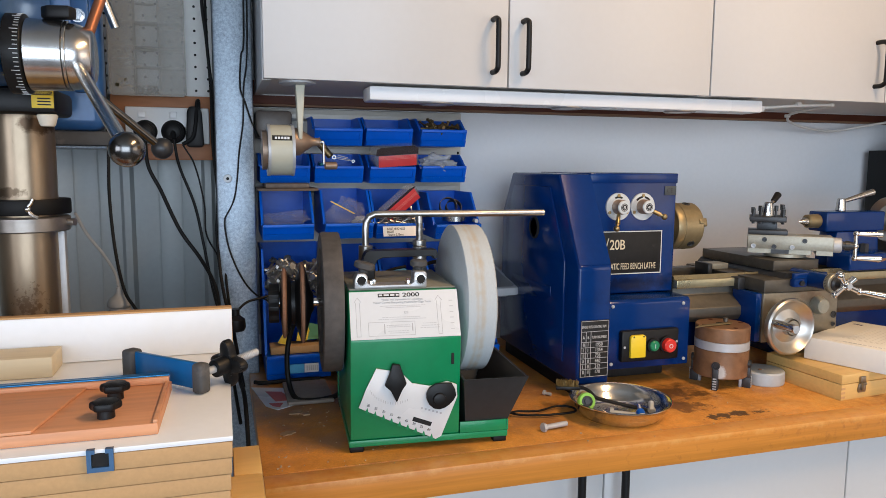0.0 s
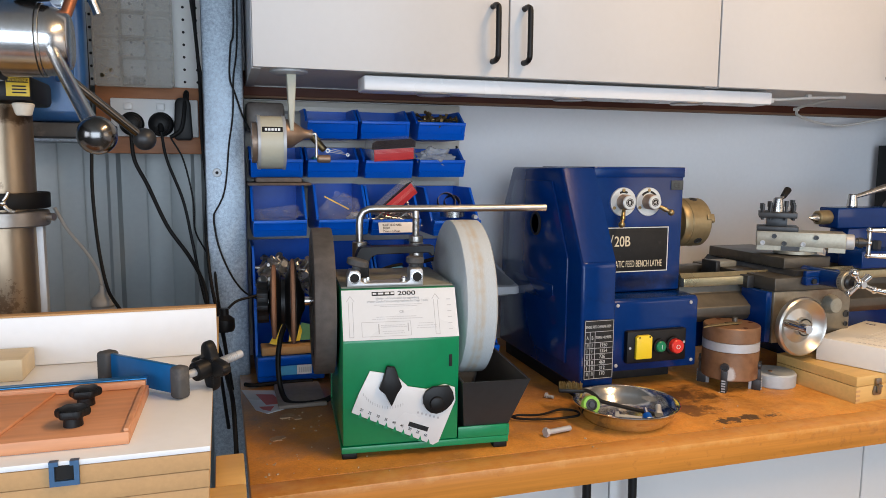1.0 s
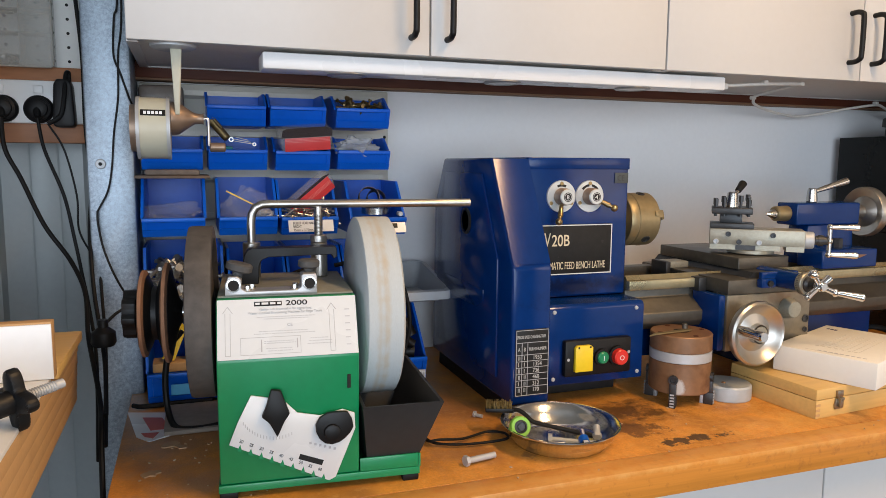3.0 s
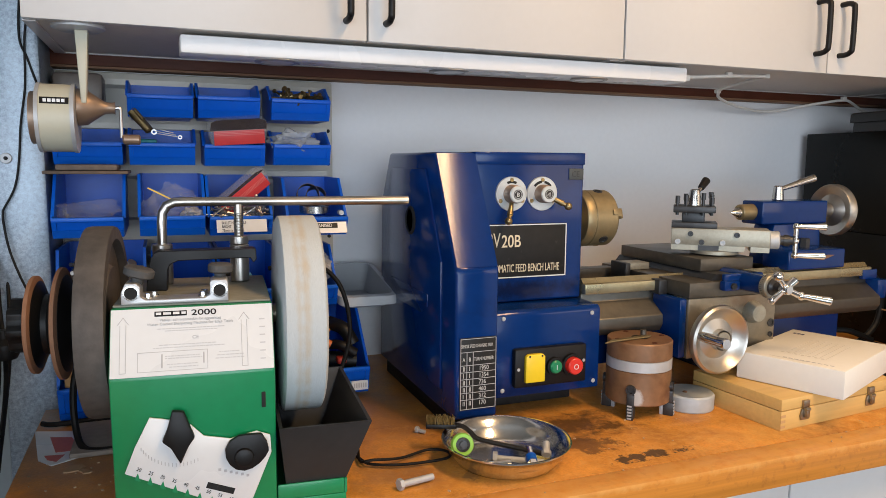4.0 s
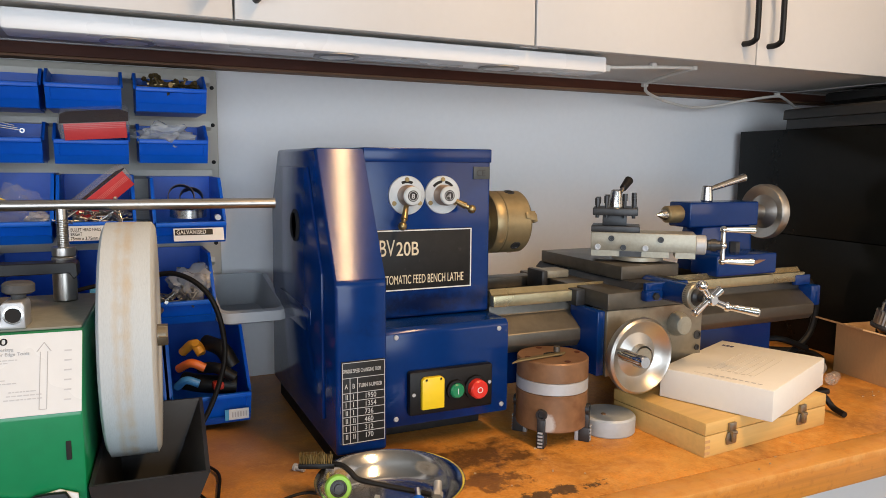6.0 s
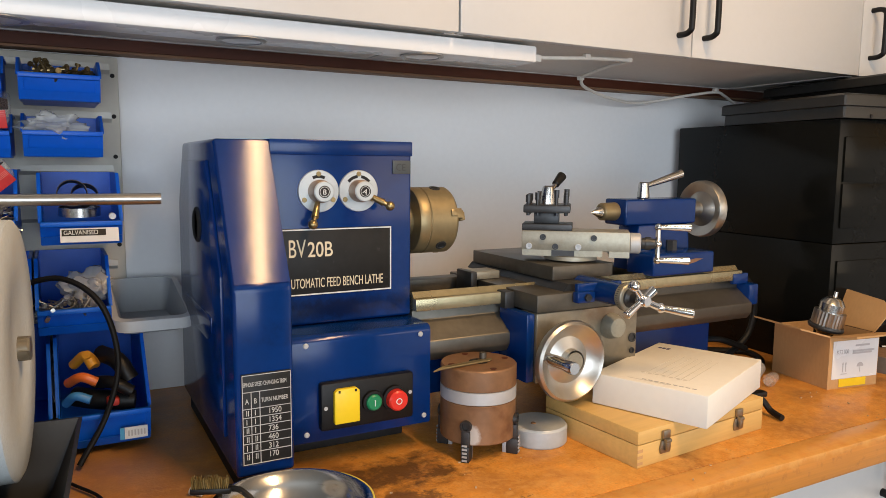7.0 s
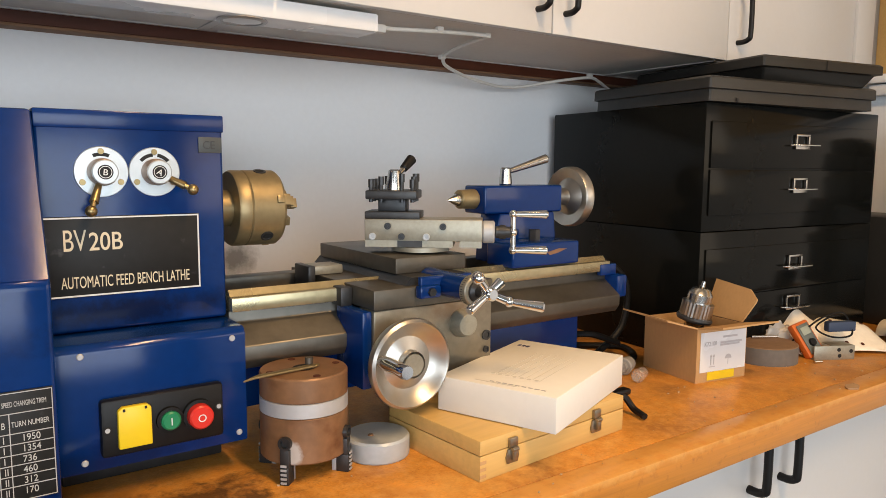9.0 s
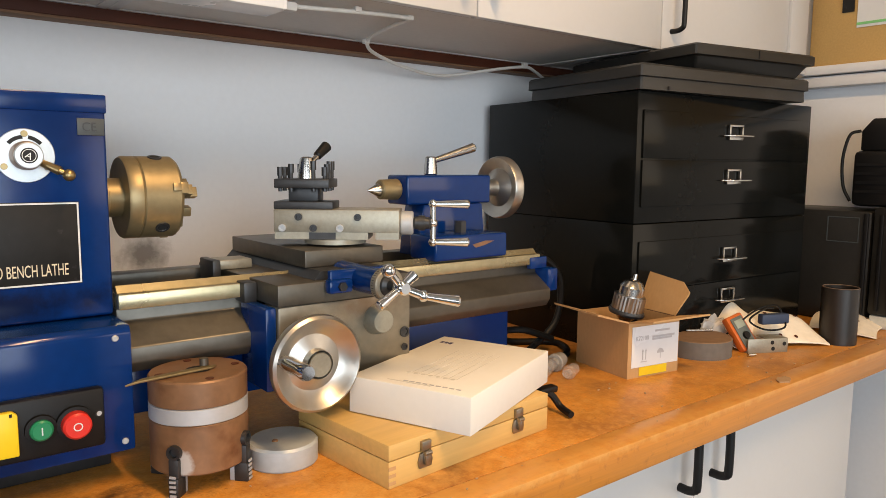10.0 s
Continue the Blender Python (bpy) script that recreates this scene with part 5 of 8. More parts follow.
bm = B(); prism(bm, [(0.1890, 1.1567), (0.1890, 1.1700), (0.1935, 1.1805), (0.2050, 1.1805), (0.2090, 1.1760), (0.2090, 1.1650), (0.2145, 1.1615), (0.2765, 1.1615), (0.2820, 1.1650), (0.2820, 1.1790), (0.2845, 1.1815), (0.3000, 1.1815), (0.3020, 1.1780), (0.3020, 1.1567)], "y", 1.074, 1.104, 0.0012)
cast = part("bar_mount", bm, M_ALU, gr, "cast aluminium bar mount")
for x in (0.1995, 0.2925):
    bm = B(); turned(bm, [(0.0082, 0), (0.0086, 0.0008), (0.0068, 0.0010), (0.0066, 0.0002)], pose(x, 1.0738, 1.1698, 90), 28, False); bore_rim = part("bore_rim", bm, M_STEEL, cast)
    bm = B(); turned(bm, [(0.0067, 0.0003), (0, 0.0003)], pose(x, 1.0738, 1.1698, 90), 24, False); part("bore", bm, M_HOLE, bore_rim)
for x, y, z, tip, r in ((0.2065, 1.094, 1.1900, 14, 0.0165), (0.2935, 1.098, 1.1915, 2, 0.0138)):
    m = Matrix.Translation((x, y, z)) @ Matrix.Rotation(radians(tip), 4, "Y")
    bm = B(); turned(bm, [(r - 0.003, -0.0055), (r, -0.0035), (r, 0.0035), (r - 0.0025, 0.0055), (0, 0.0055)], m, 36); turned(bm, [(0.0065, -0.016), (0.0065, -0.0055)], m, 20); part("clamp_knob", bm, M_DGREY, cast, "grey-black clamp knob")
for x, y in ((0.2160, 1.086), (0.2215, 1.097), (0.2740, 1.084), (0.2755, 1.097)):
    bm = B(); rod(bm, (x, y, 1.1615), (x, y, 1.1632), 0.0052, seg=18); rod(bm, (x, y, 1.1632), (x, y, 1.1672), 0.0036, seg=6); part("bolt", bm, M_STEEL, cast)
bm = B(); prism(bm, [(0.2065, 1.1567), (0.2085, 1.1800), (0.2125, 1.1960), (0.2165, 1.2030), (0.2220, 1.2055), (0.3340, 1.2060), (0.3365, 1.2040), (0.3370, 1.1920), (0.3330, 1.1880), (0.3290, 1.1945), (0.2440, 1.1930), (0.2350, 1.1890), (0.2315, 1.1820), (0.2305, 1.1567)], "y", 1.158, 1.182, 0.0009, seg=1); part("carry_handle", bm, M_BLACK, gr, "black carrying handle", 20)
for x in (0.317, 0.222):
    bm = B(); rod(bm, (x, 1.215, 1.157), (x, 1.215, 1.2058 if x > 0.3 else 1.208), 0.0122, seg=28, edge=0.001); part("bar_socket", bm, M_BAR, gr)
bm = B(); hose(bm, [(0.190, 1.285, 0.93), (0.165, 1.30, 0.912), (0.125, 1.295, 0.9105), (0.100, 1.305, 0.914), (0.088, 1.325, 0.94), (0.086, 1.335, 0.99), (0.094, 1.35, 1.03), (0.105, 1.40, 1.04)], 0.0048); part("power_cable", bm, M_RUBBER, gr, "black power cable")

# ---- storage bins on a louvre panel ----
pan = thing("louvre_panel", "cream louvred steel wall panel behind the blue bins", "panel", (0.31, WY, 1.0))
bm = B(); box(bm, 0.070, 0.558, 1.672, WY - 0.0015, 0.955, 1.470, 0.003); part("plate", bm, M_PANEL, pan)
for z in (1.452, 1.375, 1.290, 1.215, 1.135, 1.06, 0.985):
    bm = B(); prism(bm, [(1.6715, z - 0.010), (1.664, z - 0.004), (1.664, z + 0.006), (1.666, z + 0.006), (1.6715, z - 0.002)], "x", 0.085, 0.545); part("louvre", bm, M_PANEL, pan)
for z in (1.44, 1.375, 1.31, 1.23, 1.165, 1.10):
    bm = B(); rod(bm, (0.549, 1.6718, z), (0.549, 1.6695, z), 0.0035, seg=14); part("hole", bm, M_HOLE, pan)


def bin_parts(parent, w, depth, h, lip, material=None, reach=0.62, edge=0.0025, rim_material=None):
    """An open-fronted stacking bin: x across, its front at y = -depth, its back at y = 0, its foot at z = 0."""
    material = material or M_BIN
    t = 0.0022
    hw = w / 2
    side = [(0, 0.004), (0, h), (-depth * reach, h), (-depth + 0.012, lip + 0.004), (-depth - 0.004, lip + 0.002), (-depth + 0.010, 0.0)]
    bm = B()
    prism(bm, side, "x", -hw, -hw + t)
    prism(bm, side, "x", hw - t, hw)
    box(bm, -hw + t, hw - t, -depth + 0.010, -0.0005, 0.0, t)
    box(bm, -hw + t, hw - t, -t, 0, t, h)
    prism(bm, [(-depth + 0.010, t), (-depth - 0.004, lip), (-depth - 0.001, lip), (-depth + 0.013, t)], "x", -hw + t, hw - t)
    part("tub", bm, material, parent)
    bm = B()
    for s in (-1, 1):
        prism(bm, [(0, h - 0.003), (0, h), (-depth * reach, h), (-depth * reach, h - 0.003)], "x", s * hw, s * (hw + edge))
        prism(bm, [(-depth * reach, h), (-depth * reach, h - 0.004), (-depth + 0.011, lip), (-depth + 0.013, lip + 0.005)], "x", s * hw, s * (hw + edge))
    for s in (-1, 1):
        prism(bm, [(-depth + 0.009, 0.004), (-depth - 0.0035, lip - 0.002), (-depth - 0.0058, lip - 0.002), (-depth + 0.0066, 0.004)], "x", s * hw * 0.87, s * hw)
    box(bm, -hw, hw, -depth - 0.0078, -depth - 0.0005, lip - 0.0045 - (edge - 0.0025) * 2, lip + edge, 0.0012)
    prism(bm, [(-depth + 0.0075, 0.0), (-depth + 0.001, 0.012), (-depth - 0.003, 0.012), (-depth + 0.0045, 0.0)], "x", -hw * 0.98, hw * 0.98)
    part("rim", bm, rim_material or material, parent)
    bm = B(); box(bm, -hw * 0.86, hw * 0.86, 0.0, 0.004, h * 0.72, h * 0.95); part("hook", bm, material, parent)


def storage_bin(x0, x1, z0, h, yfront, lip, label="blue plastic storage bin hooked on the louvre panel", material=None, cat="bin", tilt=0.0):
    depth = 1.6615 - yfront
    b = thing("storage_bin", label, cat, ((x0 + x1) / 2, 1.6615, z0), group="storage bins", local=True)
    bin_parts(b, x1 - x0 - 0.005, depth - 0.004, h, lip, material)
    return b


SMALL = dict(h=0.062, yfront=1.530, lip=0.034)
storage_bin(0.186, 0.293, 1.386, label="empty blue plastic storage bin on the louvre panel", **SMALL)
storage_bin(0.296, 0.403, 1.387, label="empty blue plastic storage bin on the louvre panel", **SMALL)
storage_bin(0.418, 0.526, 1.387, label="small blue bin full of brass screws", **SMALL)
storage_bin(0.074, 0.181, 1.307, label="small blue bin behind the pencil sharpener", **SMALL)
storage_bin(0.186, 0.294, 1.307, label="small blue bin with keys and a spanner", **SMALL)
storage_bin(0.304, 0.410, 1.306, label="small blue bin with a red packet on top", **SMALL)
storage_bin(0.420, 0.526, 1.308, label="small blue bin full of plastic bags", **SMALL)
MID = dict(h=0.098, yfront=1.475, lip=0.030)
storage_bin(0.074, 0.181, 1.193, label="blue bin with small bags of parts", **MID)
storage_bin(0.199, 0.304, 1.193, label="blue bin with a bag of parts", **MID)
storage_bin(0.306, 0.413, 1.191, label="blue bin with a red packet and nails", **MID)
storage_bin(0.436, 0.543, 1.187, label="blue bin with metal hose clamps", **MID)
storage_bin(0.215, 0.318, 1.062, label="blue bin behind the grinder", h=0.100, yfront=1.475, lip=0.034)
storage_bin(0.321, 0.424, 1.062, label="blue bin behind the grinder with a tool", h=0.100, yfront=1.475, lip=0.034)
storage_bin(0.427, 0.524, 1.062, label="blue bin beside the grinder stone", h=0.100, yfront=1.475, lip=0.034)
BIG = dict(yfront=1.41, lip=0.045)
storage_bin(0.074, 0.208, 0.912, h=0.258, label="tall blue bin with bolts and papers", yfront=1.44, lip=0.050)
storage_bin(0.215, 0.328, 0.917, h=0.128, label="large blue bin behind the grinder", **BIG)
storage_bin(0.332, 0.442, 0.917, h=0.128, label="large blue bin behind the grinder", **BIG)
storage_bin(0.446, 0.564, 0.917, h=0.135, label="large blue bin with hand tools beside the stone", **BIG)
# grey bin, its tub coloured darker than the rim for the shade inside
gb = thing("storage_bin", "grey plastic storage bin hooked beside the blue bins", "bin", (0.578, 1.6615, 1.056), group="storage bins", local=True)


def rounded(x0, x1, y0, y1, r, zf, zb, n=5):
    """A rounded rectangle whose height runs from zf at its front to zb at its back."""
    out = []
    for cx, cy, a0 in ((x1 - r, y1 - r, 0), (x0 + r, y1 - r, 90), (x0 + r, y0 + r, 180), (x1 - r, y0 + r, 270)):
        for k in range(n + 1):
            a = radians(a0 + 90 * k / n)
            x, y = cx + r * math.cos(a), cy + r * math.sin(a)
            out.append((x, y, zf + (zb - zf) * (y - y0) / (y1 - y0)))
    return out


def loft(bm, loops, close=False):
    rings = [[bm.verts.new(p) for p in q] for q in loops]
    for a, b in zip(rings, rings[1:] + (rings[:1] if close else [])):
        for k in range(len(a)):
            bm.faces.new((a[k], a[(k + 1) % len(a)], b[(k + 1) % len(a)], b[k]))
    if not close:
        bm.faces.new(rings[0]); bm.faces.new(rings[-1])
    bmesh.ops.recalc_face_normals(bm, faces=bm.faces)
    return bm


bm = loft(B(), [rounded(-0.040, 0.040, -0.165, -0.006, 0.012, -0.006, -0.006), rounded(-0.050, 0.050, -0.190, -0.003, 0.016, 0.020, 0.052), rounded(-0.047, 0.047, -0.187, -0.006, 0.014, 0.020, 0.052), rounded(-0.037, 0.037, -0.162, -0.009, 0.010, -0.003, -0.003)])
part("tub", bm, M_GREYBIN, gb)
bm = loft(B(), [rounded(-0.0475, 0.0475, -0.1875, -0.0055, 0.0145, 0.0215, 0.0535), rounded(-0.056, 0.056, -0.200, -0.001, 0.020, 0.0195, 0.0535), rounded(-0.056, 0.056, -0.200, -0.001, 0.020, 0.0035, 0.0420), rounded(-0.0525, 0.0525, -0.195, -0.0015, 0.018, 0.0035, 0.0420)], True)
part("rim", bm, mat("grey_bin_lit_rim", (0.46, 0.48, 0.50), 0.4, vary=0.05), gb, "turned-out rim, coloured paler than the shaded tub")
bm = B(); box(bm, -0.040, 0.040, -0.0008, 0.0045, 0.028, 0.048); part("hook", bm, M_GREYBIN, gb)

# ---- what lies in the bins ----
rng = random.Random(7)


def scatter_screws(name, label, c, size, n, material, length=0.03, r=0.0016):
    """A loose heap of screws or bolts as one heap."""
    bm = B()
    for _ in range(n):
        p = Vector(c) + Vector([rng.uniform(-s, s) for s in size])
        d = Vector((rng.uniform(-1, 1), rng.uniform(-1, 1), rng.uniform(-0.35, 0.6))).normalized() * length * rng.uniform(0.6, 1.1)
        rod(bm, p - d / 2, p + d / 2, r, seg=7)
        rod(bm, p + d / 2, p + d / 2 + d.normalized() * 0.003, r * 2.1, seg=8)
    bmesh.ops.translate(bm, verts=bm.verts, vec=(0, 0, 0))
    return single(name, bm, material, label, "screws", kind="stuff")


def crumpled(name, label, cat, c, size, material, seed, sub=4, rough=0.35, rz=0.0):
    """A crumpled bag or packet."""
    bm = B()
    bmesh.ops.create_icosphere(bm, subdivisions=sub, radius=1.0)
    for v in bm.verts:
        k = noise.noise(v.co * 1.9 + Vector((seed, seed * 2.3, 0)))
        k2 = noise.noise(v.co * 5.0 + Vector((seed, 0, seed)))
        v.co *= 1 + rough * k + rough * 0.5 * k2
        v.co = Vector((v.co.x * size[0], v.co.y * size[1], v.co.z * size[2]))
    bmesh.ops.transform(bm, matrix=Matrix.Translation(c) @ Matrix.Rotation(radians(rz), 4, "Z"), verts=bm.verts)
    return single(name, bm, material, label, cat, sharp=50)


M_STEELBITS = mat("zinc_bits", (0.42, 0.42, 0.40), 0.35, 0.9, vary=0.3, scale=60)
M_BRONZEBITS = mat("brassy_screws", (0.26, 0.19, 0.09), 0.35, 0.9, vary=0.35, scale=60)
M_BAGWHITE = glass("milky_bag", (0.62, 0.62, 0.60), 0.25, 0.5)
scatter_screws("screw_heap", "heap of brassy screws in a blue bin", (0.472, 1.572, 1.424), (0.030, 0.020, 0.010), 50, M_BRONZEBITS, 0.05, 0.0019)
scatter_screws("bolt_heap", "heap of zinc bolts in the tall blue bin", (0.142, 1.52, 1.105), (0.050, 0.05, 0.035), 110, M_STEELBITS, 0.04, 0.0035)
scatter_screws("nail_heap", "heap of nails in a blue bin", (0.360, 1.510, 1.226), (0.042, 0.03, 0.012), 80, M_STEELBITS, 0.045, 0.0014)
crumpled("plastic_bag", "milky plastic bags in a small blue bin", "bag", (0.462, 1.557, 1.352), (0.040, 0.026, 0.018), M_BAGWHITE, 3.1, rough=0.6)
crumpled("plastic_bag", "clear bag of parts in a blue bin", "bag", (0.250, 1.515, 1.240), (0.038, 0.03, 0.030), M_FILM, 5.2, rough=0.5)
crumpled("plastic_bag", "clear bag of small parts in a blue bin", "bag", (0.127, 1.515, 1.232), (0.042, 0.03, 0.018), M_FILM, 8.4, rough=0.5)
crumpled("plastic_bag", "clear bag with white parts", "bag", (0.285, 1.52, 1.226), (0.018, 0.02, 0.010), M_BAGWHITE, 2.2)
bm = B(); box(bm, -0.028, 0.028, -0.0006, 0.0006, -0.0011, 0.0011, m=Matrix.Translation((0.240, 1.494, 1.257)) @ Matrix.Rotation(radians(28), 4, "Y")); single("bag_seal", bm, M_YELLOW, "yellow zip strip of a clear bag", "strip")


M_SMOKE = glass("smoky_film", (0.05, 0.035, 0.035), 0.15, 0.72)
M_PINKEDGE = mat("pale_red_edge", (0.70, 0.22, 0.20), 0.4)


def packet(c, w, d, h, rx, ry, rz, label, red_top=0.12):
    """A red card in a clear sleeve."""
    p = thing("red_packet", label, "packet", c, local=True)
    m = Euler((radians(rx), radians(ry), radians(rz))).to_matrix().to_4x4()
    bm = B(); prism(bm, [(-w / 2, -h * 0.62), (-w * 0.53, 0), (-w * 0.49, h * 0.55), (-w * 0.40, h * 0.66), (w * 0.38, h * 0.70), (w * 0.52, h * 0.50), (w * 0.50, -h * 0.3), (w * 0.42, -h * 0.66)], "y", -d / 2, d / 2, 0.004, m); part("sleeve", bm, M_CLEAR, p, "clear plastic sleeve")
    bm = B(); box(bm, -w * 0.44, w * 0.45, -d / 2 - 0.0016, -d / 2 - 0.0004, -h * 0.60, h * red_top, 0.0003, m=m); part("red_front", bm, M_RUSTRED, p)
    bm = B(); prism(bm, [(-w * 0.50, h * (red_top + 0.02)), (-w * 0.47, h * 0.54), (-w * 0.38, h * 0.64), (w * 0.37, h * 0.68), (w * 0.50, h * 0.53), (w * 0.49, h * (red_top + 0.02))], "y", -d / 2 - 0.0012, -d / 2 - 0.0003, 0, m); part("smoky_film", bm, M_SMOKE, p, "smoky film over dark card")
    bm = B()
    for k in range(4):
        box(bm, -w * 0.43, w * 0.44, -d / 2 - 0.0021, -d / 2 - 0.0017, -h * 0.12 + k * h * 0.075, -h * 0.12 + 0.0006 + k * h * 0.075, m=m)
    part("card_edge", bm, M_PINKEDGE, p)
    return p


packet((0.362, 1.545, 1.370), 0.094, 0.060, 0.034, 14, -4, 0, "red packet in a clear sleeve resting on a blue bin")
packet((0.366, 1.522, 1.262), 0.100, 0.026, 0.026, 20, -40, 0, "red packet in a clear sleeve leaning in a blue bin", 0.46)
# spanner, keys
spanner = thing("key_bunch", "bunch of keys and a small spanner in a blue bin", "keys", (0.235, 1.55, 1.355))
bm = B(); rod(bm, (0.194, 1.540, 1.396), (0.222, 1.530, 1.362), 0.0080, 0.0070, 18, 0.002); rod(bm, (0.200, 1.532, 1.396), (0.212, 1.527, 1.381), 0.0030, seg=10); part("tube", bm, M_BRONZEBITS, spanner, "brassy tube")
for c, r in (((0.228, 1.527, 1.361), 0.0044), ((0.268, 1.524, 1.353), 0.0034)):
    bm = B(); turned(bm, [(r, 0.0008), (r, -0.0008), (r * 0.55, -0.0008), (r * 0.55, 0.0008), (r, 0.0008)], pose(*c, 90), 22, False); part("ring", bm, M_STEELBITS, spanner)
for k, (p, q) in enumerate((((0.229, 1.5285, 1.3625), (0.262, 1.526, 1.3565)), ((0.232, 1.527, 1.3585), (0.266, 1.5245, 1.3535)), ((0.236, 1.530, 1.3655), (0.258, 1.529, 1.3600)))):
    m_, n_ = along(p, q)
    bm = B(); box(bm, -0.0022, 0.0022, -0.0007, 0.0007, 0.0, n_, 0.0005, m=m_); part("link", bm, M_STEELBITS, spanner)
bm = B(); box(bm, 0.200, 0.232, 1.540, 1.575, 1.3425, 1.3495, 0.003); single("teal_card", bm, mat("teal_plastic", (0.01, 0.17, 0.19), 0.4), "teal plastic card in a small blue bin", "card")
# hose clamps
clampring = thing("hose_clamp", "steel hose clamps in a blue bin", "hose clamp", (0.487, 1.51, 1.222))
for c, r, tilt in (((0.488, 1.505, 1.232), 0.027, 4), ((0.480, 1.525, 1.255), 0.020, 70), ((0.496, 1.535, 1.252), 0.018, 60)):
    bm = B(); turned(bm, [(r, -0.006), (r, 0.006), (r - 0.001, 0.006), (r - 0.001, -0.006), (r, -0.006)], Matrix.Translation(c) @ Matrix.Rotation(radians(tilt), 4, "X"), 36, False); part("band", bm, M_STEEL if tilt < 10 else M_DARKST, clampring)
bm = B(); rod(bm, (0.528, 1.485, 1.226), (0.528, 1.470, 1.226), 0.0045, seg=12); part("screw", bm, M_GREYMET, clampring)
# labels on bins
for x0, x1, z0, z1, text, sq in ((0.318, 0.398, 1.1965, 1.2185, "BULLET HEAD NAILS", 0.62), (0.462, 0.534, 1.191, 1.211, "GALVANISED", 0.8)):
    t = thing("bin_label", "printed white label on the front of a blue bin", "label", (x0, 1.474, z0), group="bin labels")
    slant = Matrix.Translation((0, 1.4635 - 0.002, z1)) @ Matrix.Rotation(radians(-24), 4, "X") @ Matrix.Translation((0, 0, -z1))
    bm = B(); box(bm, x0, x1, -0.0006, 0.0006, z0, z1, m=slant); part("card", bm, M_LABEL, t)
    if text.startswith("G"):
        bm = B(); box(bm, x0 + 0.002, x1 - 0.016, -0.0012, -0.0007, z1 - 0.011, z1 - 0.002, m=slant); part("band", bm, M_INK, t)
        lettering("letters", text, 0.009, slant @ pose(x0 + 0.004, -0.0014, z1 - 0.0095, FRONT), M_LABEL, t, sq)
    else:
        lettering("letters", text, 0.0068, slant @ pose(x0 + 0.008, -0.0009, z1 - 0.008, FRONT), M_INK, t, sq)
        lettering("letters", "BRIGHT", 0.0068, slant @ pose(x0 + 0.008, -0.0009, z1 - 0.0145, FRONT), M_INK, t, sq)
        lettering("letters", "75mm x 3.75mm", 0.0068, slant @ pose(x0 + 0.008, -0.0009, z1 - 0.021, FRONT), M_INK, t, 0.75)
for x0, x1, z0, z1, y in ((0.150, 0.178, 0.928, 0.946, 1.4335), (0.527, 0.556, 0.926, 0.942, 1.4025)):
    t = thing("bin_label", "white and blue price label on a large blue bin", "label", (x0, y, z0), group="bin labels")
    bm = B(); box(bm, x0, x1, y - 0.0008, y + 0.0012, z0, z1); part("card", bm, M_LABEL, t)
    bm = B(); box(bm, x0 - 0.030 * (x0 < 0.4) - 0.006, x0 - 0.0005, y - 0.0008, y + 0.0012, z0, z1); part("blue_patch", bm, mat("light_blue_print", (0.06, 0.33, 0.62), 0.4), t)
    bm = B()
    for k in range(6):
        box(bm, x0 + 0.004 + 0.004 * k, x0 + 0.006 + 0.004 * k, y - 0.0014, y - 0.0009, z0 + 0.004, z1 - 0.004)
    part("print", bm, M_GREYINK, t)
# board on the upper left bin, papers, tape, hand tools
bm = B(); box(bm, 0.068, 0.188, 1.475, 1.60, 1.2925, 1.2975, 0.001); single("dark_board", bm, mat("dirty_brown_board", (0.11, 0.075, 0.050), 0.7, vary=0.45, scale=25), "dirty brown board lying on a blue bin", "board")
bm = B(); box(bm, 0.084, 0.172, 1.49, 1.59, 1.2978, 1.3075, 0.003); single("dark_board", bm, mat("grey_brown_card", (0.13, 0.10, 0.08), 0.7, vary=0.45, scale=25), "grey-brown card lying on a brown board", "board")
yc = thing("yellow_packet", "yellow and green papers stuffed in the tall blue bin", "papers", (0.13, 1.47, 1.0))
bm = B(); prism(bm, [(0.100, 0.985), (0.135, 1.045), (0.142, 1.035), (0.120, 0.980)], "y", 1.462, 1.464); prism(bm, [(0.138, 0.985), (0.150, 1.050), (0.165, 1.005), (0.160, 0.985)], "y", 1.470, 1.472); part("yellow_sheet", bm, M_YELLOW, yc)
bm = B(); prism(bm, [(0.145, 0.985), (0.165, 1.02), (0.198, 1.012), (0.196, 0.985)], "y", 1.476, 1.478); part("green_sheet", bm, mat("green_card", (0.10, 0.28, 0.14), 0.6), yc)
bm = B(); box(bm, 0.085, 0.200, 1.455, 1.50, 0.962, 0.978, 0.002, m=None); part("brown_card", bm, M_CARD, yc)
crumpled("plastic_bag", "clear bag of nails in a blue bin", "bag", (0.492, 1.535, 1.118), (0.032, 0.03, 0.026), M_BAGWHITE, 4.7, rough=0.5)
scatter_screws("nail_heap", "heap of zinc nails in a blue bin", (0.468, 1.505, 1.094), (0.030, 0.018, 0.006), 40, M_STEELBITS, 0.045, 0.0014)
tl = thing("hand_tools", "orange and black hand tools in a large blue bin", "tools", (0.50, 1.46, 0.98))
bm = B(); hose(bm, [(0.462, 1.45, 1.000), (0.478, 1.43, 1.012), (0.497, 1.425, 1.004)], 0.0065, 12); part("orange_grip", bm, M_ORANGE, tl)
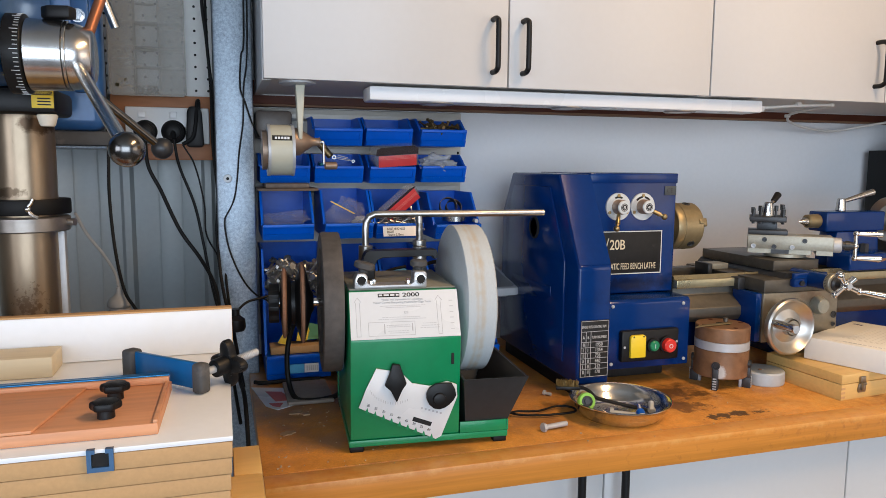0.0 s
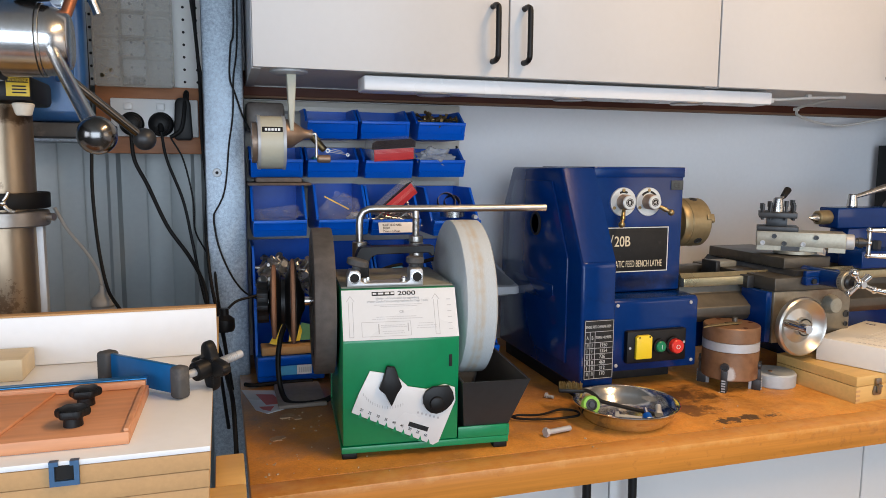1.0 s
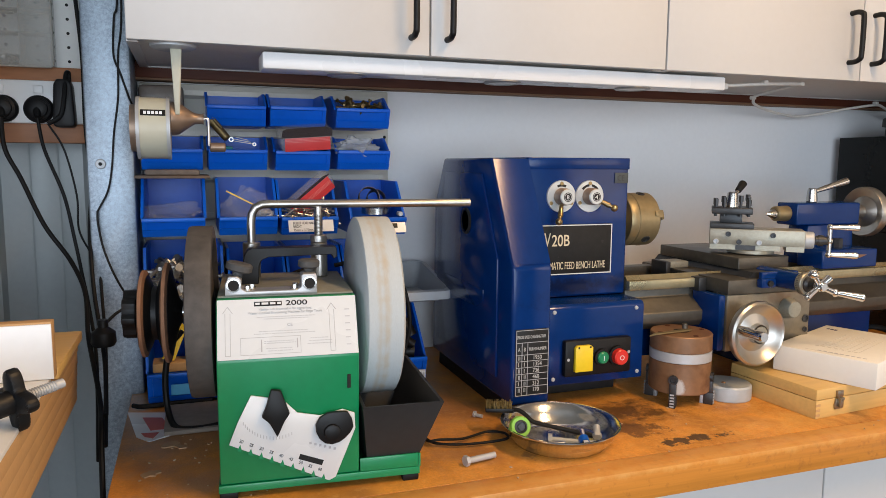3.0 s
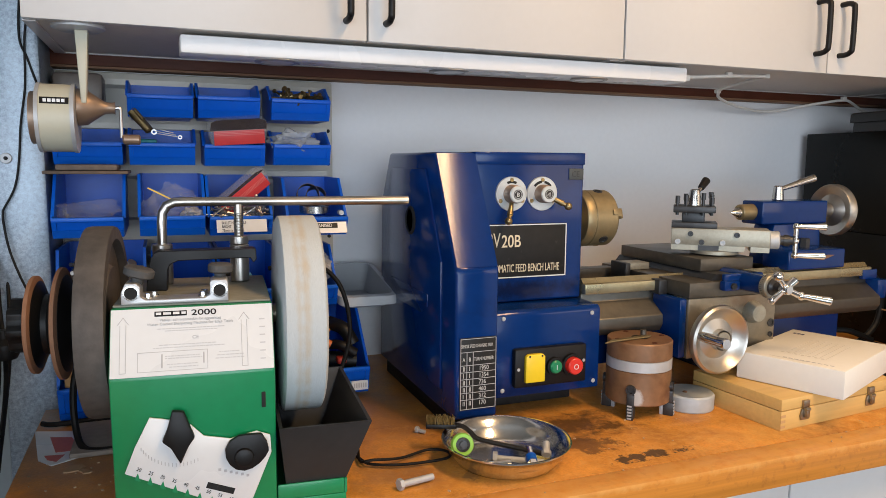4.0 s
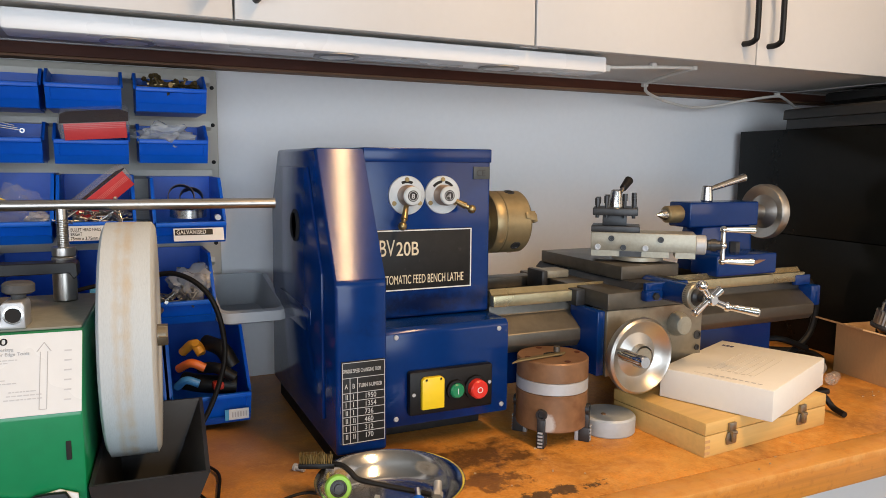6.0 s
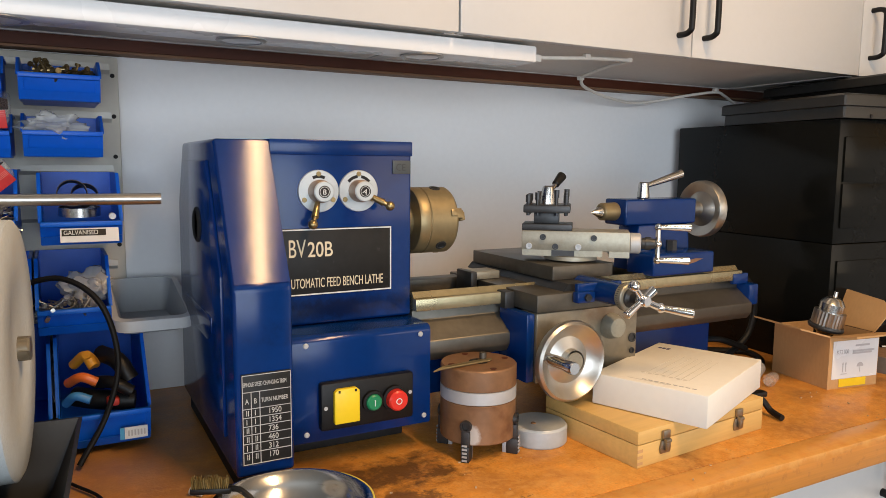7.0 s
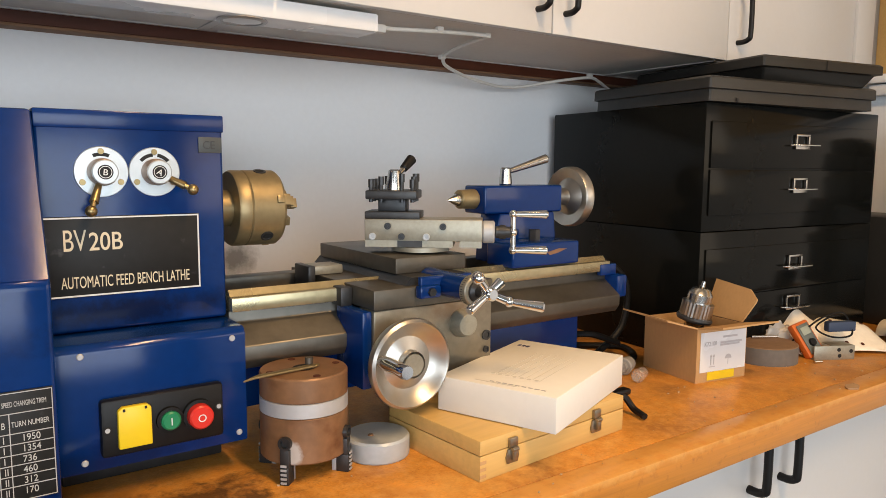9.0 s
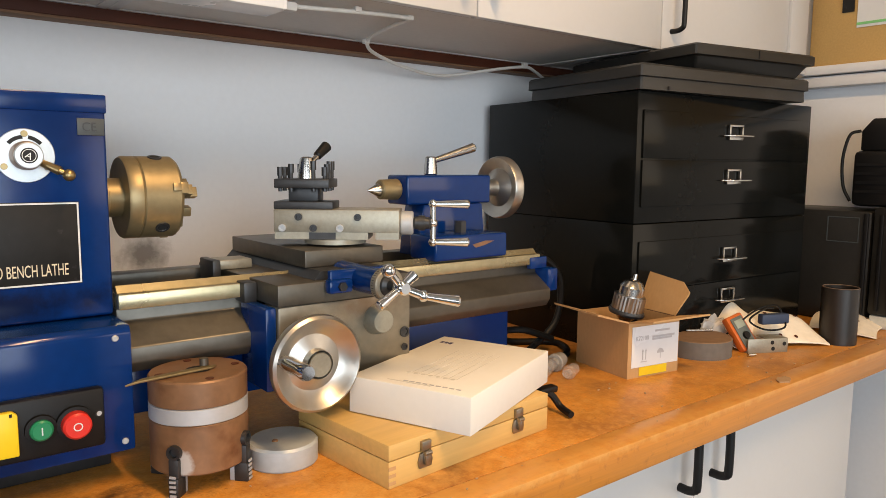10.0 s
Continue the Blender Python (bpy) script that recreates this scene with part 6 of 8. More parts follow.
bm = B(); hose(bm, [(0.470, 1.47, 1.020), (0.484, 1.45, 1.036), (0.494, 1.44, 1.022)], 0.0070, 12); hose(bm, [(0.498, 1.47, 1.018), (0.492, 1.45, 1.032), (0.486, 1.44, 1.040)], 0.0060, 12); part("yellow_grip", bm, mat("amber_grip", (0.62, 0.27, 0.02), 0.4), tl)
bm = B(); hose(bm, [(0.505, 1.48, 1.030), (0.525, 1.45, 1.024), (0.540, 1.44, 0.998)], 0.012, 12); hose(bm, [(0.470, 1.47, 0.975), (0.500, 1.45, 0.972), (0.545, 1.44, 0.968)], 0.014, 12); part("dark_handle", bm, M_BLACK, tl)
bm = B(); hose(bm, [(0.495, 1.46, 0.995), (0.515, 1.43, 1.000), (0.540, 1.425, 0.985)], 0.0085, 12); part("black_grip", bm, M_BLACK, tl)
bm = B(); hose(bm, [(0.458, 1.44, 0.975), (0.47, 1.425, 0.988), (0.488, 1.42, 0.982)], 0.0060, 12); part("blue_grip", bm, mat("light_blue_grip", (0.04, 0.20, 0.48), 0.45), tl)
bm = B(); box(bm, 0.507, 0.524, 1.42, 1.44, 0.968, 0.980, 0.004); part("red_body", bm, mat("dull_red_grip", (0.35, 0.03, 0.02), 0.5), tl)
bm = B(); hose(bm, [(0.40, 1.46, 1.135), (0.46, 1.43, 1.148), (0.505, 1.40, 1.115), (0.522, 1.39, 1.04), (0.505, 1.385, 0.97), (0.47, 1.37, 0.912)], 0.0038); single("black_hose", bm, M_RUBBER, "black cable hanging in front of the blue bins", "cable")
bm = B(); hose(bm, [(0.30, 1.46, 1.11), (0.33, 1.45, 1.128), (0.365, 1.45, 1.135)], 0.003); single("tool_wire", bm, M_RUBBER, "thin black wire in a blue bin", "cable")
bm = B(); box(bm, 0.345, 0.375, 1.48, 1.50, 1.10, 1.125, 0.004); single("light_blue_tool", bm, mat("sky_blue_plastic", (0.08, 0.34, 0.62), 0.4), "light blue plastic part in a blue bin", "part")

# ---- pencil sharpener ----
sh = thing("pencil_sharpener", "beige hand-cranked pencil sharpener hung under the cupboard", "pencil sharpener", (0.140, 1.37, 1.494))
SX = Matrix.Translation((0, 1.378, 1.372)) @ Matrix.Rotation(radians(90), 4, "Y")
CX = Matrix.Translation((0, 1.378, 1.388)) @ Matrix.Rotation(radians(90), 4, "Y")
bm = B(); turned(bm, [(0.040, 0.086), (0.0465, 0.087), (0.0465, 0.126), (0.040, 0.127)], SX, 44); shell = part("shell", bm, M_BEIGE, sh, "beige shavings drum")
for x in (0.0845, 0.1275):
    bm = B(); turned(bm, [(0.030, x - 0.003), (0.0475, x - 0.0025), (0.048, x + 0.0025), (0.030, x + 0.003)], SX, 44); part("band", bm, M_GREYMET, shell)
bm = B(); turned(bm, [(0.020, 0.072), (0.036, 0.073), (0.036, 0.0815), (0.020, 0.0815)], SX, 14); part("size_dial", bm, M_BROWNMET, sh)
bm = B(); turned(bm, [(0.026, 0.131), (0.025, 0.142), (0.015, 0.156), (0.0085, 0.166), (0.0075, 0.176), (0.009, 0.179)], CX, 32); part("cutter_cone", bm, M_BROWNMET, sh, "bronze-grey cutter housing")
bm = B(); prism(bm, [(0.1375, 1.392), (0.1335, 1.494), (0.1505, 1.494), (0.1445, 1.392)], "y", 1.352, 1.372, 0.002); part("arm", bm, M_BEIGE, sh, "cast mounting arm")
bm = B(); turned(bm, [(0.034, 0), (0.034, -0.006), (0.026, -0.0095), (0, -0.0095)], Matrix.Translation((0.138, 1.366, 1.4995)), 32); part("mount_plate", bm, M_GREYMET, sh)
bm = B(); hose(bm, [(0.178, 1.378, 1.388), (0.185, 1.378, 1.388), (0.186, 1.377, 1.378), (0.186, 1.374, 1.346)], 0.0024, 10); part("crank", bm, M_BAR, sh)
bm = B(); rod(bm, (0.187, 1.374, 1.344), (0.211, 1.374, 1.344), 0.0072, 0.0072, 20, 0.002); part("crank_grip", bm, M_BROWNMET, sh)
def drum_band(z0, z1, mt, nm):
    bm = B()
    a0, a1 = math.asin((z0 - 1.372) / 0.0469), math.asin((z1 - 1.372) / 0.0469)
    n = 6
    q = [(1.378 - 0.0469 * math.cos(a0 + (a1 - a0) * i / n), 1.372 + 0.0469 * math.sin(a0 + (a1 - a0) * i / n)) for i in range(n + 1)]
    q2 = [(1.378 - 0.0462 * math.cos(a0 + (a1 - a0) * i / n), 1.372 + 0.0462 * math.sin(a0 + (a1 - a0) * i / n)) for i in range(n, -1, -1)]
    prism(bm, q + q2, "x", 0.089, 0.124)
    return part(nm, bm, mt, shell)
drum_band(1.389, 1.398, M_INK, "maker_band")
bm = B()
for k in range(5):
    box(bm, 0.0935 + 0.0055 * k, 0.0975 + 0.0055 * k, 1.3338, 1.3348, 1.3912, 1.3955)
part("maker_mark", bm, M_LABEL, shell)
bm = B(); box(bm, 0.072, 0.150, 1.60, 1.66, 1.40, 1.46, 0.008); single("brown_pouch", bm, mat("smoky_brown_plastic", (0.12, 0.10, 0.085), 0.35, vary=0.3), "smoky brown pouch behind the pencil sharpener", "pouch")

# ---- things on the bench ----
# steel dish
M_DISH = mat("stainless_dish", (0.72, 0.71, 0.69), 0.17, 1.0, vary=0.08, rough_vary=0.05)
dish = thing("steel_dish", "round stainless steel dish holding loose hardware", "dish", (0.668, 1.092, BT), local=True)
bm = B(); turned(bm, [(0, 0), (0.060, 0), (0.070, 0.004), (0.080, 0.018), (0.086, 0.031), (0.0895, 0.032), (0.0895, 0.0335), (0.085, 0.0330), (0.0785, 0.019), (0.069, 0.0055), (0.060, 0.002), (0, 0.002)], Matrix.Identity(4), 72); part("bowl", bm, M_DISH, dish, "", 60)
brush = thing("wire_brush", "black wire brush with brass bristles lying across the dish", "brush", (0.61, 1.15, BT))
lie = Matrix.Translation((0.668, 1.092, 0)) @ Matrix.Rotation(radians(-21.9), 4, "Z")
bm = B(); hose(bm, [lie @ Vector(p) for p in ((-0.072, 0.028, 0.9450), (-0.060, 0.025, 0.9445), (-0.049, 0.020, 0.9385), (-0.040, 0.016, 0.9310), (-0.020, 0.013, 0.9265), (0.020, 0.010, 0.9190), (0.052, 0.006, 0.9135))], 0.0034, 10); part("handle", bm, M_BLACK, brush)
bm = B(); box(bm, -0.112, -0.068, 0.021, 0.035, 0.9410, 0.9480, 0.0018, m=lie); head_b = part("head", bm, M_BLACK, brush)
bm = B()
for i in range(20):
    for j in range(6):
        p = lie @ Vector((-0.110 + 0.002 * i, 0.0225 + 0.002 * j, 0.9475))
        rod(bm, p, p + Vector((rng.uniform(-0.002, 0.002), rng.uniform(-0.002, 0.002), rng.uniform(0.008, 0.012))), 0.0006, seg=4)
part("bristles", bm, mat("dull_brass_wire", (0.22, 0.15, 0.05), 0.5, 0.5, vary=0.4, scale=200), brush, "brass bristles")
gw = thing("green_wheel", "small lime green roller wheel in the dish", "wheel", (0.603, 1.107, 0.93))
wm = along((0.607, 1.103, 0.933), (0.600, 1.062, 0.946))[0]
bm = B(); turned(bm, [(0.010, -0.006), (0.0140, -0.006), (0.0155, -0.0035), (0.0155, 0.0035), (0.0140, 0.006), (0.010, 0.006)], wm, 36, False); part("tyre", bm, M_GREENTYRE, gw, "lime green tyre")
bm = B(); turned(bm, [(0, -0.006), (0.0098, -0.006), (0.0098, 0.005), (0.0075, 0.0055), (0.0070, 0.0035), (0.0048, 0.0035), (0.0045, 0.0065), (0.0, 0.0065)], wm, 28); part("bearing", bm, M_DARKST, gw)
for p, q, r, hr, mt, nm in (((0.652, 1.086, 0.914), (0.708, 1.056, 0.912), 0.0040, 0.0085, M_GREYMET, "zinc bolt"), ((0.690, 1.055, 0.915), (0.697, 1.078, 0.925), 0.004, 0.007, M_CHROME, "zinc bolt"), ((0.722, 1.075, 0.918), (0.727, 1.085, 0.926), 0.005, 0.007, M_GREYMET, "zinc bolt"), ((0.641, 1.075, 0.912), (0.665, 1.070, 0.913), 0.003, 0.006, M_CHROME, "zinc bolt")):
    b = thing("loose_bolt", "loose zinc bolt lying in the steel dish", "bolt", p, group="loose bolts")
    bm = B(); rod(bm, p, q, r, seg=12); part("shank", bm, mt, b)
    bm = B(); m_, n_ = along(p, q); rod(bm, p, Vector(p) - (Vector(q) - Vector(p)).normalized() * 0.006, hr, seg=6); part("head", bm, mt, b)
bm = B(); rod(bm, (0.690, 1.056, 0.9145), (0.693, 1.066, 0.9185), 0.0075, seg=14); single("blue_nut", bm, M_BIN, "blue plastic nut in the steel dish", "nut")
b = thing("loose_bolt", "zinc coach bolt lying on the workbench", "bolt", (0.50, 1.055, BT), group="loose bolts")
bm = B(); rod(bm, (0.506, 1.057, 0.9125), (0.551, 1.068, 0.911), 0.0044, seg=14); part("shank", bm, M_GREYMET, b)
bm = B(); rod(bm, (0.506, 1.057, 0.9128), (0.501, 1.0557, 0.9128), 0.0078, seg=6); part("head", bm, M_GREYMET, b)
b = thing("loose_screw", "short zinc screw lying beside the lathe", "screw", (0.595, 1.245, BT))
bm = B(); rod(bm, (0.588, 1.232, 0.909), (0.596, 1.222, 0.909), 0.0030, seg=10); rod(bm, (0.588, 1.232, 0.910), (0.586, 1.2345, 0.910), 0.0052, seg=12); part("shank", bm, M_GREYMET, b)
bm = B(); hose(bm, [(0.440, 1.26, 0.911), (0.475, 1.165, 0.910), (0.487, 1.135, 0.910), (0.53, 1.118, 0.910), (0.590, 1.118, 0.910), (0.598, 1.138, 0.911), (0.575, 1.152, 0.911), (0.53, 1.138, 0.911), (0.49, 1.132, 0.9165), (0.475, 1.145, 0.912), (0.485, 1.20, 0.910), (0.49, 1.26, 0.910), (0.46, 1.32, 0.910)], 0.0020); single("thin_cable", bm, M_RUBBER, "thin black cable looped on the workbench", "cable")
# four-jaw chuck standing on its jaws
ck = thing("four_jaw_chuck", "brown greasy four-jaw chuck standing on its jaws", "chuck", (0.968, 1.205, BT), local=True)
R = 0.0530
bm = B(); turned(bm, [(0.02, 0.022), (R - 0.002, 0.022), (R, 0.024), (R, 0.076), (R - 0.001, 0.077)], Matrix.Identity(4), 64); part("body", bm, M_RUST, ck, "grease-browned chuck body")
bm = B(); turned(bm, [(R - 0.001, 0.0772), (R + 0.0002, 0.078), (R + 0.0002, 0.094), (R - 0.001, 0.0948)], Matrix.Identity(4), 64); part("ring", bm, M_GREYMET, ck, "dull grey ring")
bm = B(); turned(bm, [(R - 0.001, 0.095), (R, 0.096), (R, 0.1225), (R - 0.0015, 0.1245), (0.014, 0.1245), (0.013, 0.112), (0, 0.112)], Matrix.Identity(4), 64); part("back_plate", bm, M_RUST, ck, "brown back plate")
bm = B(); turned(bm, [(0.0135, 0.1247), (0.0135, 0.1250), (0, 0.1250)], Matrix.Identity(4), 28); part("bore", bm, M_HOLE, ck)
for k in range(4):
    m = Matrix.Rotation(radians(-138 + 90 * k), 4, "Z")
    bm = B(); box(bm, R - 0.010, R + 0.006, -0.0058, 0.0058, 0.0, 0.0215, 0.001, m=m); box(bm, R - 0.006, R + 0.0045, -0.0058, 0.0058, 0.0215, 0.042, 0.001, m=m)
    jaw = part("jaw", bm, M_DARKST, ck, "black toothed jaw")
    for i in range(5):
        bm = B(); box(bm, R + 0.0062, R + 0.0075, -0.0035, 0.0035, 0.002 + 0.0085 * i * 0.6, 0.0045 + 0.0085 * i * 0.6, m=m); part("tooth", bm, M_GREYMET, jaw)
    bm = B(); box(bm, R - 0.016, R - 0.0102, -0.0045, 0.0045, 0.0, 0.0218, 0.0006, m=m); part("zinc_plate", bm, M_GREYMET, jaw)
    bm = B(); turned(bm, [(0.0082, 0), (0.0080, 0.0055), (0.0052, 0.0055), (0.0050, 0.0018), (0, 0.0018)], m @ Matrix.Translation((R - 0.001, 0, 0.049)) @ Matrix.Rotation(radians(90), 4, "Y"), 24); part("key_socket", bm, M_DARKST, ck)
    m2 = Matrix.Rotation(radians(-93 + 90 * k), 4, "Z")
    bm = B(); turned(bm, [(0.0045, 0.1247), (0.0045, 0.1253), (0, 0.1253)], m2 @ Matrix.Translation((0.042, 0, 0)), 16); part("bolt_hole", bm, M_STRIP, ck)
bm = B(); prism(bm, [(-0.075, -0.006), (-0.058, -0.002), (0.022, -0.002), (0.030, 0.003), (0.022, 0.008), (-0.052, 0.007)], "z", 0.1255, 0.1280, 0.0006, Matrix.Translation((0.968 - 0.968, 0, 0)) @ Matrix.Rotation(radians(6), 4, "Z"))
bmesh.ops.translate(bm, verts=bm.verts, vec=(0.958, 1.194, BT)); single("chuck_key_strip", bm, mat("brassy_strip", (0.28, 0.22, 0.11), 0.4, 0.7), "thin brassy metal strip lying on the chuck", "strip")
bm = B(); rod(bm, (0.975, 1.205, 1.0335), (0.975, 1.205, 1.0415), 0.005, seg=12); single("small_stud", bm, M_IRON, "small steel stud standing on the chuck", "stud")
cap = thing("round_cap", "flat round grey metal cap lying on the bench", "cap", (1.062, 1.190, BT), local=True)
bm = B(); turned(bm, [(0.040, 0), (0.0415, 0.002), (0.0415, 0.024), (0.039, 0.027), (0, 0.0275)], Matrix.Identity(4), 56); part("disc", bm, M_CAPMET, cap)
bm = B(); turned(bm, [(0.004, 0.0275), (0.003, 0.029), (0, 0.029)], Matrix.Translation((-0.012, -0.004, 0)), 14); part("stud", bm, M_RUST, cap)
# wooden case
wc = thing("wooden_case", "pale pine case with two steel latches", "case", (1.117, 1.045, BT), rz=5.0, local=True)
W, D = 0.276, 0.182
bm = B(); box(bm, 0, W, 0, D, 0.0, 0.031, 0.0012); part("base", bm, M_PINE, wc)
bm = B(); box(bm, 0, W, 0, D, 0.0318, 0.050, 0.0012); part("lid", bm, M_PINE, wc)
for x in (0.052, 0.213):
    bm = B(); prism(bm, [(x - 0.009, 0.012), (x - 0.011, 0.020), (x - 0.008, 0.030), (x + 0.008, 0.030), (x + 0.011, 0.020), (x + 0.009, 0.012)], "y", -0.003, -0.0003, 0.0008); lt = part("latch", bm, M_NICKEL, wc, "steel toggle latch")
    bm = B(); box(bm, x - 0.007, x + 0.007, -0.005, -0.0003, 0.0325, 0.044, 0.001); rod(bm, (x - 0.005, -0.006, 0.030), (x + 0.005, -0.006, 0.030), 0.003, seg=12); box(bm, x - 0.004, x + 0.004, -0.0085, -0.003, 0.016, 0.030, 0.0015); part("hasp", bm, M_NICKEL, lt)
for z in (0.004, 0.0125, 0.021):
    bm = B(); box(bm, -0.0004, 0.010, -0.0004, 0.0, z, z + 0.0042); part("finger_joint", bm, M_MDF, wc)
# white carton
wb = thing("white_carton", "flat white cardboard carton resting on the pine case", "box", (1.2035, 1.0095, 0.9560), rz=22.5, local=True)
bm = B(); box(bm, 0, 0.240, 0, 0.168, 0, 0.0455, 0.0015); part("carton", bm, M_PAPERBOX, wb)
bm = B()
for k in range(7):
    box(bm, 0.05, 0.175, 0.045 + 0.0105 * k, 0.0458 + 0.0105 * k, 0.0456, 0.0459)
    rod(bm, (0.05 + 0.0, 0.05 + 0.0105 * k, 0.0456), (0.05, 0.05 + 0.0105 * k, 0.0459), 0.003, seg=10)
box(bm, 0.012, 0.0140, 0.060, 0.120, 0.0456, 0.0459)
part("faint_drawing", bm, mat("faint_print", (0.60, 0.58, 0.52), 0.6), wb)
bm = B()
for k in range(3):
    box(bm, 0.200 + 0.001 * k, 0.210, 0.135 + 0.007 * k, 0.140 + 0.007 * k, 0.0456, 0.0459)
part("logo_mark", bm, mat("navy_print", (0.03, 0.03, 0.10), 0.5), wb)
bm = B()
for k in range(9):
    box(bm, 0.016, 0.019, 0.022 + 0.009 * k, 0.028 + 0.009 * k, 0.0456, 0.0459)
part("printed_words", bm, M_GREYINK, wb)
# spanner behind the case, clear plugs
sp = thing("black_spanner", "small black pin spanner lying behind the pine case", "spanner", (1.45, 1.10, BT))
bm = B(); hose(bm, [(1.425, 1.125, 0.935), (1.445, 1.115, 0.932), (1.452, 1.10, 0.915), (1.447, 1.075, 0.911)], 0.005, 10); box(bm, 1.425, 1.460, 1.112, 1.128, 0.932, 0.942, 0.003); part("body", bm, M_BLACK, sp)
for x, y, r, mt in ((1.555, 1.235, 0.014, M_CLEAR), (1.585, 1.205, 0.012, M_CLEAR), (1.60, 1.25, 0.016, M_GREYCABLE)):
    pl = thing("plastic_plug", "clear ribbed plastic plug lying beside the lathe", "plug", (x, y, BT), group="plastic plugs")
    bm = B(); rod(bm, (x, y, BT + r), (x + 0.03, y + 0.012, BT + r), r, r * 0.8, 18, 0.002); rod(bm, (x - 0.008, y - 0.003, BT + r), (x, y, BT + r), r * 0.6, seg=8); part("body", bm, mt, pl)
# carton with the drill chuck
cb = thing("open_carton", "small open brown carton with a white label", "box", (1.665, 1.146, BT), rz=-9.0, local=True)
w, d, h, t = 0.118, 0.130, 0.095, 0.003
for a in ((0, w, 0, t, 0, h), (0, w, d - t, d, 0, h), (0, t, t, d - t, 0, h), (w - t, w, t, d - t, 0, h), (t, w - t, t, d - t, 0, t)):
    bm = B(); box(bm, *a); part("wall" if a[5] == h else "bottom", bm, M_CARD, cb)
def flap(pts, nm="flap"):
    bm = B()
    vs = [bm.verts.new(p) for p in pts]
    f = bm.faces.new(vs)
    g_ = bmesh.ops.extrude_face_region(bm, geom=[f])
    bmesh.ops.translate(bm, verts=[v for v in g_["geom"] if isinstance(v, bmesh.types.BMVert)], vec=(0, 0, 0.003))
    bmesh.ops.recalc_face_normals(bm, faces=bm.faces)
    part(nm, bm, M_CARD, cb)
flap([(0, 0, h), (w, 0, h), (w + 0.012, -0.055, h + 0.012), (0.004, -0.050, h + 0.010)])
flap([(0, 0, h), (0, d, h), (-0.062, d - 0.01, h + 0.018), (-0.058, 0.012, h + 0.016)])
bm = B(); prism(bm, [(0.010, 0.0), (d - 0.002, 0.0), (d - 0.004, 0.062), (d - 0.016, 0.072), (0.016, 0.062), (-0.004, 0.046), (-0.004, 0.040)], "x", -0.0015, 0.0015, 0, Matrix.Translation((w - 0.001, 0, h + 0.001)) @ Matrix.Rotation(radians(24), 4, "Y")); part("flap", bm, M_CARD, cb)
bm = B(); box(bm, 0.008, w - 0.002, -0.001, -0.0002, 0.018, 0.088); lb = part("label", bm, M_LABEL, cb, "white shipping label")
bm = B(); box(bm, 0.026, 0.090, -0.0012, -0.0002, 0.003, 0.0175); part("tape", bm, M_YELLOW, cb, "yellow tape")
lettering("letters", "K72100", 0.011, pose(0.016, -0.0011, 0.064, FRONT), M_GREYINK, lb, 0.85)
bm = B()
for x0, x1, z in ((0.060, 0.094, 0.076), (0.054, 0.106, 0.066), (0.054, 0.100, 0.062)):
    box(bm, x0, x1, -0.0014, -0.0011, z, z + 0.0035)
for x in (0.032, 0.039):
    box(bm, x, x + 0.0018, -0.0014, -0.0011, 0.030, 0.046); prism(bm, [(x - 0.0015, 0.044), (x + 0.0009, 0.049), (x + 0.0033, 0.044)], "y", -0.0014, -0.0011)
box(bm, 0.029, 0.043, -0.0014, -0.0011, 0.026, 0.0275)
prism(bm, [(0.074 + 0.008 * math.cos(radians(a)), 0.038 + 0.008 * math.sin(radians(a))) for a in range(0, 181, 20)], "y", -0.0014, -0.0011); box(bm, 0.0735, 0.0745, -0.0014, -0.0011, 0.028, 0.038)
part("print", bm, M_GREYINK, lb)
dc = thing("drill_chuck", "steel keyed drill chuck standing in the open carton", "drill chuck", (1.705, 1.185, 0.965))
cm = Matrix.Translation((1.705, 1.185, 1.000)) @ Matrix.Rotation(radians(10), 4, "X") @ Matrix.Rotation(radians(6), 4, "Y")
bm = B(); turned(bm, [(0.010, -0.07), (0.012, -0.004), (0.016, 0.0), (0.020, 0.006)], cm, 28); part("shank", bm, M_STEEL, dc)
bm = B(); turned(bm, [(0.020, 0.004), (0.030, 0.006), (0.0315, 0.010), (0.030, 0.014)], cm, 40); part("gear_ring", bm, M_DARKST, dc)
bm = B()
pr = [((0.0275 if i % 2 else 0.0262) * math.cos(2 * math.pi * i / 56), (0.0275 if i % 2 else 0.0262) * math.sin(2 * math.pi * i / 56)) for i in range(56)]
prism(bm, pr, "z", 0.0142, 0.040, m=cm); part("knurled_sleeve", bm, M_BAR, dc)
bm = B(); turned(bm, [(0.0215, 0.0402), (0.0215, 0.055), (0.015, 0.064), (0.008, 0.068), (0, 0.068)], cm, 36); part("nose", bm, M_STEEL, dc)
bm = B(); turned(bm, [(0.004, 0.0682), (0.003, 0.078), (0, 0.079)], cm, 14); part("jaw", bm, M_STEEL, dc)
# disc, multimeter, bracket, leather, tube
dk = thing("wooden_disc", "round brown disc with a grey edge lying flat", "disc", (1.921, 1.176, BT), local=True)
bm = B(); turned(bm, [(0.062, 0), (0.062, 0.032), (0, 0.032)], Matrix.Identity(4), 60); part("rim", bm, mat("grey_edge", (0.13, 0.115, 0.10), 0.7, vary=0.2), dk, "grey sanded edge")
bm = B(); turned(bm, [(0.0618, 0.0322), (0.061, 0.0335), (0, 0.0335)], Matrix.Identity(4), 60); part("face", bm, mat("brown_face", (0.23, 0.14, 0.08), 0.7, vary=0.2), dk)
mm = thing("multimeter", "orange and grey multimeter leaning on a bracket", "multimeter", (2.06, 1.13, BT))
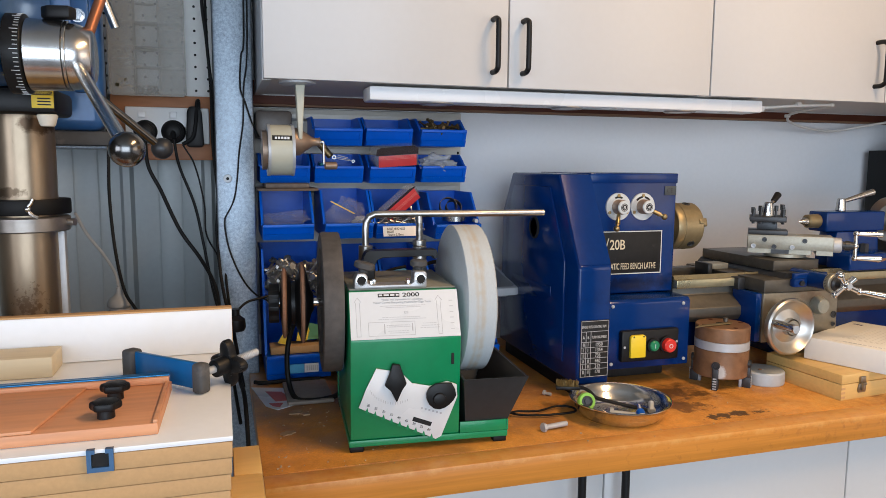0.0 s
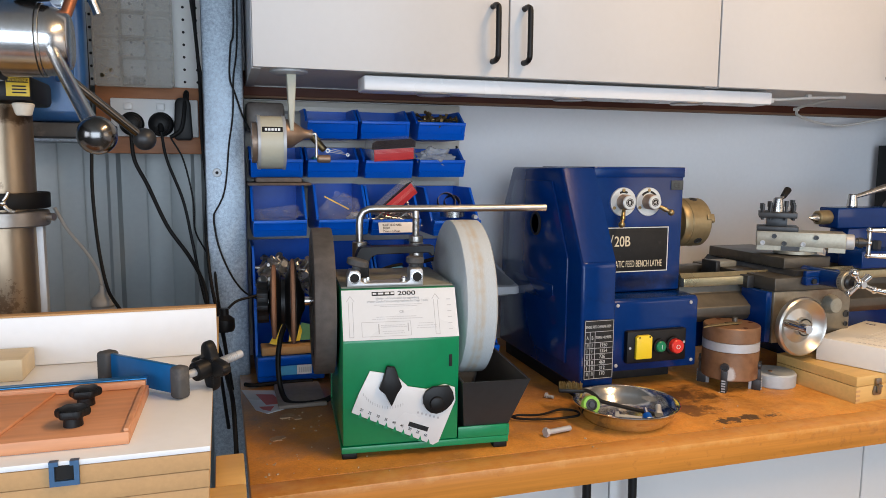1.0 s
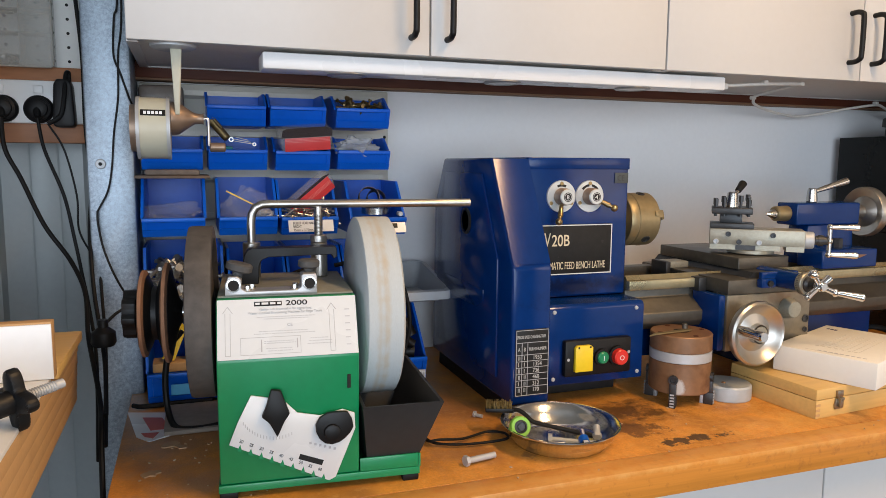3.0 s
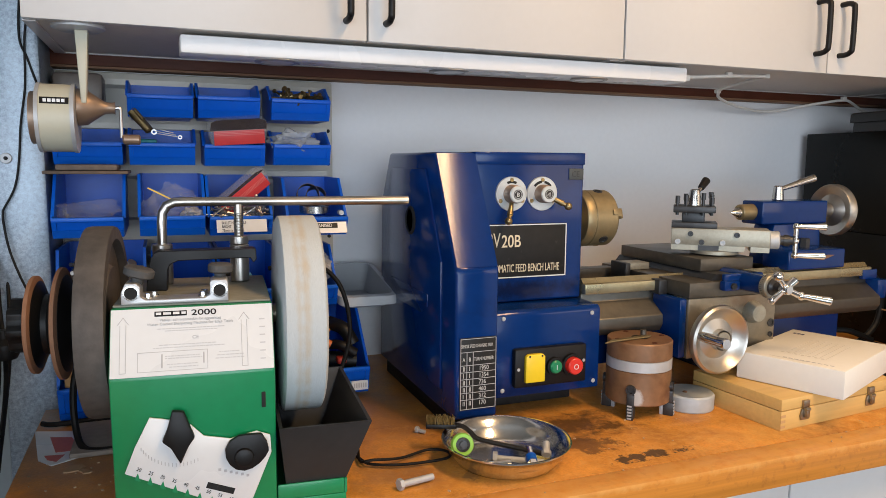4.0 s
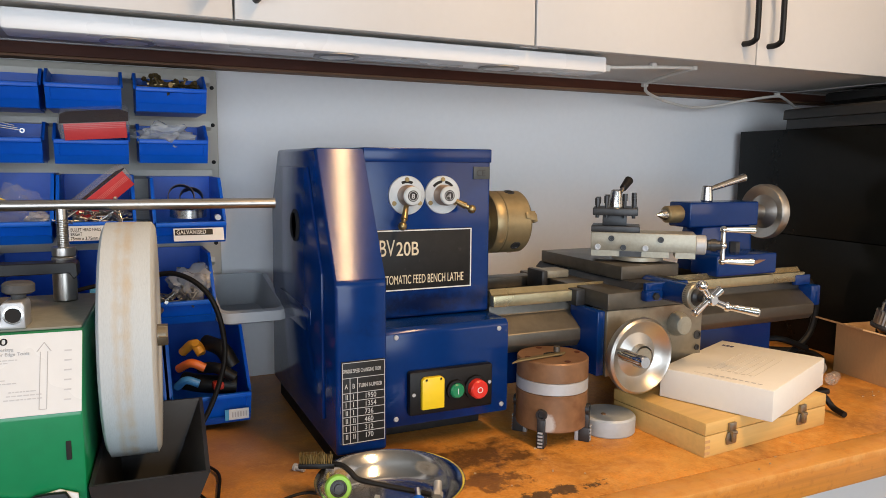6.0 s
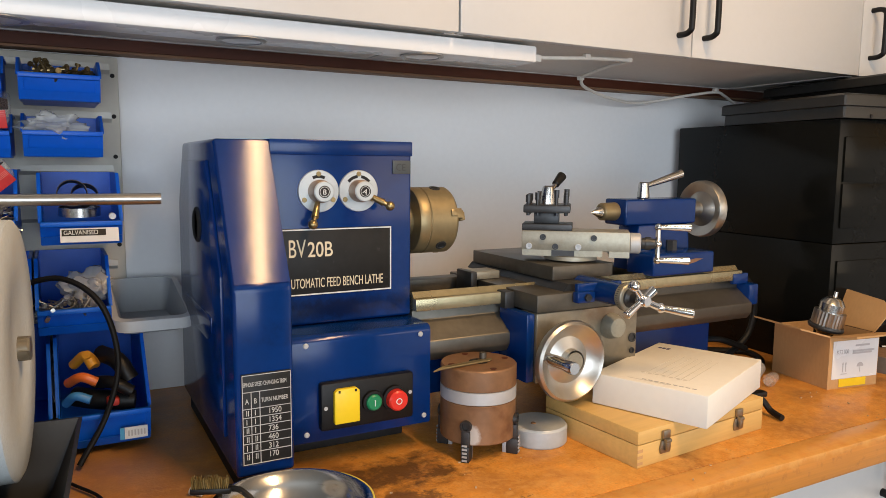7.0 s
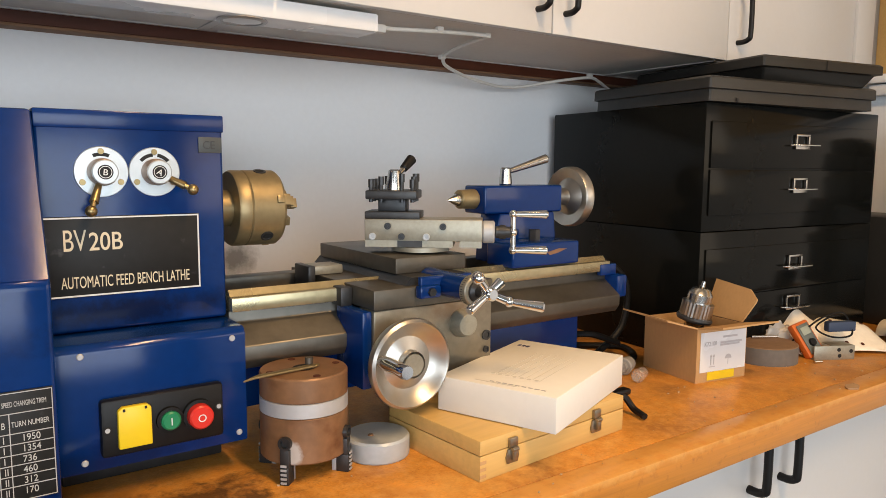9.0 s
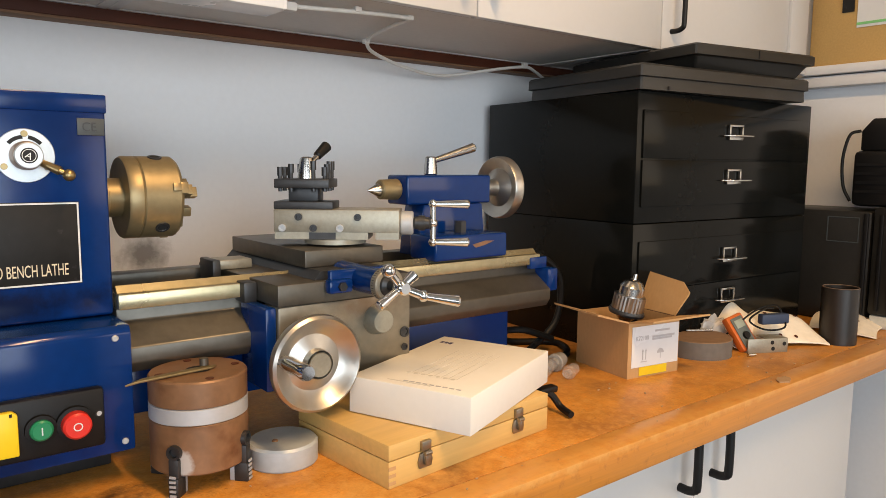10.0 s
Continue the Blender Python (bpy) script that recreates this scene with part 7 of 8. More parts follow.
tm = Matrix.Translation((2.012, 1.120, 0.909)) @ Matrix.Rotation(radians(-18), 4, "Z") @ Matrix.Rotation(radians(-30), 4, "X") @ Matrix.Rotation(radians(-16), 4, "Y")
bm = B(); box(bm, -0.0215, 0.0215, -0.008, 0.008, 0.0, 0.072, 0.004, m=tm); part("case", bm, M_ORANGE, mm, "orange rubber case")
bm = B(); box(bm, -0.0155, 0.0155, -0.0105, -0.0085, 0.006, 0.066, 0.001, m=tm); fc = part("face", bm, mat("grey_green_face", (0.12, 0.14, 0.13), 0.5), mm)
bm = B(); box(bm, -0.011, 0.011, -0.012, -0.0108, 0.044, 0.060, 0.0005, m=tm); part("screen", bm, mat("lcd_grey", (0.32, 0.36, 0.30), 0.25), fc)
bm = B(); turned(bm, [(0.008, 0.0107), (0.007, 0.015), (0, 0.015)], tm @ pose(0, 0, 0.027, 90), 20); part("knob", bm, M_BLACK, fc)
bk = thing("steel_bracket", "bright folded steel bracket on the bench", "bracket", (2.095, 1.075, BT))
bmx = Matrix.Translation((1.990, 1.112, BT)) @ Matrix.Rotation(radians(-27), 4, "Z")
bm = B(); box(bm, 0, 0.086, 0, 0.0025, 0.0, 0.028, 0.0008, m=bmx); box(bm, 0.040, 0.086, 0.0027, 0.034, 0.0255, 0.028, 0.0008, m=bmx); box(bm, 0, 0.086, 0.0027, 0.030, 0.0, 0.0025, 0.0008, m=bmx); part("plate", bm, M_COMP, bk)
for x, z in ((0.052, 0.020), (0.054, 0.008), (0.078, 0.017)):
    bm = B(); turned(bm, [(0.004, 0.0), (0.0035, 0.0005), (0, 0.0005)], bmx @ pose(x, -0.0002, z, 90), 14); part("hole", bm, M_HOLE, bk)
bm = B(); rod(bm, (1.968, 1.100, BT + 0.0035), (1.985, 1.094, BT + 0.0035), 0.0032, seg=12); single("small_pin", bm, M_STEEL, "small steel pin on the workbench", "pin")
bm = B(); rod(bm, (1.925, 1.205, BT + 0.0368), (1.972, 1.178, BT + 0.0368), 0.003, seg=10); single("small_rod", bm, M_STEEL, "thin bright rod lying on the disc", "rod")


def sheet_of_leather(name, label, c, w, d, hgt, rz, seed, holes):
    """A limp piece of cream leather with punched holes."""
    t = thing(name, label, "leather", c, rz, local=True)
    nx, ny = 26, 18
    def surf(u, v):
        x, y = (u - 0.5) * w, (v - 0.5) * d
        z = hgt * (0.85 + 0.40 * noise.noise(Vector((u * 2.3 + seed, v * 2.1, seed)))) * math.sin(math.pi * min(1, max(0, 0.08 + 0.84 * u))) * math.sin(math.pi * min(1, max(0, 0.05 + 0.7 * v)))
        return Vector((x * (1 - 0.18 * (v - 0.5) ** 2), y + 0.012 * math.sin(3 * u), max(0.001, z)))
    bm = B()
    top = [[bm.verts.new(surf(i / nx, j / ny) + Vector((0, 0, 0.003))) for j in range(ny + 1)] for i in range(nx + 1)]
    low = [[bm.verts.new(surf(i / nx, j / ny)) for j in range(ny + 1)] for i in range(nx + 1)]
    for i in range(nx):
        for j in range(ny):
            bm.faces.new((top[i][j], top[i + 1][j], top[i + 1][j + 1], top[i][j + 1]))
            bm.faces.new((low[i][j + 1], low[i + 1][j + 1], low[i + 1][j], low[i][j]))
    for i in range(nx):
        for j in (0, ny):
            bm.faces.new((low[i][j], low[i + 1][j], top[i + 1][j], top[i][j]))
    for j in range(ny):
        for i in (0, nx):
            bm.faces.new((low[i][j], low[i][j + 1], top[i][j + 1], top[i][j]))
    bmesh.ops.recalc_face_normals(bm, faces=bm.faces)
    part("hide", bm, M_LEAWHITE, t, "", 60)
    for u, v in holes:
        p = surf(u, v)
        n_ = (surf(u + 0.02, v) - p).cross(surf(u, v + 0.02) - p).normalized()
        bm = B(); turned(bm, [(0.004, 0), (0.0035, 0.0006), (0, 0.0006)], along(p + n_ * 0.0032, p + n_ * 0.01)[0], 12); part("hole", bm, M_STRIP, t)
    return t


sheet_of_leather("leather_pad", "cream leather pad with punched holes", (2.080, 1.200, BT), 0.17, 0.12, 0.088, 0, 1.7, ((0.25, 0.25), (0.45, 0.12), (0.70, 0.30)))
sheet_of_leather("leather_pad", "curled cream leather pad with punched holes", (2.150, 1.130, BT), 0.14, 0.13, 0.066, -30, 7.3, ((0.3, 0.12), (0.55, 0.10), (0.75, 0.5), (0.4, 0.7)))
sheet_of_leather("leather_pad", "flat cream leather pad", (2.40, 1.09, BT), 0.20, 0.13, 0.034, 10, 6.1, ((0.3, 0.3), (0.6, 0.25)))
bm = B(); hose(bm, [(1.98, 1.17, BT + 0.012), (2.03, 1.13, BT + 0.072), (2.075, 1.11, BT + 0.086), (2.098, 1.105, BT + 0.070), (2.075, 1.085, BT + 0.046), (2.03, 1.10, BT + 0.044), (2.005, 1.12, BT + 0.062), (2.05, 1.115, BT + 0.080), (2.085, 1.115, BT + 0.078)], 0.0018); single("test_lead", bm, M_RUBBER, "thin black test lead over the leather", "cable")
bm = B(); box(bm, 0, 0.062, -0.008, 0.008, -0.010, 0.010, 0.003, m=Matrix.Translation((2.040, 1.118, BT + 0.060)) @ Matrix.Rotation(radians(-24), 4, "Z")); single("blue_case", bm, mat("dark_blue_cloth", (0.03, 0.05, 0.10), 0.6), "small dark blue case on the leather", "case")
crumpled("plastic_bag", "clear bag of white plugs beside the multimeter", "bag", (1.998, 1.190, BT + 0.026), (0.026, 0.013, 0.030), M_BAGWHITE, 6.6, rough=0.5, rz=-25)
tb = thing("black_tube", "short upright black tube on the workbench", "tube", (2.228, 1.050, BT), local=True)
bm = B(); turned(bm, [(0.030, 0.0), (0.0350, 0.0), (0.0350, 0.114), (0.033, 0.1145), (0.0318, 0.113), (0.0318, 0.0)], Matrix.Identity(4), 44); part("pipe", bm, mat("dark_brown_pipe", (0.016, 0.013, 0.011), 0.4, vary=0.25), tb)
bm = B(); turned(bm, [(0.0348, 0.1147), (0.0340, 0.1155), (0.0325, 0.1155), (0.0319, 0.1147)], Matrix.Identity(4), 44, False); part("cut_edge", bm, mat("pale_cut_edge", (0.16, 0.11, 0.08), 0.5), tb, "paler cut rim")
# drawer cabinet in two stacked units
KX0, KX1, KY0, KY1 = 1.777, 2.342, 1.229, 1.664
def drawer_unit(z0, z1, drawers, handles):
    u = thing("drawer_cabinet", "black steel drawer cabinet with bright label handles", "drawer cabinet", (KX0, KY0, z0), rz=-4.5, group="drawer cabinets")
    bm = B(); box(bm, KX0, KX1, KY0, KY1, z0, z1, 0.002); part("shell", bm, M_CABBLACK, u)
    for (a, b), hz in zip(drawers, handles):
        bm = B(); box(bm, KX0 + 0.014, KX1 - 0.014, KY0 - 0.004, KY0 - 0.0004, a, b, 0.0012); dr = part("drawer", bm, M_CABBLACK, u)
        x = 2.060
        bm = B()
        for q in ((x - 0.023, x + 0.023, hz + 0.012, hz + 0.016), (x - 0.023, x + 0.023, hz - 0.014, hz - 0.006), (x - 0.023, x - 0.018, hz - 0.006, hz + 0.012), (x + 0.018, x + 0.023, hz - 0.006, hz + 0.012)):
            box(bm, q[0], q[1], KY0 - 0.0095, KY0 - 0.0062, q[2], q[3], 0.0006)
        fr = part("label_holder", bm, M_STEEL, dr, "bright label holder")
        bm = B(); prism(bm, [(x - 0.043, KY0 - 0.010), (x - 0.030, KY0 - 0.028), (x + 0.030, KY0 - 0.028), (x + 0.043, KY0 - 0.010)], "z", hz - 0.0075, hz - 0.0050, 0.0005); part("pull", bm, M_STEEL, dr, "bright pull handle")
    return u
drawer_unit(BT, 1.1545, [(0.936, 1.028), (1.031, 1.122)], [0.999, 1.083])
drawer_unit(1.1555, 1.3955, [(1.186, 1.272), (1.275, 1.362)], [1.240, 1.328])
def tray(name, label, x0, x1, y0, y1, z0, z1, rings_at, mt, rz):
    """A moulded tray: rings_at gives its inset and height, as a share, from the foot up."""
    t = thing(name, label, "tray", (x0, y0, z0), rz)
    bm = B()
    rings, c = [], 0.007
    for off, k in rings_at:
        z = z0 + (z1 - z0) * k
        a, b, e, f = x0 + off, x1 - off, y0 + off, y1 - off
        ring = []
        for cx, cy, a0 in ((b - c, f - c, 0), (a + c, f - c, 90), (a + c, e + c, 180), (b - c, e + c, 270)):
            ring += [bm.verts.new((cx + c * math.cos(radians(a0 + 30 * i)), cy + c * math.sin(radians(a0 + 30 * i)), z)) for i in range(4)]
        rings.append(ring)
    n = len(rings[0])
    bm.faces.new(rings[0][::-1]); bm.faces.new(rings[-1])
    for p, q in zip(rings, rings[1:]):
        for i in range(n):
            bm.faces.new((p[i], p[(i + 1) % n], q[(i + 1) % n], q[i]))
    bmesh.ops.recalc_face_normals(bm, faces=bm.faces)
    part("moulding", bm, mt, t, "", 20)
    return t
grey_tray = tray("storage_tray", "dusty dark grey plastic tray upside down on the drawer cabinet", 1.764, 2.249, 1.214, 1.545, 1.3965, 1.4425, ((0.005, 0.0), (0.006, 0.46), (0.0, 0.50), (0.0005, 0.90), (0.003, 0.97), (0.008, 1.0)), M_TRAYGREY, -8)
bm = B(); box(bm, 1.835, 1.840, 1.2165, 1.2188, 1.3975, 1.4045, 0.0006); part("notch", bm, M_HOLE, grey_tray)
black_tray = tray("storage_tray", "black plastic tray lying on the dusty grey tray", 1.893, 2.230, 1.192, 1.56, 1.4430, 1.4875, ((0.024, 0.0), (0.012, 0.45), (0.010, 0.50), (0.0, 0.54), (0.0, 0.92), (0.004, 1.0)), M_CASEBLACK, -11)
bm = B(); box(bm, 2.060, 2.062, 1.1905, 1.1925, 1.4675, 1.4845); part("seam", bm, M_HOLE, black_tray)
# black cases and charger at the end wall
cs = thing("black_case", "black hard case standing at the end of the bench", "case", (2.53, 1.25, BT))
bm = B(); box(bm, 2.435, 2.610, 1.08, 1.45, BT, 1.165, 0.008); part("shell", bm, M_CASEBLACK, cs)
bm = B()
for q in ((1.105, 1.175, 1.148, 1.150), (1.105, 1.175, 1.092, 1.094), (1.105, 1.107, 1.094, 1.148), (1.173, 1.175, 1.094, 1.148)):
    box(bm, 2.4335, 2.4348, *q)
part("badge_outline", bm, M_DULL, cs, "thin grey badge outline")
bm = B(); box(bm, 2.428, 2.4348, 1.085, 1.095, BT + 0.01, 1.16, 0.002); part("edge_rib", bm, M_BLACK, cs)
cs2 = thing("black_case", "black ribbed tool case at the end of the bench", "case", (2.53, 0.99, BT))
bm = B(); box(bm, 2.425, 2.610, 0.985, 1.0745, BT + 0.03, 1.175, 0.008); part("shell", bm, M_CASEBLACK, cs2)
for y in (1.005, 1.03, 1.055):
    bm = B(); box(bm, 2.420, 2.4248, y - 0.004, y + 0.004, BT + 0.04, 1.16, 0.0015); part("rib", bm, M_BLACK, cs2)
bm = B(); box(bm, 2.43, 2.60, 0.985, 1.07, BT, BT + 0.029, 0.003); single("folded_papers", bm, mat("pale_papers", (0.55, 0.55, 0.50), 0.7, vary=0.15), "stack of pale papers under the black case", "papers")
ch = thing("battery_charger", "black battery charger standing on the black case", "charger", (2.52, 1.10, 1.176))
bm = B(); box(bm, 2.445, 2.600, 1.02, 1.135, 1.1755, 1.300, 0.012); part("body", bm, M_BLACK, ch)
bm = B(); prism(bm, [(1.03, 1.3005), (1.03, 1.358), (1.045, 1.372), (1.105, 1.372), (1.128, 1.345), (1.128, 1.3005)], "x", 2.465, 2.585, 0.004); part("battery", bm, M_BLACK, ch)
for k in range(4):
    bm = B(); box(bm, 2.4425, 2.4448, 1.03, 1.125, 1.205 + 0.02 * k, 1.212 + 0.02 * k); part("rib", bm, M_BLACK, ch)
bm = B(); hose(bm, [(2.47, 1.13, 1.345), (2.46, 1.150, 1.335), (2.455, 1.160, 1.28), (2.455, 1.155, 1.22), (2.46, 1.14, 1.185)], 0.0035); part("cord", bm, M_RUBBER, ch)

# ---- drill-press corner ----
dp = thing("drill_press", "blue drill press with a tarnished steel column", "drill press", (-0.305, 1.322, 0.0))
bm = B(); rod(bm, (-0.305, 1.322, 0.02), (-0.305, 1.322, 1.50), 0.0465, seg=48); part("column", bm, M_COLUMN, dp, "brown-tarnished steel column")
bm = B(); turned(bm, [(0.047, 1.264), (0.064, 1.264), (0.065, 1.266), (0.065, 1.286), (0.064, 1.288), (0.047, 1.288)], Matrix.Translation((-0.305, 1.322, 0)), 48); part("rubber_band", bm, M_RUBBER, dp, "black strap round the column")
bm = B(); hose(bm, [(-0.290, 1.2545, 1.2765), (-0.284, 1.2535, 1.283), (-0.280, 1.253, 1.291)], 0.0028, 8); hose(bm, [(-0.288, 1.2545, 1.272), (-0.282, 1.2535, 1.265), (-0.274, 1.254, 1.261)], 0.0032, 8); ball(bm, (-0.289, 1.255, 1.2745), 0.0055); part("wing_nut", bm, M_STEEL, dp)
bm = B(); turned(bm, [(0.047, 1.236), (0.061, 1.236), (0.063, 1.238), (0.063, 1.258), (0.061, 1.260), (0.047, 1.260)], Matrix.Translation((-0.305, 1.322, 0)), 48); rod(bm, (-0.243, 1.31, 1.25), (-0.232, 1.305, 1.25), 0.006, seg=14); part("collar", bm, mat("dull_collar_steel", (0.30, 0.27, 0.24), 0.38, 0.8, vary=0.2, scale=20), dp, "dull steel collar")
bm = B(); box(bm, -0.262, -0.250, 1.312, 1.330, 0.60, 1.236, 0.002); part("rack", bm, M_GREYMET, dp)
bm = B(); box(bm, -0.55, -0.272, 1.02, 1.43, 1.46, 1.85, 0.02, 4); part("head", bm, M_DRILLBLUE, dp)
bm = B(); box(bm, -0.42, -0.236, 1.23, 1.36, 1.421, 1.459, 0.008); part("depth_bracket", bm, M_BLACK, dp)
bm = B(); box(bm, -0.269, -0.239, 1.2275, 1.2296, 1.4285, 1.4545, 0.0005); wl = part("warning_label", bm, M_YELLOW, dp, "yellow and black warning label")
bm = B(); box(bm, -0.268, -0.240, 1.2266, 1.2274, 1.4475, 1.4535); part("black_band", bm, M_INK, wl)
lettering("letters", "WARNING", 0.0065, pose(-0.2665, 1.2264, 1.4487, FRONT), M_YELLOW, wl, 0.85)
bm = B()
for k in range(3):
    box(bm, -0.261, -0.243, 1.2268, 1.2274, 1.4325 + 0.0045 * k, 1.4345 + 0.0045 * k)
part("print", bm, M_INK, wl)
bm = B(); rod(bm, (-0.252, 1.245, 1.420), (-0.252, 1.245, 1.402), 0.015, 0.011, 20, 0.002); part("bracket_knob", bm, M_LEAWHITE, dp)
M_SATINHUB = mat("satin_hub_steel", (0.66, 0.65, 0.64), 0.24, 1.0, vary=0.10, scale=9, stretch=(8, 1, 1), rough_vary=0.07)
hx = Matrix.Translation((-0.165, 1.132, 1.494)) @ Matrix.Rotation(radians(-90), 4, "Y")
bm = B(); turned(bm, [(0, 0.0), (0.033, 0.0), (0.036, 0.002), (0.0455, 0.022), (0.0455, 0.030)], hx, 52); part("hub_cap", bm, M_SATINHUB, dp, "satin feed hub")
bm = B(); turned(bm, [(0.0468, 0.0302), (0.0475, 0.031), (0.0475, 0.034), (0.0468, 0.0345)], hx, 52); part("hub_ring", bm, M_STEEL, dp)
bm = B(); turned(bm, [(0.0455, 0.0347), (0.0475, 0.036), (0.0485, 0.080), (0.047, 0.082)], hx, 52); part("hub", bm, M_SATINHUB, dp, "satin feed hub")
bm = B(); turned(bm, [(0.046, 0.0822), (0.0535, 0.083), (0.0535, 0.104), (0.046, 0.106)], hx, 52); sc = part("depth_scale", bm, M_INK, dp, "black depth scale ring")
bm = B()
for k in range(60):
    a = radians(6 * k)
    l = 0.010 if k % 5 == 0 else 0.006
    box(bm, 0.0534, 0.0539, -0.0004, 0.0004, 0.0840, 0.0840 + l, m=hx @ Matrix.Rotation(a, 4, "Z"))
part("scale_marks", bm, M_LABEL, sc)
bm = B(); prism(bm, [(-0.010, -0.030), (0.010, -0.030), (0.014, 0.0), (0.020, 0.012), (0.006, 0.016), (-0.006, 0.012), (-0.014, 0.0)], "z", 0.0, 0.016, 0.003, Matrix.Translation((-0.214, 1.118, 1.541)) @ Matrix.Rotation(radians(70), 4, "Z")); part("depth_lock", bm, M_BLACK, dp, "black depth lock knob")
root = Vector((-0.182, 1.10, 1.478))
for tip, br, mt in (((-0.093, 0.816, 1.362), 0.0185, M_DARKBALL), ((-0.087, 1.21, 1.37), 0.0165, M_DARKST)):
    tip = Vector(tip)
    start = Vector((-0.180, 1.093, 1.474)) if br > 0.017 else Vector((-0.176, 1.145, 1.450))
    bm = B(); rod(bm, start, tip, 0.0078 if br > 0.017 else 0.006, 0.0078 if br > 0.017 else 0.0066, 20, 0.001); lv = part("feed_lever", bm, M_STEEL if br > 0.017 else M_DARKBALL, dp, "steel feed lever")
    bm = B(); ball(bm, tip, br, seg=28); part("ball_knob", bm, mt, lv, "dark polished ball knob")
bm = B(); rod(bm, (-0.176, 1.150, 1.525), (-0.135, 1.19, 1.66), 0.0075, seg=18); part("feed_lever", bm, M_COPPER, dp, "copper-brown feed lever")
# belt-guard side plate behind the hub
mg = thing("motor_mount", "blue painted motor plate behind the drill press", "motor mount", (-0.24, 1.43, 1.40))
bm = B(); box(bm, -0.48, -0.200, 1.44, 1.50, 1.405, 1.95, 0.018, 3); part("plate", bm, M_DRILLBLUE, mg)
bm = B(); box(bm, -0.245, -0.215, 1.428, 1.4395, 1.47, 1.66, 0.005); part("flange", bm, M_DRILLBLUE, mg)
bm = B(); rod(bm, (-0.232, 1.428, 1.602), (-0.232, 1.414, 1.602), 0.009, seg=6); rod(bm, (-0.232, 1.4275, 1.602), (-0.232, 1.424, 1.602), 0.012, seg=18); part("bolt", bm, M_CHROME, mg)
bm = B(); rod(bm, (-0.205, 1.42, 1.68), (-0.172, 1.43, 1.585), 0.008, seg=18); part("drain_pipe", bm, M_STEEL, mg)
bm = B(); box(bm, -0.60, -0.165, 1.455, 1.55, 1.378, 1.404, 0.004); part("bracket", bm, M_DGREY, mg, "mottled dark bracket")
# jig table with white laminate top
jt = thing("jig_table", "white laminate drill table with layered board edge", "drill table", (-0.35, 0.95, 0.98))
TZ = 1.085
bm = B(); box(bm, -0.80, 0.0035, 0.703, 1.036, TZ - 0.005, TZ, 0.0006); part("top", bm, M_WHITETOP, jt, "white laminate top")
for k, z in enumerate((TZ - 0.0055, TZ - 0.0225, TZ - 0.0395, TZ - 0.0565, TZ - 0.0735)):
    bm = B(); box(bm, -0.80, 0.0030 - 0.001 * k, 0.7035 + 0.001 * k, 1.24, z - 0.0165, z, 0.001); part("board", bm, M_MDF, jt, "brown board layer")
bm = B(); box(bm, -0.80, 0.0095, 1.0475, 1.238, TZ - 0.0054, TZ + 0.0065, 0.001); part("back_board", bm, M_PINE, jt, "pale timber strip behind the fence")
bm = B(); box(bm, -0.7, -0.02, 0.82, 1.20, 0.96, TZ - 0.0905, 0.003); part("sub_base", bm, M_MDF, jt)
bm = B(); prism(bm, [(-0.126, 1.064), (-0.103, 1.064), (-0.103, 1.0856), (-0.110, 1.0856), (-0.110, 1.0815), (-0.107, 1.0815), (-0.107, 1.0685), (-0.122, 1.0685), (-0.122, 1.0815), (-0.119, 1.0815), (-0.119, 1.0856), (-0.126, 1.0856)], "y", 0.7000, 0.7055); track = part("slot_track", bm, mat("dull_blue_aluminium", (0.06, 0.13, 0.24), 0.4, 0.5, vary=0.15), jt, "blue aluminium slot track")
bm = B(); box(bm, -0.1218, -0.1072, 0.7022, 0.7032, 1.0688, 1.0813); part("slot", bm, M_HOLE, track)
fn = thing("fence", "white laminate fence board on the drill table", "fence", (-0.4, 1.03, TZ))
bm = B(); box(bm, -0.80, 0.0085, 1.030, 1.046, TZ, 1.1485, 0.0008); part("board", bm, M_MDF, fn)
bm = B(); box(bm, -0.80, 0.0083, 1.0268, 1.0298, TZ + 0.0005, 1.1465, 0.0006); part("facing", bm, M_WHITETOP, fn, "white laminate facing")
bm = B(); box(bm, -0.12, 0.036, 0.712, 0.8195, 0.0, 0.9943, 0.003); box(bm, 0.004, 0.036, 0.8195, 0.905, 0.90, 0.9943, 0.002); single("timber_stand", bm, M_PINE, "pale timber stand beside the bench", "stand")
bm = B(); box(bm, -0.70, -0.205, 0.962, 1.020, TZ, TZ + 0.026, 0.002); single("pine_block", bm, mat("weathered_pine", (0.60, 0.50, 0.33), 0.6, vary=0.10, scale=14, stretch=(0.15, 1.4, 2)), "offcut of pale pine lying on the drill table", "timber")
# sled with two knobs
sl = thing("drilling_jig", "orange cedar jig with blue track and black knobs", "jig", (-0.2, 0.8, TZ))
bm = B(); prism(bm, [(-0.36, 0.726), (-0.066, 0.726), (-0.062, 0.868), (-0.36, 0.868)], "z", TZ + 0.0005, TZ + 0.012, 0.001); jb = part("base", bm, M_CEDAR, sl, "orange cedar base board")
bm = B(); box(bm, -0.36, -0.064, 0.856, 0.868, TZ + 0.0122, TZ + 0.020, 0.001); prism(bm, [(-0.36, 0.7265), (-0.176, 0.7265), (-0.150, 0.8555), (-0.36, 0.8555)], "z", TZ + 0.0122, TZ + 0.0155, 0.0008); prism(bm, [(-0.0705, 0.7265), (-0.0662, 0.7265), (-0.0640, 0.8555), (-0.0683, 0.8555)], "z", TZ + 0.0122, TZ + 0.0155, 0.0006); part("rail", bm, M_CEDAR, sl, "raised cedar rim round a routed recess")
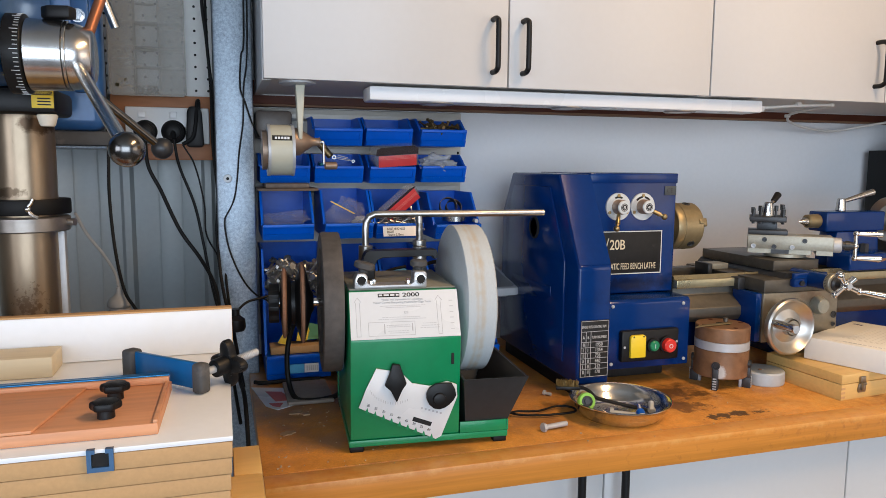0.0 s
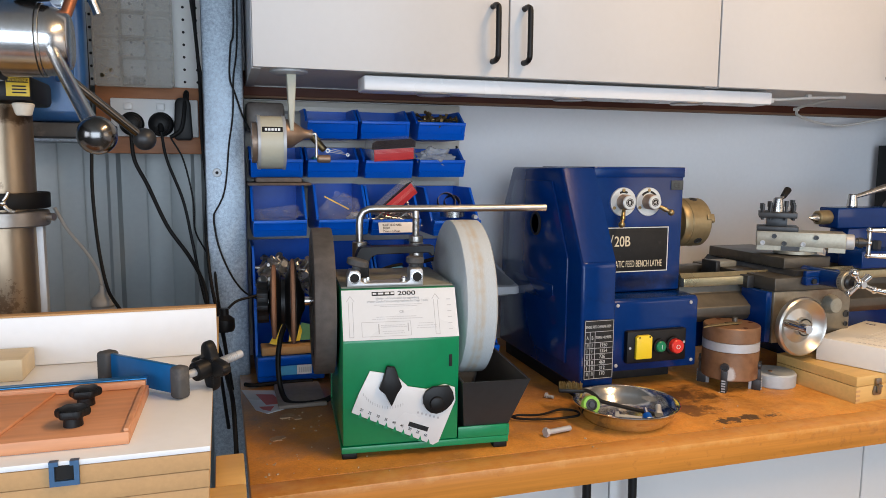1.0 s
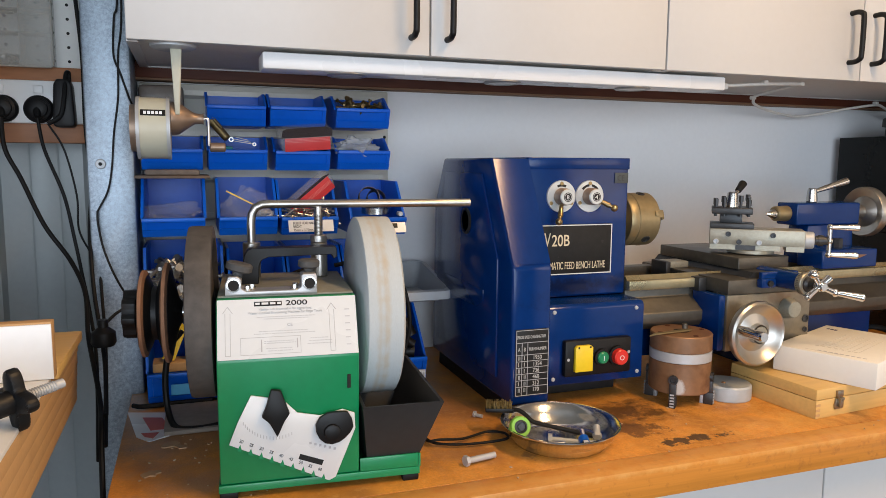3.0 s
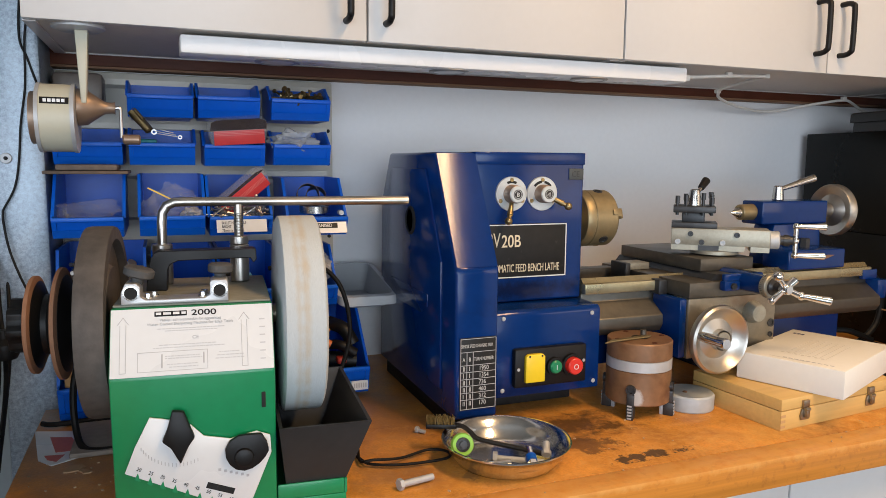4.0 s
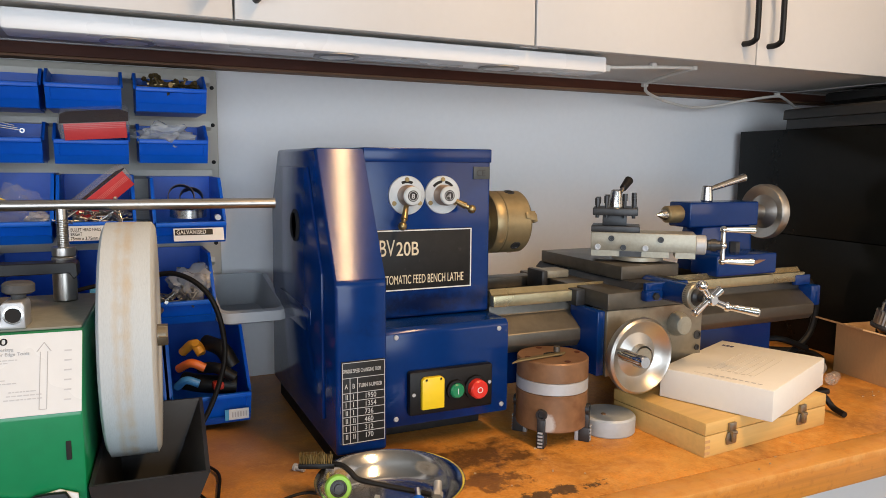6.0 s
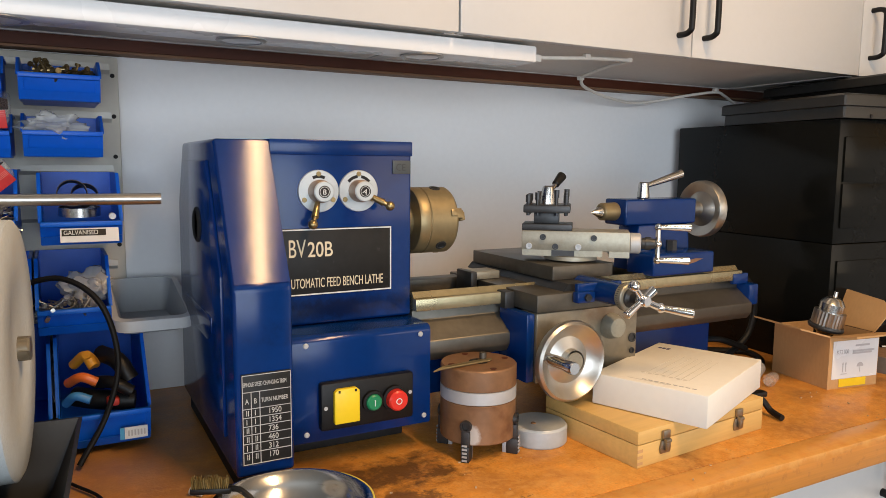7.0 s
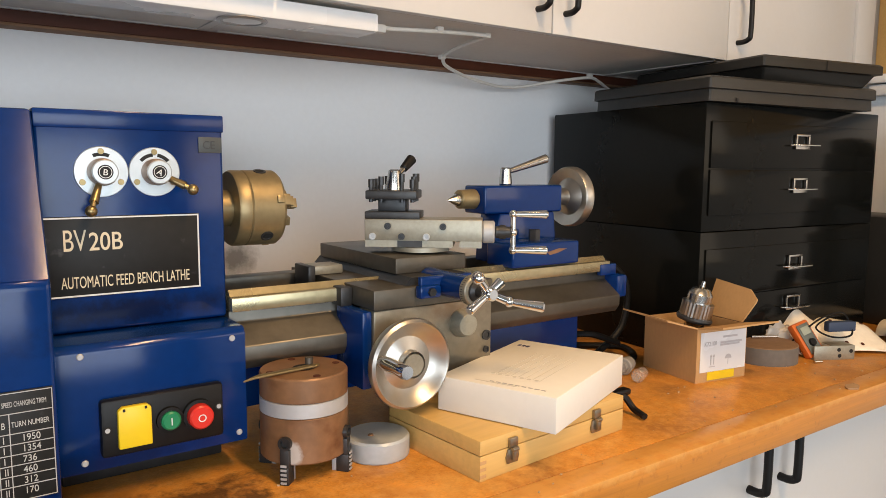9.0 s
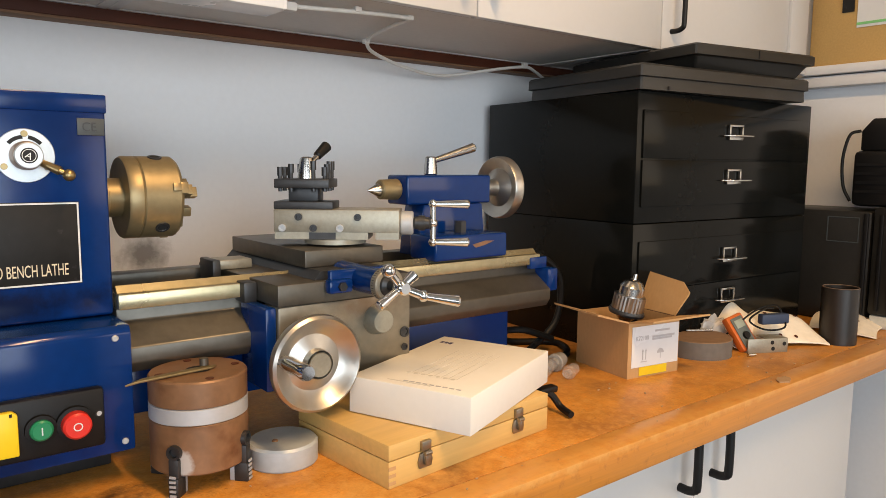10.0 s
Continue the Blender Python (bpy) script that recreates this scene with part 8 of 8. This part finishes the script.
bm = B(); box(bm, -0.36, -0.0635, 0.8685, 0.8735, TZ + 0.0005, TZ + 0.0215, 0.0008); box(bm, -0.36, -0.0635, 0.860, 0.8684, TZ + 0.0202, TZ + 0.0218, 0.0005); part("track", bm, M_TRACK, sl, "blue anodised track")
for x, y in ((-0.116, 0.756), (-0.115, 0.815)):
    bm = B(); turned(bm, [(0.0085, TZ + 0.0125), (0.0080, TZ + 0.020), (0.010, TZ + 0.021)], Matrix.Translation((x, y, 0)), 24); kb = part("knob_stem", bm, M_BLACK, sl)
    bm = B()
    pr = [(x + (0.0140 + 0.0010 * math.cos(6 * a)) * math.cos(a), y + (0.0140 + 0.0010 * math.cos(6 * a)) * math.sin(a)) for a in [2 * math.pi * i / 48 for i in range(48)]]
    prism(bm, pr, "z", TZ + 0.0212, TZ + 0.0295, 0.0025); part("knob", bm, M_BLACK, kb, "black lobed knob")
# clamp
cl = thing("bar_clamp", "blue bar clamp with grey pads and star knob", "clamp", (-0.07, 0.89, TZ))
a, b = Vector((-0.112, 0.938, TZ + 0.017)), Vector((-0.026, 0.852, TZ + 0.017))
ang = math.atan2(b.y - a.y, b.x - a.x)
mc = Matrix.Translation(a) @ Matrix.Rotation(ang, 4, "Z")
L = (b - a).length
bm = B(); box(bm, 0.006, L - 0.004, -0.003, 0.003, -0.0145, 0.0165, 0.001, m=mc); part("bar", bm, M_BLUECLAMP, cl, "blue bar")
bm = B(); box(bm, -0.008, 0.010, -0.0095, 0.0095, -0.0165, 0.0185, 0.004, 3, m=mc); part("pad", bm, M_DGREY, cl, "grey rubber pad")
bm = B(); box(bm, L - 0.008, L + 0.008, -0.012, 0.004, -0.0165, 0.0185, 0.004, 3, m=mc); part("pad", bm, M_DGREY, cl, "grey rubber pad")
p, q = Vector((-0.022, 0.862, TZ + 0.021)), Vector((0.036, 0.908, TZ + 0.029))
bm = B(); rod(bm, p, q, 0.0046, seg=14)
mq, lq = along(p, q)
for k in range(24):
    turned(bm, [(0.0045, 0), (0.0053, 0.0007), (0.0045, 0.0014)], mq @ Matrix.Translation((0, 0, 0.010 + 0.0024 * k)), 12)
part("screw", bm, M_GREYMET, cl, "threaded screw")
bm = B(); turned(bm, [(0.0105, 0.010), (0.011, 0.012), (0.011, 0.026), (0.009, 0.028)], mq, 24); part("knob_collar", bm, M_BLACK, cl)
bm = B()
pr = [((0.022 + 0.0075 * math.cos(4 * t_)) * math.cos(t_), (0.022 + 0.0075 * math.cos(4 * t_)) * math.sin(t_)) for t_ in [2 * math.pi * i / 64 for i in range(64)]]
prism(bm, pr, "z", 0.0255, 0.0375, 0.003, mq); part("star_knob", bm, M_BLACK, cl, "black star knob")
# pegboard, socket board, organiser
pb = thing("pegboard", "white pegboard fixed above the socket board", "pegboard", (-0.13, 1.70, 1.49))
bm = B(); box(bm, -0.245, -0.012, 1.684, 1.690, 1.490, 2.0, 0.001); part("board", bm, M_PEG, pb)
for i in range(9):
    for j in range(8):
        bm = B(); rod(bm, (-0.225 + 0.0254 * i, 1.6842, 1.503 + 0.0254 * j), (-0.225 + 0.0254 * i, 1.6830, 1.503 + 0.0254 * j), 0.0028, seg=10); part("hole", bm, M_HOLE, pb)
bm = B(); box(bm, -0.217, -0.0115, 1.655, 1.690, 1.353, 1.4885, 0.002); single("socket_board", bm, M_TIMBER, "red-brown timber board carrying the power sockets", "board")
sk = thing("power_socket", "white double power outlet with switches", "power outlet", (-0.10, 1.655, 1.39))
bm = B(); box(bm, -0.188, -0.022, 1.640, 1.6545, 1.387, 1.463, 0.003); part("plate", bm, M_SOCKET, sk)
for x in (-0.155, -0.094):
    bm = B(); box(bm, x - 0.008, x + 0.008, 1.6365, 1.6398, 1.440, 1.454, 0.002); part("rocker", bm, M_SOCKET, sk)
for x, r in ((-0.149, 0.0235), (-0.094, 0.0245)):
    pg = thing("power_plug", "round black plug in the white power outlet", "plug", (x, 1.64, 1.41), group="plugs")
    bm = B(); turned(bm, [(r, 0), (r, 0.006), (r * 0.85, 0.010), (r * 0.84, 0.014), (r * 0.66, 0.016), (r * 0.65, 0.024), (r * 0.4, 0.027), (0, 0.027)], pose(x, 1.6395, 1.412, 90), 36); part("body", bm, M_BLACK, pg)
    bm = B(); rod(bm, (x, 1.618, 1.410), (x + 0.002, 1.606, 1.395), 0.007, 0.005, 14); part("strain_relief", bm, M_BLACK, pg)
ad = thing("power_adapter", "black plug-in power adapter", "power adapter", (-0.040, 1.63, 1.39))
bm = B(); prism(bm, [(-0.069, 1.386), (-0.065, 1.455), (-0.060, 1.464), (-0.041, 1.464), (-0.036, 1.455), (-0.033, 1.386), (-0.037, 1.380), (-0.065, 1.380)], "y", 1.604, 1.639, 0.004); part("body", bm, M_BLACK, ad)
bm = B(); hose(bm, [(-0.042, 1.625, 1.460), (-0.042, 1.622, 1.476), (-0.045, 1.612, 1.470), (-0.048, 1.600, 1.43), (-0.055, 1.60, 1.40), (-0.075, 1.60, 1.385)], 0.004); part("cord", bm, M_RUBBER, ad)
og = thing("organiser_box", "dusty clear plastic organiser box with small parts", "organiser", (-0.14, 1.67, 1.487))
bm = B()
for q in ((-0.212, -0.068, 1.640, 1.680, 1.487, 1.490), (-0.212, -0.068, 1.640, 1.680, 1.70, 1.703), (-0.212, -0.209, 1.640, 1.680, 1.490, 1.70), (-0.071, -0.068, 1.640, 1.680, 1.490, 1.70), (-0.209, -0.071, 1.678, 1.681, 1.490, 1.70)):
    box(bm, *q, 0.001)
part("tray", bm, M_CLEAR, og)
M_LID = glass("dusty_clear_lid", (0.70, 0.67, 0.60), 0.30, 0.20)
M_DIV = glass("dusty_divider", (0.62, 0.58, 0.50), 0.4, 0.34)
bm = B(); prism(bm, [(-0.203, 1.485), (-0.2085, 1.4875), (-0.211, 1.493), (-0.211, 1.548), (-0.2145, 1.556), (-0.2145, 1.690), (-0.212, 1.700), (-0.204, 1.705), (-0.076, 1.705), (-0.069, 1.702), (-0.066, 1.694), (-0.066, 1.496), (-0.069, 1.488), (-0.076, 1.485)], "y", 1.6355, 1.6395, 0.001); part("lid", bm, M_LID, og, "dusty translucent lid")
for x in (-0.166, -0.118):
    bm = B(); box(bm, x - 0.0014, x + 0.0014, 1.640, 1.677, 1.490, 1.70); part("divider", bm, M_DIV, og)
for z in (1.545, 1.585, 1.635):
    bm = B(); box(bm, -0.208, -0.072, 1.640, 1.677, z - 0.0014, z + 0.0014); part("divider", bm, M_DIV, og)
for q in ((-0.2145, -0.2125, 1.49, 1.70), (-0.0675, -0.0655, 1.49, 1.70), (-0.21, -0.07, 1.4845, 1.4870)):
    bm = B(); box(bm, q[0], q[1], 1.632, 1.642, q[2], q[3], 0.0008); part("rim", bm, M_DIV, og)
for x0, x1 in ((-0.2135, -0.168), (-0.116, -0.068)):
    bm = B(); box(bm, x0, x1, 1.6335, 1.6352, 1.487, 1.703, 0.0006); part("moulded_band", bm, M_LID, og, "dusty raised band of the lid")
for x, z, w in ((-0.190, 1.676, 0.020), (-0.142, 1.671, 0.018), (-0.094, 1.668, 0.020), (-0.092, 1.622, 0.016), (-0.142, 1.578, 0.016), (-0.096, 1.577, 0.020), (-0.188, 1.560, 0.012)):
    bm = B(); box(bm, x - w, x + w, 1.6400, 1.6480, z - 0.002, z + 0.002, 0.001); part("dust_line", bm, M_DUSTY, og, "grey line of settled dust")
scatter_screws("brass_terminals", "small brass terminals in the clear organiser", (-0.188, 1.648, 1.512), (0.012, 0.004, 0.014), 8, M_BRASS, 0.022, 0.002)
scatter_screws("brass_terminals", "small brass terminals in the clear organiser", (-0.188, 1.648, 1.565), (0.012, 0.004, 0.012), 6, M_BRASS, 0.024, 0.002)
scatter_screws("small_screws", "small bright screws in the clear organiser", (-0.140, 1.648, 1.498), (0.018, 0.004, 0.007), 45, M_STEELBITS, 0.008, 0.0012)
# cables along the wall and post
for pts, r, mt, nm in (
    ([(-0.148, 1.606, 1.395), (-0.143, 1.598, 1.34), (-0.120, 1.59, 1.29), (-0.085, 1.57, 1.21), (-0.045, 1.55, 1.15), (-0.018, 1.50, 1.10), (-0.006, 1.42, 1.04), (0.02, 1.30, 0.97), (0.03, 1.20, 0.90), (0.034, 1.10, 0.5)], 0.0062, M_RUBBER, "thick black power cable running down beside the post"),
    ([(-0.092, 1.606, 1.395), (-0.083, 1.60, 1.34), (-0.055, 1.59, 1.26), (-0.040, 1.58, 1.18), (-0.030, 1.57, 1.12), (-0.02, 1.55, 1.07), (0.0, 1.45, 1.00), (0.02, 1.25, 0.90)], 0.0048, M_RUBBER, "black power cable hanging from the socket"),
    ([(-0.075, 1.60, 1.385), (-0.052, 1.60, 1.34), (-0.036, 1.60, 1.26), (-0.034, 1.59, 1.20), (-0.015, 1.57, 1.16), (0.010, 1.54, 1.12)], 0.0028, M_RUBBER, "thin black cord from the adapter"),
    ([(-0.035, 1.63, 1.98), (-0.030, 1.60, 1.70), (-0.022, 1.60, 1.60), (-0.016, 1.60, 1.50), (-0.015, 1.59, 1.38), (-0.008, 1.57, 1.28), (-0.012, 1.55, 1.20), (-0.004, 1.50, 1.10), (0.018, 1.40, 1.00), (0.03, 1.25, 0.92)], 0.0055, M_RUBBER, "black cable hanging down beside the steel post"),
    ([(-0.026, 1.63, 1.98), (-0.021, 1.60, 1.60), (-0.010, 1.595, 1.48), (-0.010, 1.58, 1.36), (-0.002, 1.56, 1.25), (0.004, 1.53, 1.10), (0.015, 1.45, 1.02), (0.028, 1.30, 0.95)], 0.0045, M_RUBBER, "black cable hanging down beside the steel post"),
    ([(0.050, 1.528, 1.98), (0.051, 1.528, 1.62), (0.044, 1.527, 1.56), (0.041, 1.527, 1.50), (0.050, 1.528, 1.47), (0.062, 1.526, 1.43), (0.074, 1.50, 1.40)], 0.0028, M_RUBBER, "thin black cord on the steel post"),
    ([(0.058, 1.528, 1.98), (0.057, 1.527, 1.60), (0.048, 1.527, 1.50), (0.045, 1.528, 1.43), (0.036, 1.528, 1.37), (0.030, 1.528, 1.31), (0.022, 1.528, 1.27), (0.004, 1.530, 1.235)], 0.0026, M_RUBBER, "thin black cord on the steel post"),
    ([(0.004, 1.530, 1.236), (0.004, 1.528, 1.215), (0.012, 1.52, 1.17), (0.032, 1.50, 1.12), (0.055, 1.47, 1.09), (0.085, 1.44, 1.075)], 0.003, M_RUBBER, "thin black cord crossing the steel post"),
    ([(0.018, 1.42, 1.06), (0.040, 1.43, 1.078), (0.07, 1.44, 1.084), (0.11, 1.46, 1.09)], 0.004, M_RUBBER, "black cord running to the blue bins"),
    ([(-0.205, 1.50, 1.60), (-0.20, 1.48, 1.40), (-0.20, 1.46, 1.29), (-0.192, 1.44, 1.19), (-0.175, 1.40, 1.12), (-0.155, 1.37, 1.09), (-0.13, 1.35, 1.06), (-0.10, 1.34, 1.0)], 0.0048, M_RUBBER, "black cable hanging behind the drill column"),
    ([(-0.238, 1.34, 1.262), (-0.225, 1.36, 1.225), (-0.205, 1.39, 1.185), (-0.19, 1.405, 1.15), (-0.184, 1.408, 1.118)], 0.0042, M_GREYCABLE, "grey cord ending in a loose plug"),
):
    bm = B(); hose(bm, pts, r * 0.62); single("cable", bm, mt, nm, "cable")
gp = thing("loose_plug", "grey rubber plug dangling on its cord", "plug", (-0.184, 1.408, 1.07))
bm = B(); turned(bm, [(0.005, 1.122), (0.006, 1.112), (0.010, 1.106), (0.018, 1.100), (0.0215, 1.092), (0.0215, 1.088), (0.018, 1.084), (0.0195, 1.080), (0.019, 1.074), (0, 1.074)], Matrix.Translation((-0.184, 1.408, 0)), 32); part("body", bm, M_GREYCABLE, gp)
for s in (-0.008, 0.008):
    bm = B(); box(bm, -0.184 + s - 0.003, -0.184 + s + 0.003, 1.407, 1.409, 1.055, 1.0738); part("pin", bm, M_STEEL, gp)
bp = thing("loose_plug", "dark plug hanging by the steel post", "plug", (0.018, 1.40, 1.04))
bm = B(); turned(bm, [(0.008, 1.072), (0.008, 1.060), (0.018, 1.052), (0.019, 1.036), (0.016, 1.030), (0, 1.030)], Matrix.Translation((0.018, 1.40, 0)), 24); part("body", bm, M_BLACK, bp)
# small things on the bench's left end
pp = thing("paper_tag", "crumpled red and white card on the workbench", "card", (0.075, 1.36, BT))
bm = B(); prism(bm, [(0.045, 1.43), (0.105, 1.41), (0.130, 1.31), (0.085, 1.285), (0.066, 1.31)], "z", BT + 0.0005, BT + 0.0018); part("card", bm, M_LABEL, pp)
bm = B(); prism(bm, [(0.070, 1.395), (0.100, 1.385), (0.115, 1.330), (0.085, 1.330)], "z", BT + 0.002, BT + 0.0024); prism(bm, [(0.072, 1.322), (0.098, 1.318), (0.090, 1.295), (0.078, 1.305)], "z", BT + 0.002, BT + 0.0024); part("red_print", bm, mat("faded_red_print", (0.50, 0.14, 0.13), 0.6), pp)
bm = B(); box(bm, 0.105, 0.190, 1.30, 1.43, BT + 0.0005, BT + 0.008, 0.002); single("grey_board", bm, mat("dusty_grey_board", (0.24, 0.21, 0.18), 0.7, vary=0.2), "dusty grey board lying behind the grinder", "board")
bm = B(); hose(bm, [(0.052, 1.45, 0.911), (0.07, 1.44, 0.911), (0.13, 1.44, 0.912), (0.18, 1.43, 0.914)], 0.004); single("cable", bm, M_RUBBER, "black cord lying along the back of the bench", "cable")
# shavings and grit
def leaf_shaving(c, s, rz, seed):
    bm = B()
    n = 14
    pr = []
    for i in range(n):
        a = 2 * math.pi * i / n
        r = s * (0.55 + 0.75 * abs(noise.noise(Vector((math.cos(a) * 1.7 + seed, math.sin(a) * 1.7, seed)))))
        pr.append((r * math.cos(a) * 1.5, r * math.sin(a)))
    prism(bm, pr, "z", 0.0003, 0.0022, m=Matrix.Translation(c) @ Matrix.Rotation(radians(rz), 4, "Z"))
    single("wood_shaving", bm, mat("pale_shaving", (0.42, 0.27, 0.15), 0.7), "pale wood shaving lying on the workbench", "shaving", group="shavings")
for c, s, rz, sd in (((0.114, 1.262, BT), 0.013, 30, 1.0), ((0.130, 1.250, BT), 0.008, -40, 2.0), ((0.092, 1.165, BT), 0.012, 20, 3.0), ((1.872, 0.985, BT), 0.016, 10, 4.0)):
    leaf_shaving(c, s, rz, sd)
bm = B()
for _ in range(150):
    x, y = rng.choice(((rng.uniform(0.06, 0.24), rng.uniform(1.0, 1.3)), (rng.uniform(0.4, 2.4), rng.uniform(0.985, 1.25)), (rng.uniform(1.4, 2.3), rng.uniform(0.99, 1.15))))
    s = rng.uniform(0.0006, 0.0018)
    box(bm, -s, s, -s * 0.6, s * 0.6, 0.0001, s, m=Matrix.Translation((x, y, BT)) @ Matrix.Rotation(rng.uniform(0, 3.1), 4, "Z"))
single("grit", bm, mat("pale_grit", (0.46, 0.34, 0.21), 0.7, vary=0.3), "pale grit and swarf strewn over the workbench", "grit", kind="stuff")
